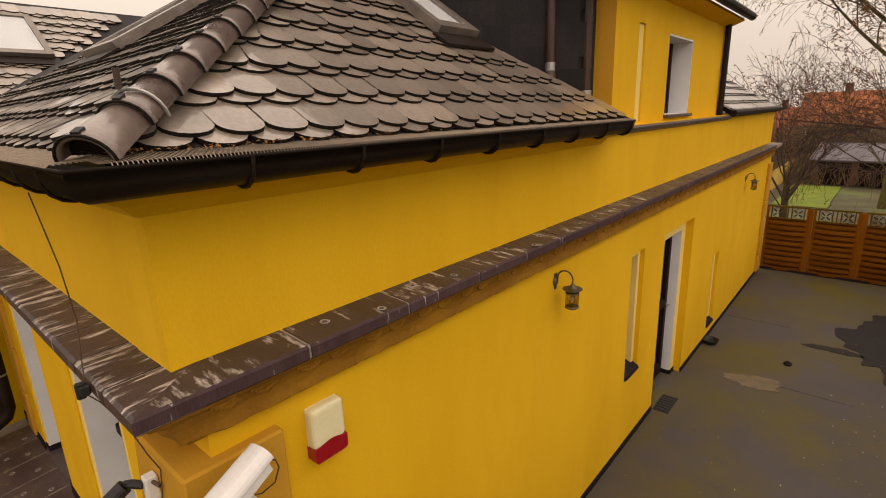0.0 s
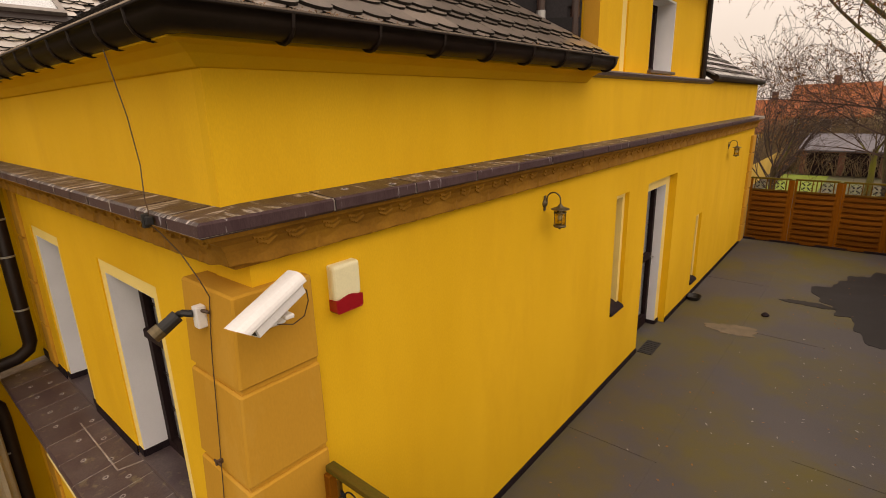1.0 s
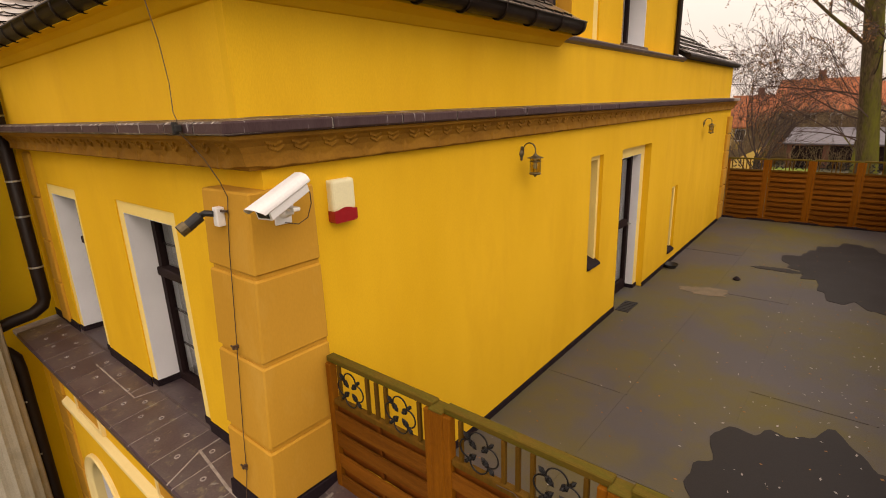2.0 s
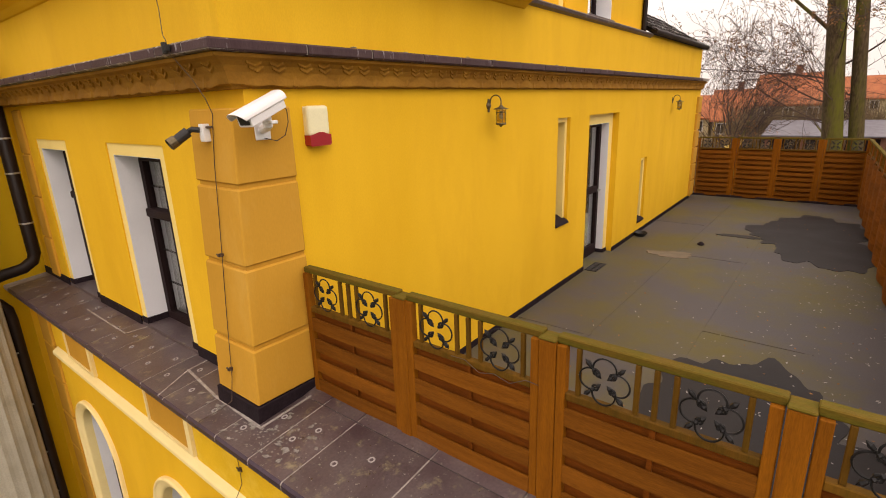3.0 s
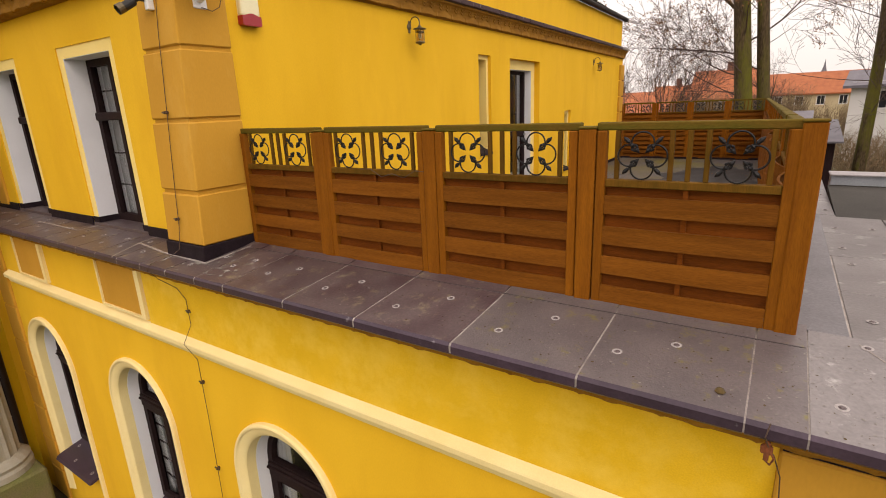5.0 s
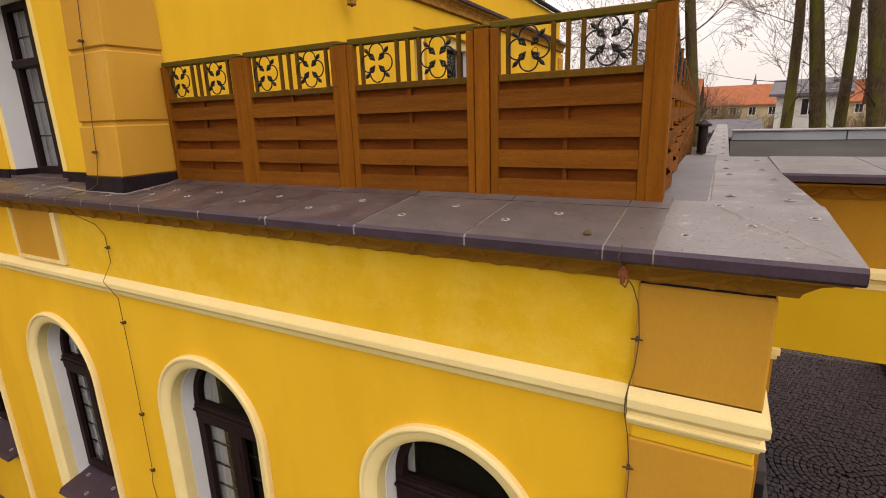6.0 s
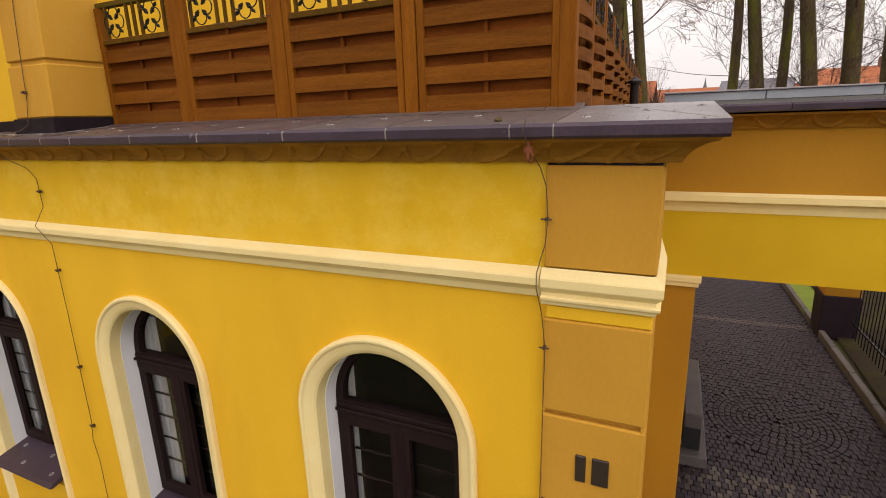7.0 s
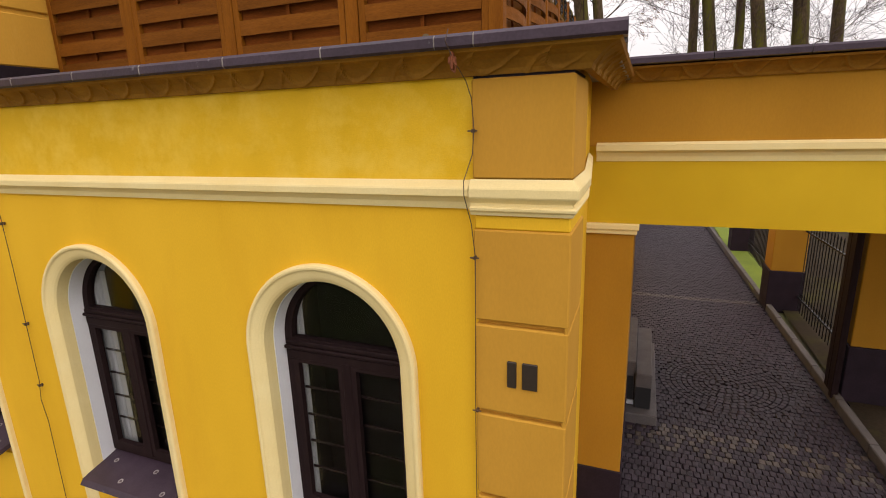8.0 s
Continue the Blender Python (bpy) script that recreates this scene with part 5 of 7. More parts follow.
part("pipe", tube(bm_new(), [(UB + 0.05, 7.80, 5.0), (UB + 0.05, 7.80, 3.6)], 0.04, 10), GUTTER, dp3)
# eaves of the upper block
er = thing("roof_block", "dark overhanging eaves and roof of the upper block", "roof", SIDE, kind="structure")
bm = slab(bm_new(), [[(3.2, 0), (8.06, 0), (8.06, 2.5), (3.2, 2.5)]], lambda u, v, w: (UB + 0.24 - v * 0.8, u, 5.00 + v * 0.6 - w), 0.05)
part("covering", bm, SLATE, er)
part("soffit", slab(bm_new(), [[(3.3, 0), (8.0, 0), (8.0, 0.3), (3.3, 0.3)]], lambda u, v, w: (UB + 0.2 - v, u, 4.94 - 0.35 * v - w), 0.03), YELLOW, er)
part("gutter", tube(bm_new(), [(UB + 0.28, 3.2, 4.97), (UB + 0.28, 8.1, 4.97)], 0.055, 10), GUTTER, er)
# low roof behind the block
far_base = SIDE @ Matrix(((0, -1 / up_len, PITCH / up_len, 0.05), (1, 0, 0, 7.9), (0, PITCH / up_len, 1 / up_len, 3.62), (0, 0, 0, 1)))
r = tiled_slope("roof_slope", far_base, 25, 5, lambda x, y: x + y / up_len < 4.45, lambda x, y: True, "dark tiled low roof beyond the upper block")
part("boarding", slab(bm_new(), [[(0, 0), (4.5, 0), (3.3, 1.3), (0, 1.3)]], lambda u, v, w: (u, v, -w), 0.06), SLATE_BLACK, r)
part("gutter", tube(bm_new(), [(-0.05, 0.02, 0.0), (4.5, 0.02, 0.0)], 0.05, 8), GUTTER, r)


# ---- skylights ----
FRAMEWORK = material("grey_roof_window_frame", (0.16, 0.135, 0.12), (0.24, 0.21, 0.19), 0.32, 8, 60, 0.2, 0.2, metal=0.4)

def skylight(base, x, y, w, h, label):
    s = thing("skylight", label, "roof window", base @ pose(x, y, 0.03), kind="structure")
    part("window_frame", slab(bm_new(), [rect(0, w, 0, h), rect(0.07, w - 0.07, 0.09, h - 0.07)], lambda u, v, q: (u, v, 0.07 - q), 0.07), FRAMEWORK, s)
    part("pane", box(bm_new(), 0.06, w - 0.06, 0.08, h - 0.06, 0.052, 0.056), GLASS, s)
    part("backing", box(bm_new(), 0.06, w - 0.06, 0.08, h - 0.06, 0.040, 0.046), WHITE, s, "pale blind behind the glass")
    part("apron", box(bm_new(), -0.05, w + 0.05, -0.16, 0.0, 0.0, 0.02), GUTTER, s, "dark lead apron")


skylight(east_base, 2.38, 1.06, 0.44, 0.95, "roof window with grey frame in the terrace-side slope")
skylight(south_base, 2.75, 1.16, 0.78, 1.50, "roof window with pale frame in the street slope")
skylight(wing_base, 4.82, 1.62, 0.78, 1.05, "bright roof window in the wing roof")

# ---- projecting wing at the west end ----
# the porch's shade on this yellow wall is put in as olive
structure("wall_wing", box(bm_new(), -9.4, -9.0, -4.0, 0.6, GROUND - 0.1, 3.6), BEAM, "olive-yellow wall of the projecting wing", "wall")
structure("gutter_wing", tube(bm_new(), [(-8.92, -4.0, 3.63), (-8.92, 0.0, 3.63)], 0.07, 10), GUTTER, "dark gutter of the projecting wing", "gutter")
wd = thing("downpipe", "dark brown downpipe with swan neck and pale bands in the inner corner", "downpipe", kind="structure")
px, py = -8.62, 0.12
pts = [(px, py, 3.5), (px, py, 0.92), (px, py - 0.03, 0.84), (px, py - 0.14, 0.77), (px, py - 0.34, 0.74), (px + 0.01, py - 0.50, 0.70), (px + 0.03, py - 0.58, 0.61), (px + 0.06, py - 0.56, 0.51), (px + 0.09, py - 0.47, 0.43), (px + 0.11, py - 0.41, 0.34), (px + 0.12, py - 0.40, 0.2)]
pts += [(px + 0.12, py - 0.40, GROUND + 0.2), (px + 0.24, py - 0.47, GROUND + 0.06)]
part("pipe", tube(bm_new(), pts, 0.068, 12), GUTTER, wd, smooth=True)
part("shoe", tube(bm_new(), [(px + 0.12, py - 0.40, GROUND + 0.55), (px + 0.12, py - 0.41, GROUND + 0.30), (px + 0.20, py - 0.45, GROUND + 0.16), (px + 0.34, py - 0.52, GROUND + 0.10)], 0.082, 12), CLAY, wd, "terracotta shoe", smooth=True)
for z in (3.0, 2.3, 1.9, 1.3, -0.2, -0.9, -1.6, -2.2, -2.9):
    yy = py if z > 0.8 else py - 0.42
    xx = px if z > 0.8 else px + 0.11
    part("band", tube(bm_new(), [(xx, yy, z), (xx, yy, z + 0.02)], 0.073, 12), BAND, wd)
col = thing("column", "pale fluted stone column on a round base", "column")
bm = bm_new()
n = 48
cxx, cyy, FOOT = -8.42, -0.62, -2.86
rings = []
for k in range(14):
    z = FOOT + 0.25 + (3.1 - FOOT - 0.25) * k / 13
    r0 = 0.30 - 0.05 * (k / 13) ** 1.5
    rings.append([bm.verts.new((cxx + (r0 - 0.018 * abs(math.sin(i * math.pi / 3))) * math.cos(2 * math.pi * i / n), cyy + (r0 - 0.018 * abs(math.sin(i * math.pi / 3))) * math.sin(2 * math.pi * i / n), z)) for i in range(n)])
for a, b in zip(rings, rings[1:]):
    for i in range(n):
        bm.faces.new((a[i], a[(i + 1) % n], b[(i + 1) % n], b[i]))
bm.faces.new(rings[0])
bm.faces.new(rings[-1])
part("shaft", bm, STONE, col)
part("base", lathe(bm_new(), [(0.40, 0), (0.40, 0.08), (0.37, 0.12), (0.39, 0.17), (0.33, 0.24), (0.30, 0.26)], (cxx, cyy, FOOT), 24), STONE, col)
part("pedestal", box(bm_new(), cxx - 0.5, cxx + 0.47, cyy - 0.5, cyy + 0.40, GROUND - 0.08, FOOT, bevel=0.03), MOSSY_STONE, col, "green mossy pedestal")
part("capital", lathe(bm_new(), [(0.25, 0), (0.27, 0.05), (0.33, 0.12), (0.36, 0.20)], (cxx, cyy, 3.09), 24), STONE, col)

# ---- terrace fence ----
WOOD_BAR = material("weathered_brown_baluster", (0.125, 0.056, 0.006), (0.085, 0.045, 0.005), 0.75, 5, 60, 0.4, 0.2, spec=0.1, stretch=(6, 6, 0.5), vary=0.15)

def ornament(parent, cx, cz, r):
    """Four wrought-iron C-scrolls in a quatrefoil, tied at the diagonals where spear buds point in and out."""
    bm = bm_new()
    c0 = Vector((cx, 0, cz))
    for k in range(4):
        a0 = math.pi / 2 * k
        d, q = Vector((math.cos(a0), 0, math.sin(a0))), Vector((-math.sin(a0), 0, math.cos(a0)))
        hub = c0 + d * r * 0.53
        pts = [hub + r * 0.45 * (math.cos(radians(w)) * d + math.sin(radians(w)) * q) for w in range(-112, 113, 14)]
        # the ends curl in
        for sgn, end in ((-1, 0), (1, -1)):
            m = hub + d * r * -0.20 + q * sgn * r * 0.31
            curl = [m + r * 0.105 * (math.cos(radians(w)) * d * -1 + math.sin(radians(w)) * q * sgn) for w in (60, 10, -40, -90, -140, -180)]
            tube(bm, [pts[end]] + curl, [0.0044, 0.0044, 0.0044, 0.0044, 0.005, 0.006, 0.0065], 5)
        tube(bm, pts, 0.0044, 5)
        e = (d + q).normalized()
        g = c0 + e * r * 0.58
        tube(bm, [g - e * 0.008, g, g + e * 0.008], [0.007, 0.013, 0.007], 7)
        for sgn, reach in ((1, 0.52), (-1, 0.42)):
            tube(bm, [g, g + e * sgn * r * 0.16, g + e * sgn * r * 0.20, g + e * sgn * r * (reach - 0.16), g + e * sgn * r * reach], [0.004, 0.004, 0.0095, 0.012, 0.001], 6)
    part("ornament", bm, IRON, parent, "black wrought-iron quatrefoil scroll with spear buds")


def fence_panel(parent, w, solid, m, rows):
    """A screen panel: woven boards below, balusters and ironwork above. Front at y=0, base at z=0."""
    h = solid + 0.30
    f = part("fence_panel", box(bm_new(), w / 2 - 0.012, w / 2 + 0.012, 0.0165, 0.0295, 0.0, solid, bevel=0.001), WOOD_RED_SHADED, parent, m=m)
    for x0, x1 in ((0.0, 0.045), (w - 0.045, w)):
        part("stile", box(bm_new(), x0, x1, -0.004, 0.045, 0.0, h - 0.038, bevel=0.004), WOOD_UP, f)
    part("top_rail", box(bm_new(), -0.006, w + 0.006, -0.006, 0.051, h - 0.038, h, bevel=0.005), WOOD_MOSS, f, "green-stained top rail")
    part("mid_rail", box(bm_new(), 0.045, w - 0.045, 0.002, 0.043, solid - 0.008, solid + 0.03, bevel=0.004), WOOD_BAR, f)
    step = solid / rows
    bow = 0.007 if rows < 8 else 0.048
    for k in range(rows):
        z = 0.012 + step * k
        half = step * 0.60
        r = rng.uniform(-0.003, 0.003)
        part("board", bowed(bm_new(), 0.046, w - 0.046, 0.000 + r, 0.013 + r, z, z + half, -bow), WOOD, f)
        # street panels: the recess shade is painted into the back boards
        part("board", bowed(bm_new(), 0.046, w - 0.046, 0.031 + r, 0.043 + r, z + half - 0.036, min(z + step + 0.036, solid), bow), WOOD_RED_SHADED if rows < 8 else WOOD, f)
    z0, z1 = solid + 0.03, h - 0.038
    cz, r = (z0 + z1) / 2, (z1 - z0) / 2 * 0.97
    ix = w * 0.245
    for x in (w * 0.115, w / 2 - 0.075, w / 2, w / 2 + 0.075, w * 0.885):
        part("baluster", box(bm_new(), x - 0.011, x + 0.011, 0.012, 0.034, z0, z1, bevel=0.003), WOOD_BAR, f)
    for x in (ix + 0.012, w - ix - 0.012):
        ornament(f, x, cz, r)
        f.children[-1].location.y = 0.02
    return f


def fence_post(parent, x, y, z0, z1, turn=0.0, deep=0.075):
    p = part("fence_post", box(bm_new(), -0.0425, 0.0425, -0.012, deep, 0, z1 - z0, bevel=0.006), WOOD_UP, parent, m=pose(x, y, z0, 0, 0, turn))
    part("post_cap", box(bm_new(), -0.0445, 0.0445, -0.015, deep + 0.003, z1 - z0, z1 - z0 + 0.012, bevel=0.004), WOOD_MOSS, p)
    return p


rng = random.Random(12)
FY = 0.485
street_fence = thing("fence", "brown woven-board screen fence with wrought-iron ornaments on the ledge", "fence")
for x0, x1 in ((-3.69, -2.852), (-2.772, -1.935), (-1.848, -0.988), (-0.892, -0.070)):
    fence_panel(street_fence, x1 - x0, 0.625, pose(x0, FY, 0.592), 4)
for x in (-2.812, -1.892, -0.940):
    fence_post(street_fence, x, FY, 0.575, 1.488)
fence_post(street_fence, -0.034, FY, 0.575, 1.505)
# gateway side and far end: taller panels on the terrace floor
side_fence = thing("fence", "tall brown woven-board screen fence along the gateway side", "fence")
far_fence = thing("fence", "tall brown woven-board screen fence at the end of the terrace", "fence")
tall = fence_panel(side_fence, 0.80, 1.19, pose(0, 0, 0), 10)
side_post = fence_post(side_fence, 0, 0, 0.0, 1.47, deep=0.046)
turn = math.degrees(math.atan2(12.45, -0.48))
for k in range(14):
    t = 0.03 + 0.892 * k
    m = pose(-0.03 - 0.0385 * t, 0.58 + t, 0.012, 0, 0, turn)
    if k == 0:
        tall.matrix_basis = m
    else:
        copy_thing(tall, m)
    t += 0.892 - 0.046
    m = pose(-0.03 - 0.0385 * t, 0.58 + t, 0.0, 0, 0, turn)
    if k == 0:
        side_post.matrix_basis = m
    else:
        copy_thing(side_post, m)
for x in (-3.985, -3.105, -2.235, -1.365):
    copy_thing(tall, pose(x + 0.01, 13.1, 0.012)).parent = far_fence
for x in (-4.03, -3.145, -2.27, -1.40, -0.525):
    copy_thing(side_post, pose(x, 13.1, 0.0)).parent = far_fence
# black strip added to draw the dark gap line under the fence
structure("baseboard_far", box(bm_new(), -4.0, -0.5, 13.06, 13.095, 0.0, 0.05), SKIRT, "dark strip put in for the gap line below the far fence", "skirting")

# ---- devices on the corner ----
def frame_to(origin, ahead, up=(0, 0, 1)):
    """A pose whose y points ahead."""
    y = Vector(ahead).normalized()
    x = y.cross(Vector(up)).normalized()
    z = x.cross(y)
    m = Matrix((x, y, z)).transposed().to_4x4()
    m.translation = origin
    return m


cc = thing("surveillance_camera", "white boxed surveillance camera on a wall bracket at the pilaster", "camera housing")
m = frame_to((-3.583, 0.372, 2.583), (0.072, -0.335, -0.125))


def rounded(w, h, r, n=5):
    pts = []
    for cxr, czr, a0 in ((w / 2 - r, h / 2 - r, 0), (-w / 2 + r, h / 2 - r, 90), (-w / 2 + r, -h / 2 + 0.006, 180), (w / 2 - r, -h / 2 + 0.006, 270)):
        rr = r if czr > 0 else 0.006
        cxr = cxr if czr > 0 else (math.copysign(w / 2 - 0.006, cxr))
        for i in range(n + 1):
            a = radians(a0 + 90 * i / n)
            pts.append((cxr + rr * math.cos(a), czr + rr * math.sin(a)))
    return pts


bm = slab(bm_new(), [rounded(0.098, 0.085, 0.035)], lambda u, v, w: (u, w, v), 0.285)
part("body", bm, CCTV, cc, m=m)
outer, inner = rounded(0.118, 0.104, 0.045), rounded(0.108, 0.094, 0.042)
keep = [p for p in outer if p[1] > -0.03]
bm = bm_new()
prof = keep + [(p[0] * 0.93, p[1] - 0.006) for p in keep[::-1]]
slab(bm, [prof], lambda u, v, w: (u, -0.02 + w * (0.94 + 0.1 * (v / 0.05)), v + 0.004), 0.36)
part("sunshield", bm, CCTV, cc, m=m)
part("front_glass", box(bm_new(), -0.036, 0.036, 0.286, 0.290, -0.03, 0.03), DARKPLASTIC, cc, "dark front window", m=m)
part("lens", tube(bm_new(), [(0, 0.29, 0), (0, 0.294, 0)], 0.016, 12), DARKPLASTIC, cc, m=m)
part("arm", boxes((-3.61, -3.53, 0.28, 0.325, 2.455, 2.475), (-3.615, -3.595, 0.275, 0.33, 2.43, 2.53), bevel=0.004), CCTV, cc)
part("knuckle", tube(bm_new(), [(-3.61, 0.32, 2.45), (-3.66, 0.33, 2.43), (-3.725, 0.335, 2.42)], [0.02, 0.024, 0.028], 10), CCTV, cc)
part("wall_plate", box(bm_new(), -3.724, -3.712, 0.285, 0.39, 2.36, 2.47, bevel=0.005), CCTV, cc)
part("cable", tube(bm_new(), [(-3.59, 0.385, 2.57), (-3.60, 0.44, 2.53), (-3.64, 0.47, 2.46), (-3.67, 0.46, 2.38), (-3.69, 0.41, 2.35), (-3.71, 0.34, 2.37)], 0.003, 5), LEAD, cc, "brown cable loop")
ir = thing("infrared_camera", "small dark bullet camera on a white junction box", "camera")
m = frame_to((-4.062, 0.055, 2.42), (-0.10, -0.62, -0.42))
part("body", tube(bm_new(), [(0, 0, 0), (0, 0.105, 0)], 0.031, 14), DARKPLASTIC, ir, m=m)
part("hood", tube(bm_new(), [(0, 0.085, 0.003), (0, 0.13, 0.006)], 0.035, 14, cap=False), BRONZE, ir, m=m)
part("lens", tube(bm_new(), [(0, 0.104, 0), (0, 0.108, 0)], 0.024, 14), DARKGLASS, ir, m=m)
part("knuckle", tube(bm_new(), [(-4.07, 0.06, 2.42), (-4.035, 0.07, 2.435), (-4.0, 0.10, 2.43)], 0.017, 8), DARKPLASTIC, ir)
jb = thing("junction_box", "small white junction box on the pilaster", "junction box")
part("box", box(bm_new(), -4.015, -3.965, 0.10, 0.146, 2.36, 2.465, bevel=0.006, segments=2), CCTV, jb)
part("stub", tube(bm_new(), [(-3.97, 0.125, 2.445), (-3.92, 0.135, 2.445)], 0.008, 6), LEAD, jb)

si = thing("alarm_siren", "cream alarm siren box with a red lens at its foot", "alarm siren", SIDE)
bm = bm_new()
box(bm, 0.0, 0.058, 0.185, 0.362, 2.355, 2.55, bevel=0.022, segments=3)
part("cover", bm, SIREN_CREAM, si)
n = 12
top = [(0.185 + 0.177 * i / n, 2.362 + 0.018 * math.sin(math.pi * i / n) ** 2) for i in range(n + 1)]
bm = slab(bm_new(), [[(0.362, 2.302), (0.352, 2.290), (0.195, 2.290), (0.185, 2.302)] + top], lambda u, v, w: (0.061 - w, u, v), 0.061)
part("lens", bm, SIREN_RED, si, "red plastic lens")
part("base", box(bm_new(), -0.004, 0.010, 0.189, 0.358, 2.296, 2.546, bevel=0.004), SIREN_CREAM, si)


def wall_lantern(along, z, label):
    l = thing("wall_lantern", label, "wall lamp", SIDE @ pose(0, along, z), "lanterns on the terrace wall")
    part("wall_plate", lathe(bm_new(), [(0.036, 0), (0.036, 0.008), (0.024, 0.018), (0.01, 0.024)], (0, 0, 0), 14), BRONZE, l, m=pose(0.0, 0, 0, 0, 90, 0))
    part("backplate", box(bm_new(), 0.0, 0.010, -0.02, 0.02, -0.065, 0.065, bevel=0.006), BRONZE, l)
    pts = [(0.02, 0, 0.0)] + [(0.085 - 0.062 * math.cos(a), 0, 0.035 + 0.062 * math.sin(a)) for a in [math.pi * k / 10 for k in range(11)]] + [(0.147, 0, -0.01)]
    part("bracket", tube(bm_new(), pts, 0.0065, 8), BRONZE, l, "curved swan-neck bracket")
    c = (0.147, 0, 0)
    part("lid", lathe(bm_new(), [(0.010, 0.005), (0.022, -0.012), (0.04, -0.022), (0.074, -0.032), (0.075, -0.037), (0.04, -0.040)], c, 18), BRONZE, l)
    g = part("glass", lathe(bm_new(), [(0.042, -0.045), (0.042, -0.165), (0.040, -0.165), (0.040, -0.045)], c, 18), LAMPGLASS, l)
    g.visible_shadow = False
    for k in range(4):
        a = math.pi / 4 + math.pi / 2 * k
        part("cage_bar", tube(bm_new(), [(c[0] + 0.048 * math.cos(a), 0.048 * math.sin(a), -0.04), (c[0] + 0.048 * math.cos(a), 0.048 * math.sin(a), -0.172)], 0.0035, 5), BRONZE, l)
    part("ring", lathe(bm_new(), [(0.051, -0.062), (0.053, -0.066), (0.051, -0.070), (0.047, -0.066)], c, 18), BRONZE, l)
    part("base", lathe(bm_new(), [(0.05, -0.168), (0.054, -0.176), (0.05, -0.185), (0.02, -0.190), (0.008, -0.205)], c, 18), BRONZE, l)
    part("bulb", lathe(bm_new(), [(0.012, -0.05), (0.014, -0.075), (0.022, -0.10), (0.018, -0.125), (0.004, -0.135)], c, 12), WHITE, l)
    return l


wall_lantern(2.46, 2.50, "aged bronze wall lantern on a swan-neck bracket near the slit window")
wall_lantern(9.62, 2.45, "aged bronze wall lantern on a swan-neck bracket far along")

# ---- cables ----
ca = thing("conductor_cable", "thin brown conductor wire running from gutter to street", "cable")
pts = [(-4.17, 0.0, 3.56), (-4.14, 0.03, 3.30), (-4.125, 0.04, 3.10), (-4.09, 0.02, 2.96), (-4.03, 0.005, 2.92), (-4.02, 0.0, 2.86), (-4.01, 0.03, 2.82), (-3.96, 0.08, 2.72), (-3.90, 0.11, 2.61)]
pts += [(x, pil_y(z) - 0.008, z) for x, z in ((-3.905, 2.52), (-3.93, 2.36), (-3.945, 2.2), (-3.955, 1.95), (-3.97, 1.66), (-3.99, 1.3), (-4.0, 1.1), (-4.01, 0.8))] + [(-4.02, 0.03, 0.62), (-4.05, -0.02, 0.58), (-4.09, -0.17, 0.548)]
part("clamp", boxes((-4.04, -4.0, -0.022, 0.012, 2.862, 2.9), (-4.03, -4.01, -0.03, 0.0, 2.85, 2.912), bevel=0.005), DARKPLASTIC, ca, "small black clamp at the coping edge")
part("upper_wire", tube(bm_new(), pts, 0.0026, 5), LEAD, ca)
pts = [(-4.09, -0.17, 0.548), (-4.12, -0.2, 0.50), (-4.20, -0.09, 0.38), (-4.08, -0.02, 0.30), (-3.975, -0.02, 0.22), (-3.97, -0.02, 0.0), (-3.98, -0.10, -0.14), (-3.95, -0.03, -0.30), (-3.97, -0.02, -0.52), (-3.97, -0.02, -0.9), (-3.98, -0.02, -1.38), (-3.99, -0.02, -1.9), (-4.03, -0.02, -2.1), (-4.0, -0.02, -2.3), (-4.02, -0.02, -3.2), (-4.02, -0.02, -3.6)]
part("lower_wire", tube(bm_new(), pts, 0.0028, 5), LEAD, ca)
for x, y, z in ((-3.97, 0.10, 1.66), (-4.01, 0.062, 0.86), (-3.97, -0.005, 0.12), (-3.97, -0.005, -0.52), (-3.98, -0.005, -1.38), (-3.99, -0.005, -1.95)):
    part("clip", boxes((x - 0.035, x + 0.035, y - 0.022, y - 0.014, z - 0.005, z + 0.005), (x - 0.008, x + 0.008, y - 0.028, y + 0.02, z - 0.01, z + 0.01)), LEAD, ca)
cb = thing("conductor_cable", "thin brown conductor wire clipped beside the corner pilaster", "cable")
pts = [(-0.06, -0.2, 0.55), (-0.07, -0.215, 0.50), (-0.05, -0.16, 0.42), (-0.03, -0.06, 0.34), (-0.002, -0.065, 0.26), (0.008, -0.065, 0.12), (0.0, -0.07, 0.0), (-0.02, -0.15, -0.12), (-0.02, -0.15, -0.19), (-0.012, -0.07, -0.34), (0.005, -0.062, -0.52), (0.0, -0.06, -0.85), (-0.008, -0.06, -1.4), (-0.01, -0.06, -2.0), (-0.01, -0.06, -3.5)]
part("wire", tube(bm_new(), pts, 0.0024, 5), LEAD, cb)
part("clamp", boxes((-0.078, -0.040, -0.172, -0.150, 0.405, 0.440), (-0.066, -0.050, -0.178, -0.146, 0.38, 0.46), bevel=0.006), RUST, cb, "rusty clamp under the coping edge")
part("tail", tube(bm_new(), [(-0.055, -0.165, 0.43), (-0.035, -0.175, 0.40), (-0.045, -0.170, 0.37), (-0.065, -0.165, 0.385)], 0.004, 5), RUST, cb, "rusty wire tail")
for z in (0.11, -0.52, -1.39, -2.0):
    part("clip", boxes((-0.026, 0.024, -0.064, -0.058, z - 0.004, z + 0.004), (-0.007, 0.007, -0.068, -0.03, z - 0.008, z + 0.008), bevel=0.002), LEAD, cb)
cw = thing("loose_wire", "thin pale wire draped over the fence rail", "wire")
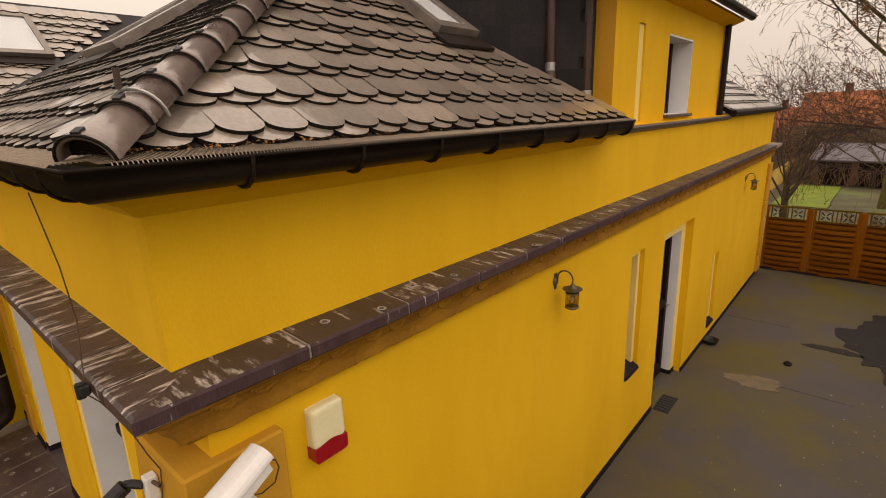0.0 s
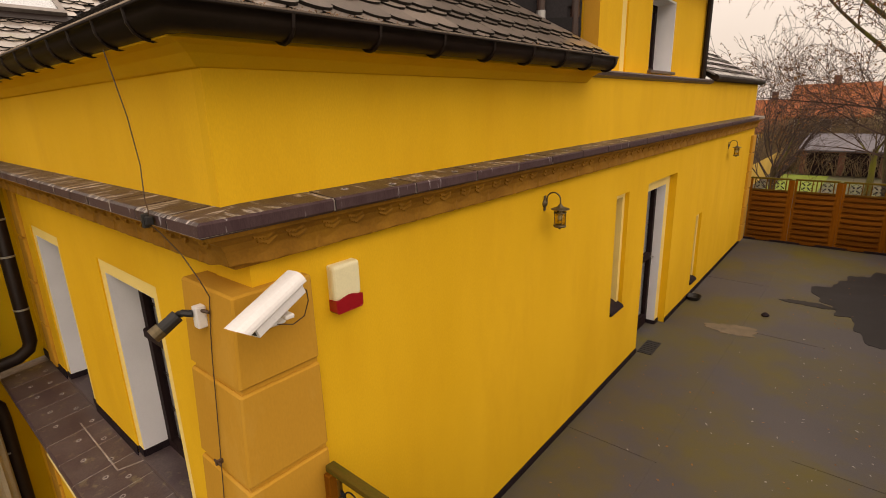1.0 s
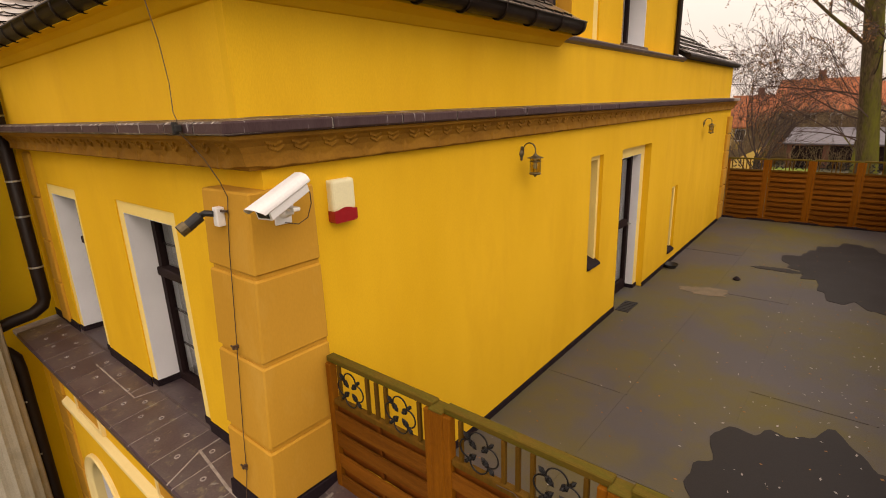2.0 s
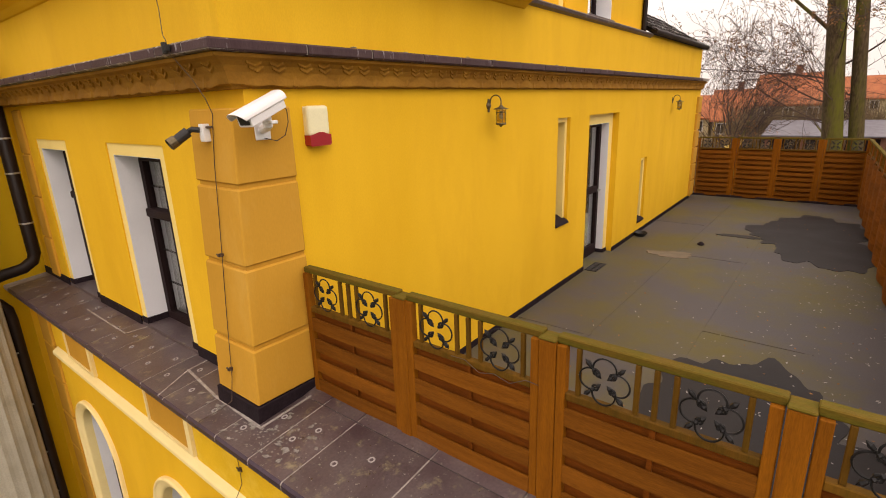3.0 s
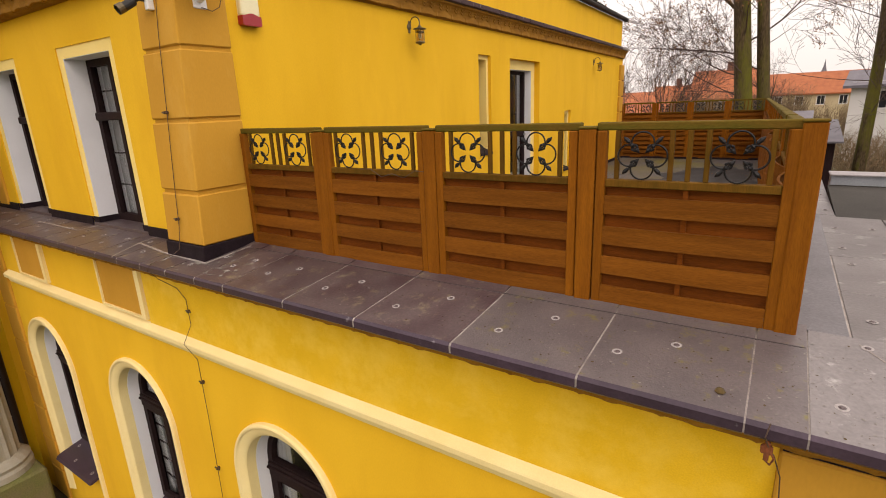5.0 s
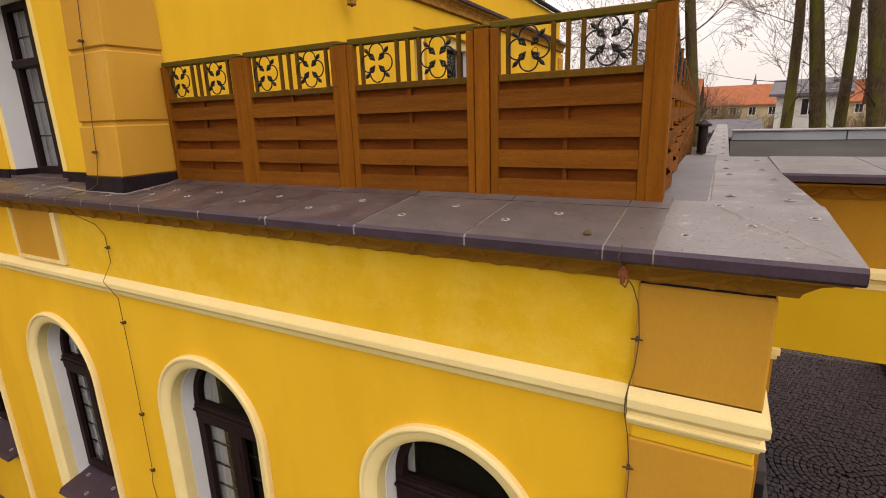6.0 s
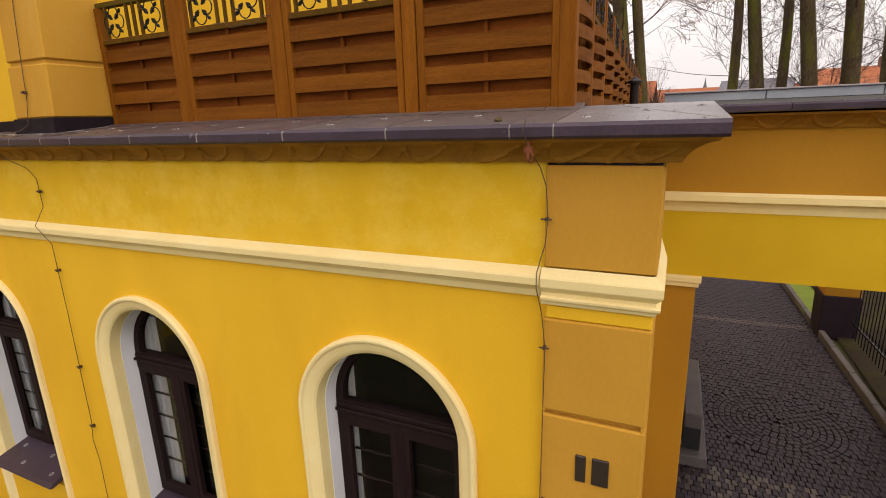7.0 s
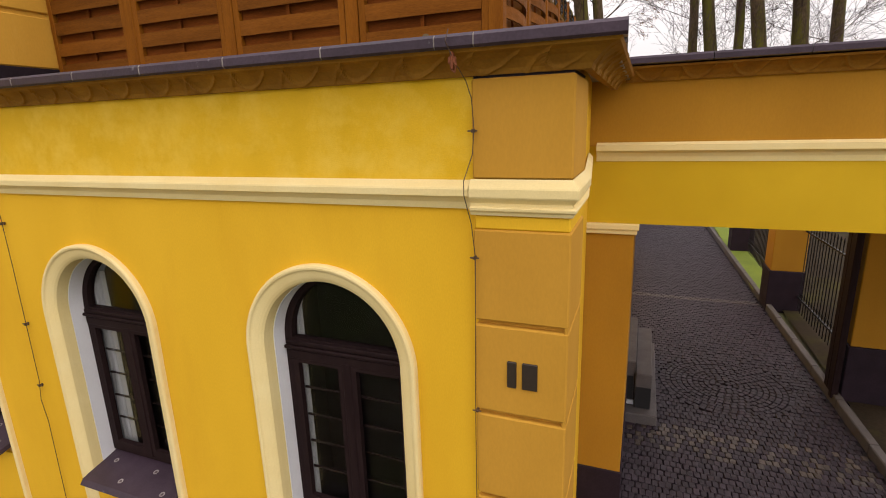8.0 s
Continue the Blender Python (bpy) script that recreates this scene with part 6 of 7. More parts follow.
part("wire", tube(bm_new(), [(-2.45 + 0.09 * k, FY - 0.008, 1.245 - 0.05 * math.sin(math.pi * k / 6) + 0.03 * (k % 2)) for k in range(7)], 0.0022, 5), LEAD, cw)

# house number as plain bars on the pilaster
hn = thing("house_number", "two black number plates shown as plain bars on the pilaster", "sign")
part("bar", box(bm_new(), 0.165, 0.215, -0.052, -0.038, -1.225, -1.075, bevel=0.004), LETTER, hn)
part("bar", box(bm_new(), 0.245, 0.325, -0.052, -0.038, -1.225, -1.075, bevel=0.004), LETTER, hn)

# ---- small things on the terrace ----
mat_ = thing("door_mat", "small dark rubber door mat on the terrace floor", "mat", SIDE)
part("mat", box(bm_new(), 0.01, 0.20, 5.18, 5.62, 0.0, 0.012, bevel=0.004), DARKPLASTIC, mat_)
for k in range(7):
    part("rib", box(bm_new(), 0.02, 0.19, 5.21 + 0.06 * k, 5.235 + 0.06 * k, 0.012, 0.017), DARKPLASTIC, mat_)
tr = thing("plant_saucer", "black plastic saucer on the terrace floor by the wall", "saucer", pose(-3.80, 8.15, 0.0))
part("dish", lathe(bm_new(), [(0.09, 0.0), (0.13, 0.07), (0.125, 0.07), (0.085, 0.008)], (0, 0, 0), 20), DARKPLASTIC, tr)
tagged(part("roof_lump", lathe(bm_new(), [(0.05, 0), (0.06, 0.02), (0.03, 0.05), (0.01, 0.06)], (-2.72, 8.05, 0), 9), SKIRT), "small black lump of bitumen on the terrace", "debris")
rng = random.Random(33)
bm = bm_new()
for k in range(420):
    x, y = rng.uniform(-3.7, -0.15), rng.uniform(0.8, 12.8)
    w = rng.uniform(0.006, 0.018)
    m = pose(x, y, 0.008, rng.uniform(-20, 20), rng.uniform(-20, 20), rng.uniform(0, 360))
    bm.faces.new([bm.verts.new(m @ Vector(v)) for v in ((-w, 0, 0), (0, -w * 0.6, 0.003), (w, 0, 0.004), (0, w * 0.6, 0.002))])
tagged(part("fallen_leaves", bm, DRYLEAF), "scattered dry leaf scraps on the terrace floor", "leaves", kind="stuff")
bm = bm_new()
for k in range(380):
    x, y = -0.15 - abs(rng.gauss(0, 1.2)), rng.uniform(0.8, 7.5)
    w = rng.uniform(0.006, 0.020)
    if x > -3.7:
        m = pose(x, y, 0.008, rng.uniform(-20, 20), rng.uniform(-20, 20), rng.uniform(0, 360))
        bm.faces.new([bm.verts.new(m @ Vector(v)) for v in ((-w, 0, 0), (0, -w * 0.5, 0.003), (w, 0, 0.004), (0, w * 0.5, 0.002))])
tagged(part("bleached_leaves", bm, DISC), "scattered pale bleached leaf scraps on the terrace floor", "leaves", kind="stuff")
bm = bm_new()
FALL = math.degrees(math.atan(SLOPE))
for k in range(620):
    x, y = rng.uniform(-5.5, 0.6), rng.uniform(-0.17, 0.44)
    w = rng.choice((0.002, 0.003, 0.004, 0.006, 0.009))
    if x < -3.8 and y > 0.05:
        continue
    m = pose(x, y, ledge_z(y) + 0.0022, FALL, 0, rng.uniform(0, 360))
    bm.faces.new([bm.verts.new(m @ Vector(v)) for v in ((-w, 0, 0), (0, -w * 0.6, 0.001), (w, 0, 0.001), (0, w * 0.6, 0.001))])
for k in range(260):
    x, y = -3.75 + rng.gauss(0, 0.30), 0.02 + rng.gauss(0, 0.10)
    if -0.17 < y < (0.03 if x < -3.68 else 0.4):
        w = rng.uniform(0.002, 0.011)
        m = pose(x, y, ledge_z(y) + 0.0022, FALL, 0, rng.uniform(0, 360))
        bm.faces.new([bm.verts.new(m @ Vector(v)) for v in ((-w, 0, 0), (0, -w * 0.7, 0.001), (w, 0, 0.001), (0, w * 0.7, 0.001))])
for k in range(900):
    x, y = rng.uniform(-4.3, 0.6), rng.uniform(-0.17, 0.46)
    w = rng.choice((0.002, 0.002, 0.003, 0.004, 0.005, 0.007))
    if x < -3.62 and y > 0.03:
        continue
    m = pose(x, y, ledge_z(y) + 0.0022 + 0.09 * max(0.0, y - 0.398), FALL, 0, rng.uniform(0, 360))
    bm.faces.new([bm.verts.new(m @ Vector(v)) for v in ((-w, 0, 0), (0, -w * 0.7, 0.001), (w, 0, 0.001), (0, w * 0.7, 0.001))])
for k in range(64):
    # smeared mortar about the foot of the pilaster
    x, y = -3.66 + rng.gauss(0, 0.26), 0.03 + rng.gauss(0, 0.09)
    if not -0.16 < y < (0.02 if x < -3.64 else 0.36):
        continue
    m = pose(x, y, ledge_z(y) + 0.003, FALL, 0, rng.uniform(0, 360))
    r0 = rng.uniform(0.008, 0.026)
    ring = [bm.verts.new(m @ Vector((r0 * (1.6 if a % 2 else 0.8) * rng.uniform(0.5, 1.2) * math.cos(a * 0.7), r0 * rng.uniform(0.4, 1.0) * math.sin(a * 0.7), rng.uniform(0.0, 0.0015)))) for a in range(9)]
    bm.faces.new(ring)
tagged(part("lichen_flecks", bm, FLECK), "pale lichen flecks and crumbs on the ledge", "debris", kind="stuff")
bm = bm_new()
for k in range(520):
    x, y = -3.6 + 4.1 * rng.random() ** 0.7, rng.uniform(-0.16, 0.46)
    w = rng.choice((0.002, 0.002, 0.003, 0.003, 0.004, 0.007))
    m = pose(x, y, ledge_z(y) + 0.0024 + 0.09 * max(0.0, y - 0.398), FALL, 0, rng.uniform(0, 360))
    bm.faces.new([bm.verts.new(m @ Vector((w * rng.uniform(0.5, 1.2) * math.cos(a * 1.047), 0.8 * w * rng.uniform(0.4, 1.2) * math.sin(a * 1.047), 0.0008))) for a in range(6)])
tagged(part("moss_specks", bm, MOSSCLUMP), "brown and olive moss specks on the ledge tiles", "moss", kind="stuff")
tagged(part("moss_clump", lathe(bm_new(), [(0.016, 0), (0.020, 0.006), (0.013, 0.016), (0.004, 0.02)], (-0.225, -0.06, ledge_z(-0.06)), 7), MOSSCLUMP), "small brown moss clump on the coping", "moss")
vp = thing("vent_pipe", "short dark vent pipe with a conical cowl", "vent pipe", pose(0.06, 3.6, 0.60))
part("pipe", tube(bm_new(), [(0, 0, 0), (0, 0, 0.26)], 0.045, 12), GUTTER, vp)
part("cowl", lathe(bm_new(), [(0.05, 0.26), (0.075, 0.265), (0.075, 0.285), (0.05, 0.30), (0.01, 0.33)], (0, 0, 0), 14), GUTTER, vp)

# ---- passage: setts, kerb, fence pillars, steps ----
def kerb_x(y):
    return 3.36 - 0.030 * (y - 4.0)


bm = bm_new()
vs = [bm.verts.new(p) for p in ((0.6, -2.75, GROUND - 0.03), (kerb_x(-2.75), -2.75, GROUND - 0.03), (kerb_x(40), 40, GROUND - 0.03), (0.6, 40, GROUND - 0.03))]
bm.faces.new(vs)
road = structure("road", bm, JOINT, "dark sanded bed of the sett-paved passage", "road")
bm = box(bm_new(), -0.032, 0.032, -0.046, 0.046, -0.05, 0.0, bevel=0.006)
tmp = part("sett", bm, COBBLE)
SETT = tmp.data
bpy.data.objects.remove(tmp)
SETT_WARM = SETT.copy()
SETT_WARM.materials.clear()
SETT_WARM.materials.append(COBBLE_WARM)
sv, sf = [v.co.copy() for v in SETT.vertices], [tuple(p.vertices) for p in SETT.polygons]
rng = random.Random(77)
stores = {False: ([], []), True: ([], [])}
count = 0
MX, MY, MR = 2.05, 5.20, 0.86


def put_sett(m, warm, near):
    global count
    if near and count < 300:
        piece("sett", SETT_WARM if warm else SETT, road, m)
        count += 1
        return
    verts, faces = stores[warm]
    o = len(verts)
    verts += [m @ v for v in sv]
    faces += [tuple(o + i for i in f) for f in sf]


for r in range(-52, 260):
    y = 0.097 * r + 2.0
    if y > 24:
        break
    n = int((kerb_x(y) - 0.62) / 0.067)
    for k in range(n):
        x = 0.66 + 0.067 * (k + 0.5 * (r % 2)) + rng.uniform(-0.004, 0.004) + 0.02 * math.sin(y * 1.3)
        if x > kerb_x(y) - 0.05 or math.hypot(x - MX, y - MY) < MR:
            continue
        warm = 8.93 < y < 9.15 or (3.3 < y < 3.9 and rng.random() < 0.4)
        m = pose(x, y + rng.uniform(-0.006, 0.006) + 0.02 * math.sin(x * 2.1 + 0.4), GROUND + rng.uniform(-0.005, 0.005), rng.uniform(-3, 3), rng.uniform(-3, 3), rng.uniform(-4, 4)) @ Matrix.Diagonal((rng.uniform(0.96, 1.03), rng.uniform(0.95, 1.03), 1, 1))
        put_sett(m, warm, 2.9 < y < 3.65)
for q in range(1, 12):
    rad = 0.075 * q
    n = max(5, int(2 * math.pi * rad / 0.088))
    for k in range(n):
        a = 2 * math.pi * (k + 0.5 * (q % 2)) / n
        put_sett(pose(MX + rad * math.cos(a), MY + rad * math.sin(a), GROUND + rng.uniform(-0.008, 0.004), rng.uniform(-3, 3), rng.uniform(-3, 3), math.degrees(a) + 90) @ Matrix.Diagonal((1.27, 0.74, 1, 1)), False, False)
for warm in (False, True):
    me = bpy.data.meshes.new("setts")
    me.from_pydata(stores[warm][0], [], stores[warm][1])
    me.materials.append(COBBLE_WARM if warm else COBBLE)
    ob = new("setts", me)
    ob.parent = road
    ob["kind"] = "stuff"
kerb = thing("kerb", "grey kerbstones along the sett-paved passage", "kerb", kind="structure")
for k in range(24):
    y = -2 + 1.0 * k
    part("kerbstone", box(bm_new(), -0.05, 0.05, 0.004, 0.996, -0.15, 0.11, bevel=0.012), KERB, kerb, m=pose(kerb_x(y) + 0.05, y, GROUND, 0, 0, 2.0))
bm = bm_new()
bmesh.ops.create_grid(bm, x_segments=30, y_segments=60, size=1, matrix=pose(6.4, 12, GROUND + 0.02) @ Matrix.Diagonal((2.9, 16, 1, 1)))
for v in bm.verts:
    v.co.z += 0.03 * noise.noise(v.co * 0.8)
structure("lawn_strip", bm, LITTER, "worn brown earth strip beside the kerb", "ground")
bm = bm_new()
bmesh.ops.create_grid(bm, x_segments=4, y_segments=8, size=1, matrix=pose(3.42, 14.4, GROUND + 0.065) @ Matrix.Diagonal((0.26, 4.6, 1, 1)))
structure("lawn_bright", bm, GRASS, "bright green grass beside the passage", "lawn")


def fence_pillar(x, y, w, label):
    p = thing("gate_pillar", label, "pillar", pose(x, y, GROUND), "pillars of the iron fence")
    part("shaft", box(bm_new(), 0, w, 0, w, 0.80, 3.0, bevel=0.01), OCHRE_DEEP_SHADED, p)
    part("plinth", box(bm_new(), -0.02, w + 0.02, -0.02, w + 0.02, -0.05, 0.80, bevel=0.008), PLINTH, p, "dark painted plinth")
    part("cap", box(bm_new(), -0.05, w + 0.05, -0.05, w + 0.05, 3.0, 3.1, bevel=0.02), COPING, p)
    return p


fence_pillar(3.44, 5.18, 0.62, "yellow masonry fence pillar with dark plinth at the kerb")
fence_pillar(3.22, 8.75, 0.56, "yellow masonry fence pillar with dark plinth further along")
fence_pillar(3.22, 13.4, 0.5, "yellow masonry fence pillar far along the passage")


def iron_railing(xa, ya, xb, yb, label):
    d = Vector((xb - xa, yb - ya, 0))
    n = int(d.length / 0.13)
    f = thing("iron_railing", label, "railing", pose(xa, ya, GROUND + 0.15, 0, 0, math.degrees(math.atan2(d.y, d.x))))
    for z in (0.15, 1.45):
        part("rail", box(bm_new(), 0, d.length, -0.015, 0.015, z, z + 0.03), IRON, f)
    for k in range(n):
        x = 0.08 + k * d.length / n
        bm = tube(bm_new(), [(x, 0, -0.1), (x, 0, 1.62)], 0.009, 5)
        tube(bm, [(x, 0, 1.62), (x, 0, 1.66), (x, 0, 1.72)], [0.006, 0.016, 0.002], 5)
        tube(bm, [(x + 0.04 * math.cos(a), 0, 0.25 + 0.04 * math.sin(a)) for a in [i * 0.7 for i in range(10)]], 0.005, 4)
        part("bar", bm, IRON, f)
    return f


iron_railing(3.82, 5.87, 3.72, 8.83, "black wrought-iron railing with scrollwork between pillars")
iron_railing(3.70, 9.4, 3.62, 13.35, "black wrought-iron railing with scrollwork further along")
gl = thing("gate_leaf", "dark brown gate leaf standing open beside the pillar", "gate", pose(3.30, 5.16, GROUND))
part("stile", box(bm_new(), 0, 0.08, -0.03, 0.06, 0.05, 2.9, bevel=0.006), FRAME, gl)
for k in range(2):
    part("board", box(bm_new(), 0.015, 0.04, 0.06 + 0.13 * k, 0.18 + 0.13 * k, 0.1, 2.85, bevel=0.004), FRAME, gl)
tw = thing("climbing_stem", "bare pale climbing stem leaning by the pillar", "plant", pose(4.05, 5.0, GROUND))
part("stem", tube(bm_new(), [(0, 0, 0), (0.08, 0, 0.12), (0.12, -0.02, 0.35), (0.05, 0, 0.5), (0.1, 0, 0.8)], 0.02, 6), DISC, tw)
st = thing("entrance_steps", "grey concrete entrance steps with black and white front tiles", "steps")
part("lower_step", box(bm_new(), 0.625, 1.12, 3.78, 6.1, GROUND - 0.05, GROUND + 0.13, bevel=0.012), CONCRETE, st)
part("cheek_slab", box(bm_new(), 0.84, 1.04, 3.92, 5.5, GROUND + 0.13, GROUND + 0.62, bevel=0.012), CONCRETE, st)
part("upper_step", box(bm_new(), 0.625, 0.838, 4.0, 5.6, GROUND + 0.13, GROUND + 0.74, bevel=0.012), CONCRETE, st)
part("black_tile", box(bm_new(), 0.85, 1.032, 3.908, 3.919, GROUND + 0.15, GROUND + 0.44, bevel=0.002), DARKPLASTIC, st, "black front tile")
part("black_tile", box(bm_new(), 0.63, 0.815, 3.988, 3.999, GROUND + 0.22, GROUND + 0.54, bevel=0.002), DARKPLASTIC, st, "black front tile")
part("white_strip", box(bm_new(), 0.63, 0.836, 3.984, 3.999, GROUND + 0.14, GROUND + 0.20), WHITE, st, "white strip below the tile")


# ---- trees ----
def grow(trunk, twigs, start, direction, length, radius, depth, rng, leaves=None, droop=0.0, spread=0.55):
    """A smoothly bending limb with side shoots; thick wood goes to trunk, thin wood to twigs."""
    n = 6 if depth > 1 else 4
    p, d = Vector(start), Vector(direction).normalized()
    bend = Vector((rng.uniform(-1, 1), rng.uniform(-1, 1), rng.uniform(-0.6, 0.8))) * 0.13
    pts, rad = [p.copy()], [radius]
    for i in range(n):
        d = (d + bend + Vector((rng.uniform(-1, 1), rng.uniform(-1, 1), rng.uniform(-1, 1))) * 0.07 + Vector((0, 0, 0.06 if depth > 1 else -droop * 1.6))).normalized()
        p = p + d * length / n
        pts.append(p.copy())
        rad.append(radius * (1 - 0.72 * (i + 1) / n))
        if depth > 0 and i > 0:
            for _ in range(2 if depth > 1 else 1):
                axis = d.orthogonal().normalized()
                axis.rotate(Matrix.Rotation(rng.uniform(0, 6.28), 3, d))
                nd = (d * rng.uniform(0.6, 1.0) + axis * spread).normalized()
                if rng.random() < 0.72:
                    grow(trunk, twigs, p, nd, length * rng.uniform(0.34, 0.58), rad[-1] * 0.6, depth - 1, rng, leaves, droop, spread)
    thick = radius > 0.05
    tube(trunk if thick else twigs, pts, rad if thick else [max(r, 0.0052) for r in rad], 7 if thick else 3, cap=False)
    if leaves is not None and depth == 0:
        for q in pts[1:]:
            if rng.random() < 0.8:
                w = rng.uniform(0.018, 0.040)
                m = pose(*(q + Vector((rng.uniform(-0.05, 0.05), rng.uniform(-0.05, 0.05), -0.04))), rng.uniform(0, 360), rng.uniform(0, 360), 0)
                leaves.faces.new([leaves.verts.new(m @ Vector(v)) for v in ((-w, 0, 0), (0, -w * 0.6, 0), (w, 0, 0.01), (0, w * 0.6, 0))])


def tree(x, y, height, radius, seed, label, limbs, first, depth=3, leafy=False, lean=(0, 0), droop=0.03, fork=False, reach=0.32, arms=()):
    rng = random.Random(seed)
    t = thing("tree", label, "tree")
    trunk, twigs, leaves = bm_new(), bm_new(), (bm_new() if leafy else None)
    stems = [(0, 0, 1.0)] if not fork else [(-0.26, 0.0, 1.0), (0.30, 0.15, 0.72)]
    for sx, sy, girth in stems:
        pts, rad = [], []
        for i in range(13):
            f = i / 12
            pts.append(Vector((x + sx + lean[0] * f * height + (0.04 if fork else 0.13) * math.sin(f * 7 + seed), y + sy + lean[1] * f * height + (0.04 if fork else 0.13) * math.cos(f * 6 + seed), GROUND - 0.1 + f * height)))
            flare = 1 + 0.5 * max(0, 0.06 - f) / 0.06
            rad.append(radius * (1 - (0.60 if height > 14 else 0.93) * f) * flare * girth)
        tube(trunk, pts, rad, 12, cap=False)
        for k in range(limbs):
            f = first + (0.97 - first) * (k + rng.uniform(0, 0.7)) / limbs
            j = min(11, int(f * 12))
            p = pts[j].lerp(pts[j + 1], f * 12 - j)
            a = rng.uniform(0, 6.28)
            up = rng.uniform(-0.05, 0.55) + f * 0.5
            r0 = radius * (1 - 0.68 * f) * rng.uniform(0.05, 0.11)
            grow(trunk, twigs, p, (math.cos(a), math.sin(a), up), height * reach * rng.uniform(0.6, 1.1) * (1.15 - 0.6 * f), r0, depth, rng, leaves, droop)
    for f, a, up, length, r0 in arms:
        # long limbs that reach out over the terrace
        p = (x - 0.26 + lean[0] * f * height, y + lean[1] * f * height, GROUND + f * height)
        grow(trunk, twigs, p, (math.cos(a), math.sin(a), up), length, r0, depth, rng, leaves, droop)
    part("trunk", trunk, BARK, t, smooth=True)
    tagged(part("crown", twigs, TWIG, t, "bare twigs"), kind="stuff")
    if leafy:
        tagged(part("withered_leaves", leaves, DRYLEAF, t, "withered brown leaves"), kind="stuff")
    return t


LEAN = (-0.12, -0.09)   # the double-stemmed tree leans towards the terrace
tree(-0.45, 18.3, 17, 0.33, 3, "tall bare double-stemmed tree with mossy trunks beyond the terrace", 14, 0.30, 3, True, fork=True, reach=0.27, lean=LEAN, droop=0.07,
     arms=((0.45, 3.30, 0.85, 4.6, 0.058), (0.50, 2.95, 0.95, 4.8, 0.060), (0.38, 3.05, 0.30, 3.6, 0.034), (0.34, 3.6, 0.15, 3.2, 0.030), (0.31, 2.7, 0.10, 3.2, 0.028), (0.55, 3.7, 0.9, 4.6, 0.055), (0.40, 0.1, 0.35, 3.6, 0.035)))
tree(2.46, 22.0, 18, 0.23, 5, "tall bare slender tree with a brown trunk in a row", 12, 0.22, 3, lean=(-0.035, -0.02), reach=0.26)
tree(3.62, 22.2, 18, 0.31, 7, "tall bare tree with a thick mossy trunk in a row", 12, 0.24, 3, lean=(-0.09, -0.02), reach=0.26)
tree(4.28, 22.4, 17, 0.23, 11, "tall bare slender tree beyond the gateway", 13, 0.20, 3, lean=(-0.05, -0.02), reach=0.28)
tree(5.26, 21.6, 18, 0.32, 13, "tall bare tree with a thick mossy trunk", 11, 0.24, 3, lean=(-0.10, -0.02), reach=0.26)
tree(6.75, 21.8, 18, 0.36, 17, "tall bare tree with a broad green mossy trunk near the gateway", 11, 0.26, 3, lean=(-0.12, -0.02), reach=0.26)


def vase_tree(x, y, height, radius, seed, label, limbs):
    """A short trunk that parts low into steep limbs with many fine twigs."""
    rng = random.Random(seed)
    t = thing("tree", label, "tree")
    trunk, twigs = bm_new(), bm_new()
    fork = height * 0.38
    tube(trunk, [(x, y, GROUND - 0.1), (x + 0.03, y, GROUND + fork * 0.5), (x, y, GROUND + fork * 1.15)], [radius * 1.3, radius, radius * 0.8], 10, cap=False)
    for k in range(limbs):
        a = 6.28 * k / limbs + rng.uniform(-0.3, 0.3)
        grow(trunk, twigs, (x, y, GROUND + fork * rng.uniform(0.7, 1.15)), (math.cos(a), math.sin(a), rng.uniform(0.7, 2.6)), height * rng.uniform(0.36, 0.52), radius * rng.uniform(0.16, 0.30), 3, rng, None, 0.0, 0.42)
    part("trunk", trunk, BARK, t, smooth=True)
    tagged(part("crown", twigs, TWIG, t, "bare twigs"), kind="stuff")


vase_tree(-5.6, 28.8, 8.4, 0.17, 23, "small bare spreading tree in the gardens", 15)
vase_tree(-13.5, 48, 9, 0.22, 29, "bare birch-like tree far off in the gardens", 8)
vase_tree(-2.0, 46, 7.5, 0.2, 31, "bare tree among the far houses", 8)
vase_tree(9.0, 40, 9, 0.22, 37, "bare tree far beyond the gateway", 8)
tree(9.3, 27, 17, 0.34, 41, "tall bare tree at the edge of the park", 10, 0.24, 3, lean=LEAN, reach=0.28)


def thicket(x0, x1, y0, y1, h, count, seed, label):
    """Tangled bare shrubs as one mass of stems."""
    rng = random.Random(seed)
    bm = bm_new()
    for _ in range(count):
        x, y = rng.uniform(x0, x1), rng.uniform(y0, y1)
        hh = h * rng.uniform(0.4, 1.0)
        for _ in range(3):
            p = Vector((x, y, GROUND))
            q = p + Vector((rng.uniform(-0.5, 0.5), rng.uniform(-0.5, 0.5), hh * rng.uniform(0.4, 0.7)))
            e = q + Vector((rng.uniform(-0.6, 0.6), rng.uniform(-0.6, 0.6), hh * rng.uniform(0.2, 0.5)))
            tube(bm, [p, q, e], [0.03, 0.018, 0.008], 3, cap=False)
            for _ in range(3):
                s = q.lerp(e, rng.random())
                tube(bm, [s, s + Vector((rng.uniform(-0.5, 0.5), rng.uniform(-0.5, 0.5), rng.uniform(0.0, 0.5)))], [0.012, 0.006], 3, cap=False)
    return tagged(part("shrubs", bm, HEDGE), label, "shrubs", kind="stuff")


thicket(-13, -1.0, 56, 62, 2.6, 260, 1, "tangled bare brown shrubs in the gardens")
thicket(-4.0, 0.5, 24, 34, 2.0, 200, 6, "low bare shrubs behind the terrace")
thicket(0.5, 14, 30, 46, 2.8, 420, 2, "tangled bare shrubs along the park edge")
thicket(-30, -11, 40, 60, 3.4, 420, 3, "bare brown hedges between the far gardens")
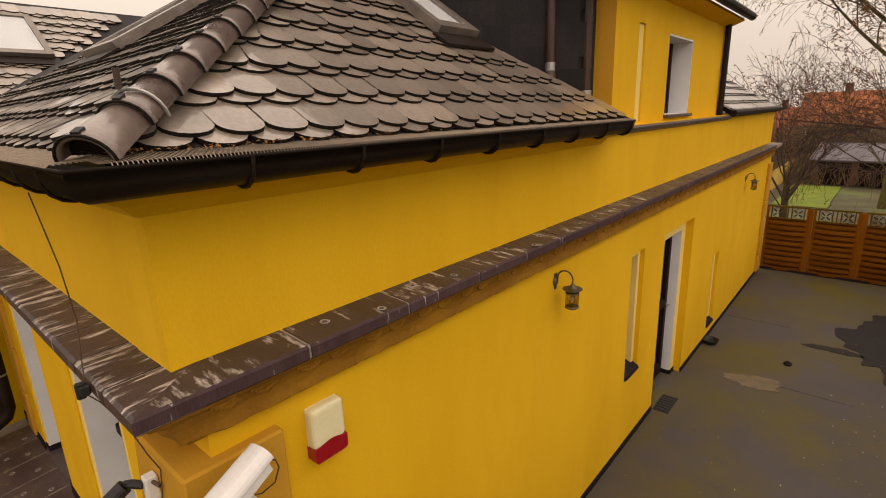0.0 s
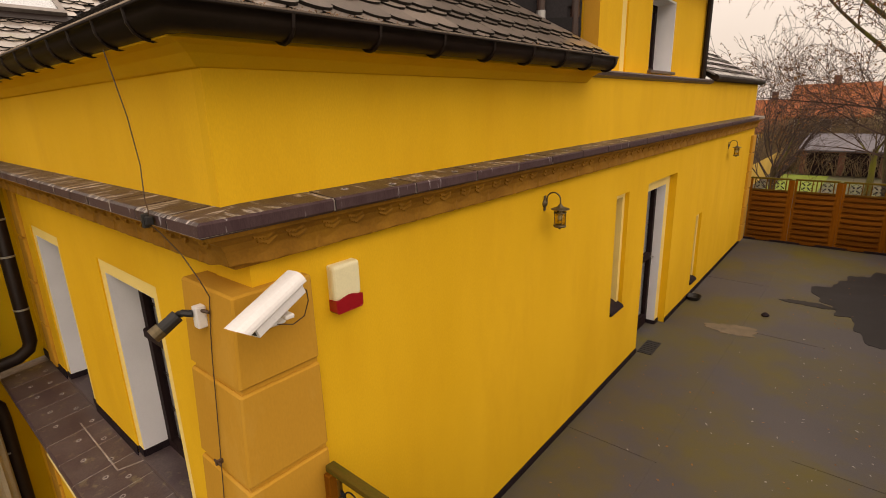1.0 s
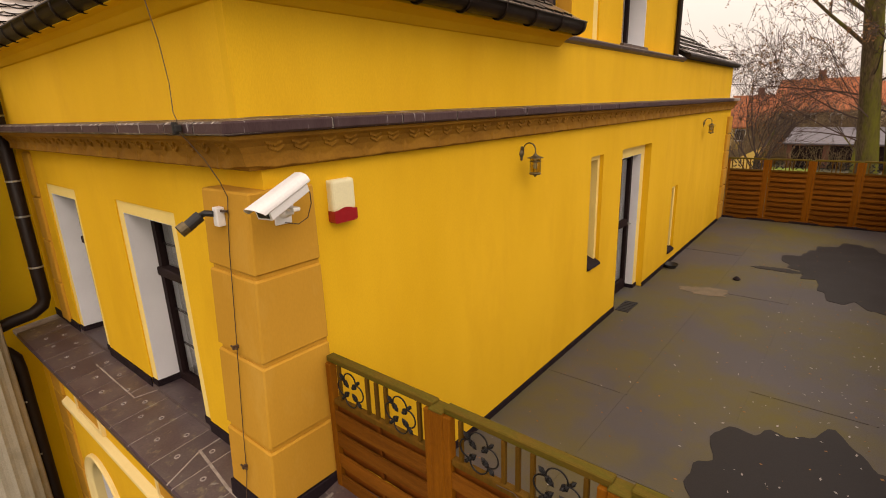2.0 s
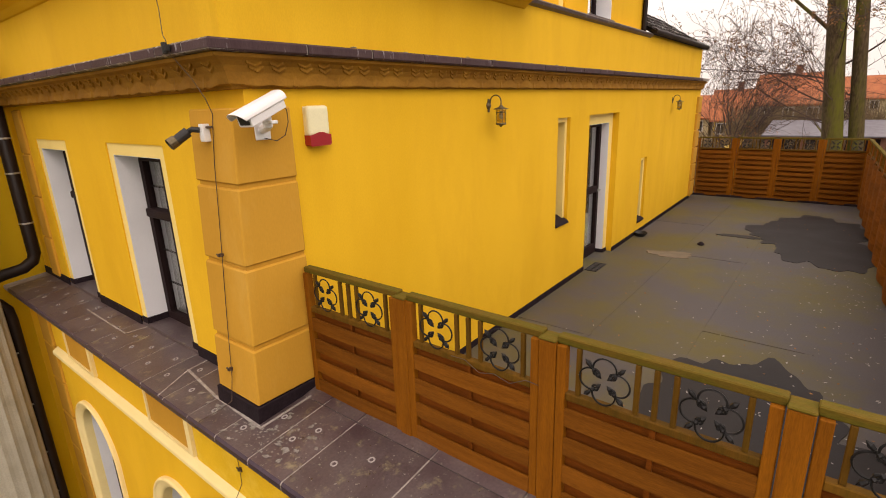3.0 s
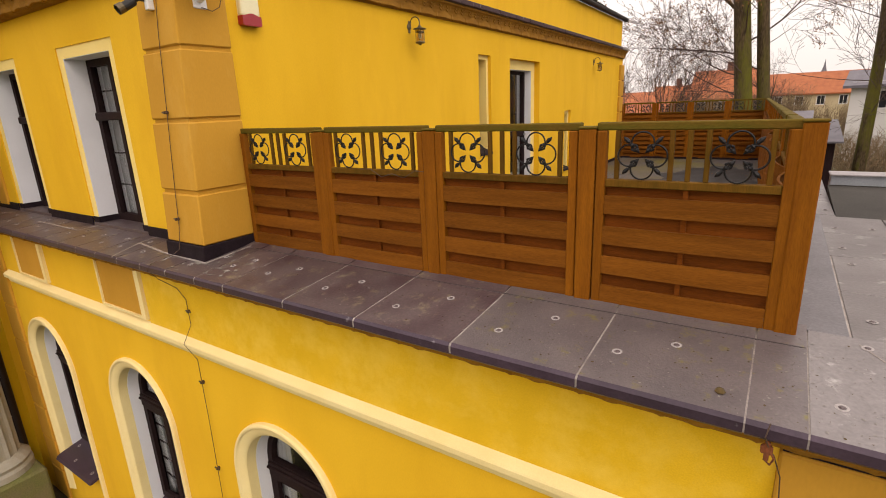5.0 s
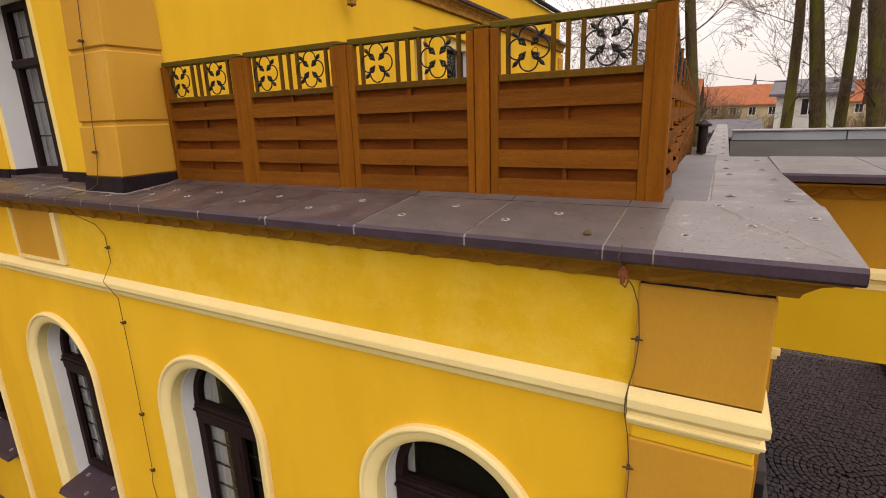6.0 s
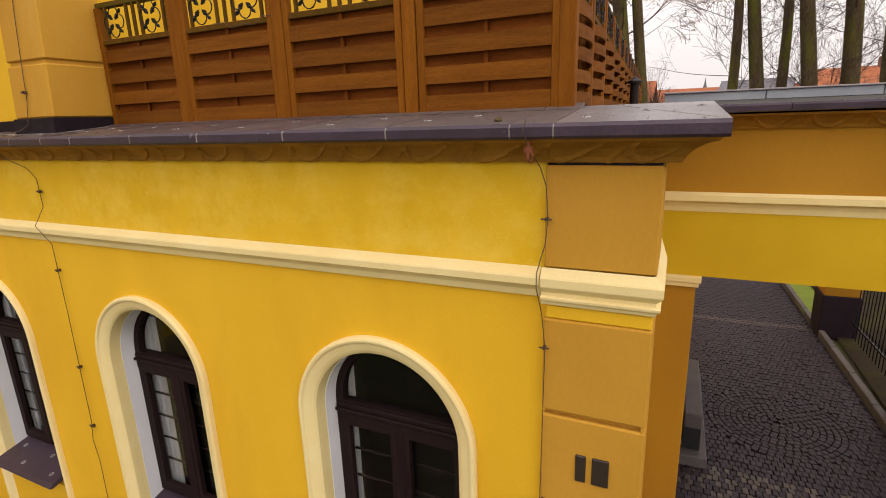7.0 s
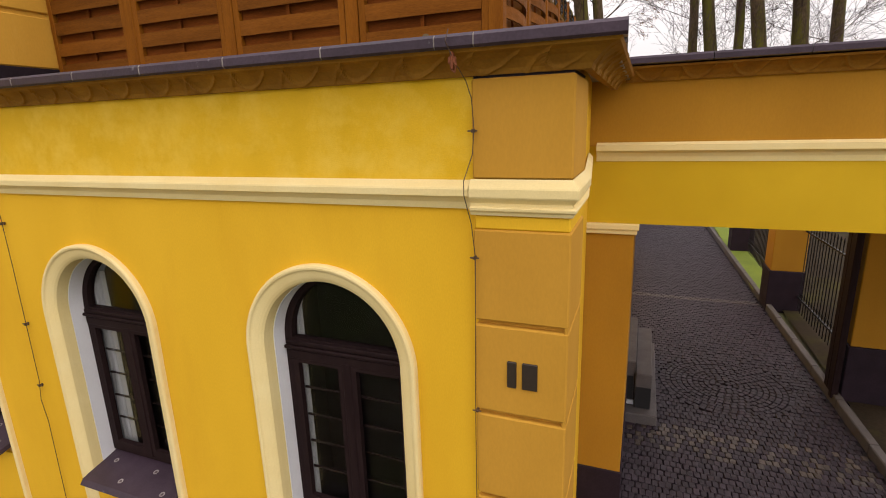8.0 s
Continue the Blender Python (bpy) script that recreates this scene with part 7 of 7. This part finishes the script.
thicket(-6, 20, 60, 85, 4.2, 600, 4, "bare shrubs before the far houses")
thicket(-12, 1.5, 62, 70, 6.0, 760, 7, "tall bare shrubs before the brown house")


# ---- houses beyond ----
def house(x, y, w, d, wall, ridge, turn, mats, label, windows=(4, 1), chimney=True):
    h = thing("house", label, "house", pose(x, y, GROUND - 0.1, 0, 0, turn))
    wm, rm = mats
    part("wall", slab(bm_new(), [rect(-w / 2, w / 2, 0, wall)], lambda u, v, q: (u, -d / 2 + q, v), d), wm, h)
    bm = bm_new()
    e = 0.5
    for sgn in (-1, 1):
        prof = [(sgn * (d / 2 + e), wall - 0.25), (0, ridge), (0, ridge - 0.22), (sgn * (d / 2 + e), wall - 0.45)]
        a = [bm.verts.new((-w / 2 - e, yy, zz)) for yy, zz in prof]
        b = [bm.verts.new((w / 2 + e, yy, zz)) for yy, zz in prof]
        for i in range(4):
            bm.faces.new((a[i], a[(i + 1) % 4], b[(i + 1) % 4], b[i]))
        bm.faces.new(a)
        bm.faces.new(b)
    roof = part("roof", bm, rm, h)
    bm = bm_new()
    for xx in (-w / 2 + 0.01, w / 2 - 0.01):
        vs = [bm.verts.new((xx, -d / 2, wall - 0.02)), bm.verts.new((xx, d / 2, wall - 0.02)), bm.verts.new((xx, 0, ridge - 0.25))]
        bm.faces.new(vs)
    part("gable", bm, wm, h)
    if chimney:
        part("chimney", box(bm_new(), -0.35, 0.35, -0.3, 0.3, ridge - 0.8, ridge + 0.9, bevel=0.03), BRICKWALL, roof, "brick chimney")
    nx, nz = windows
    for r in range(nz):
        for k in range(nx):
            xx = -w / 2 + w * (k + 0.5) / nx
            zz = wall - 0.55 - 2.7 * (nz - r - 1) - 1.4
            if zz < 0.3:
                continue
            wdw = part("window", box(bm_new(), xx - 0.5, xx + 0.5, -d / 2 - 0.03, -d / 2 + 0.05, zz, zz + 1.3), DARKGLASS, h)
            part("window_frame", slab(bm_new(), [rect(xx - 0.58, xx + 0.58, zz - 0.08, zz + 1.38), rect(xx - 0.45, xx - 0.03, zz + 0.05, zz + 1.25), rect(xx + 0.03, xx + 0.45, zz + 0.05, zz + 1.25)], lambda u, v, q: (u, -d / 2 - 0.05 + q, v), 0.06), HOUSE_WHITE, wdw)
    return h


house(7.0, 102, 25, 8, 5.3, 8.3, -2, (HOUSE_CREAM, REDROOF), "long cream house with a bright orange tiled roof", (9, 1), False)
house(-12.6, 75, 5, 7, 3.4, 6.8, 8, (HOUSE_YELLOW, REDROOF), "yellow house with an orange tiled roof in the gardens", (3, 1))
house(-22, 78, 12, 9, 3.6, 6.2, 4, (HOUSE_CREAM, REDROOF), "cream house with an orange roof far off", (5, 1))
house(-6.6, 74, 7, 8, 5.2, 8.4, -3, (HOUSE_TAN, REDROOF), "tan house with an orange tiled roof behind the sheds", (3, 1))
house(-12, 96, 13, 9, 3.6, 6.2, -3, (HOUSE_CREAM, BROWNROOF), "pale house with a brown tiled roof", (4, 1))
house(6.3, 50, 4.4, 4, 5.9, 6.8, -10, (HOUSE_WHITE, GREYROOF), "small white house with a grey roof", (1, 1), False)
house(20, 70, 12, 9, 5.0, 8.5, -8, (HOUSE_CREAM, REDROOF), "cream house with an orange roof at the park edge", (5, 1))
house(-30, 80, 16, 10, 5.0, 9.0, 6, (HOUSE_WHITE, REDROOF), "white house with an orange roof at the edge of town", (6, 1))
sp = thing("church_spire", "small dark church spire above the roofs", "spire", pose(4.75, 118, GROUND - 1.0))
part("tower", box(bm_new(), -0.32, 0.32, -0.32, 0.32, -0.2, 9.6, bevel=0.03), GREYROOF, sp)
part("spire", lathe(bm_new(), [(0.5, 9.6), (0.36, 9.9), (0.18, 10.6), (0.03, 11.7)], (0, 0, 0), 8), GREYROOF, sp)
shed = thing("shed", "dark wooden garden shed with a grey sheet roof", "shed", pose(0.95, 21.0, GROUND, 0, 0, -3))
part("wall", box(bm_new(), -0.5, 0.5, -0.8, 1.2, 0, 3.62, bevel=0.02), FRAME, shed)
bm = slab(bm_new(), [[(-0.72, -1.2), (0.72, -1.2), (0.5, 1.8), (-0.72, 1.8)]], lambda u, v, q: (u, v, 3.60 + (v + 1.2) * 0.20 - q), 0.06)
part("roof", bm, GREYROOF, shed, "grey sheet roof")
gar = thing("garage_row", "low dark shed row with a grey sheet roof", "garage", pose(-2.3, 57.0, GROUND, 0, 0, -2))
part("wall", box(bm_new(), -5, 4, 0, 5, 0, 2.25), BRICKWALL, gar)
part("roof", slab(bm_new(), [rect(-5.3, 4.3, -0.5, 5.3)], lambda u, v, q: (u, v, 2.25 + 0.20 * (v + 0.5) - q), 0.12), GREYROOF, gar)
for k in range(3):
    part("door", box(bm_new(), -4.6 + 2.9 * k, -2.2 + 2.9 * k, -0.03, 0.02, 0, 2.0), FRAME, gar, "dark garage door")
gf = thing("garden_fence", "pale boarded garden fence running through the gardens", "fence", pose(-9.35, 40, GROUND, 0, 0, 90))
for k in range(120):
    part("board", box(bm_new(), 0.2 * k, 0.2 * k + 0.185, 0, 0.025, 0.05, 1.75 + 0.02 * (k % 3)), HOUSE_YELLOW, gf)
bm = bm_new()
bmesh.ops.create_grid(bm, x_segments=4, y_segments=4, size=1, matrix=pose(-6.6, 50, GROUND + 0.01) @ Matrix.Diagonal((1.7, 6.0, 1, 1)))
structure("lawn_garden", bm, GRASS, "bright green garden lawn", "lawn")
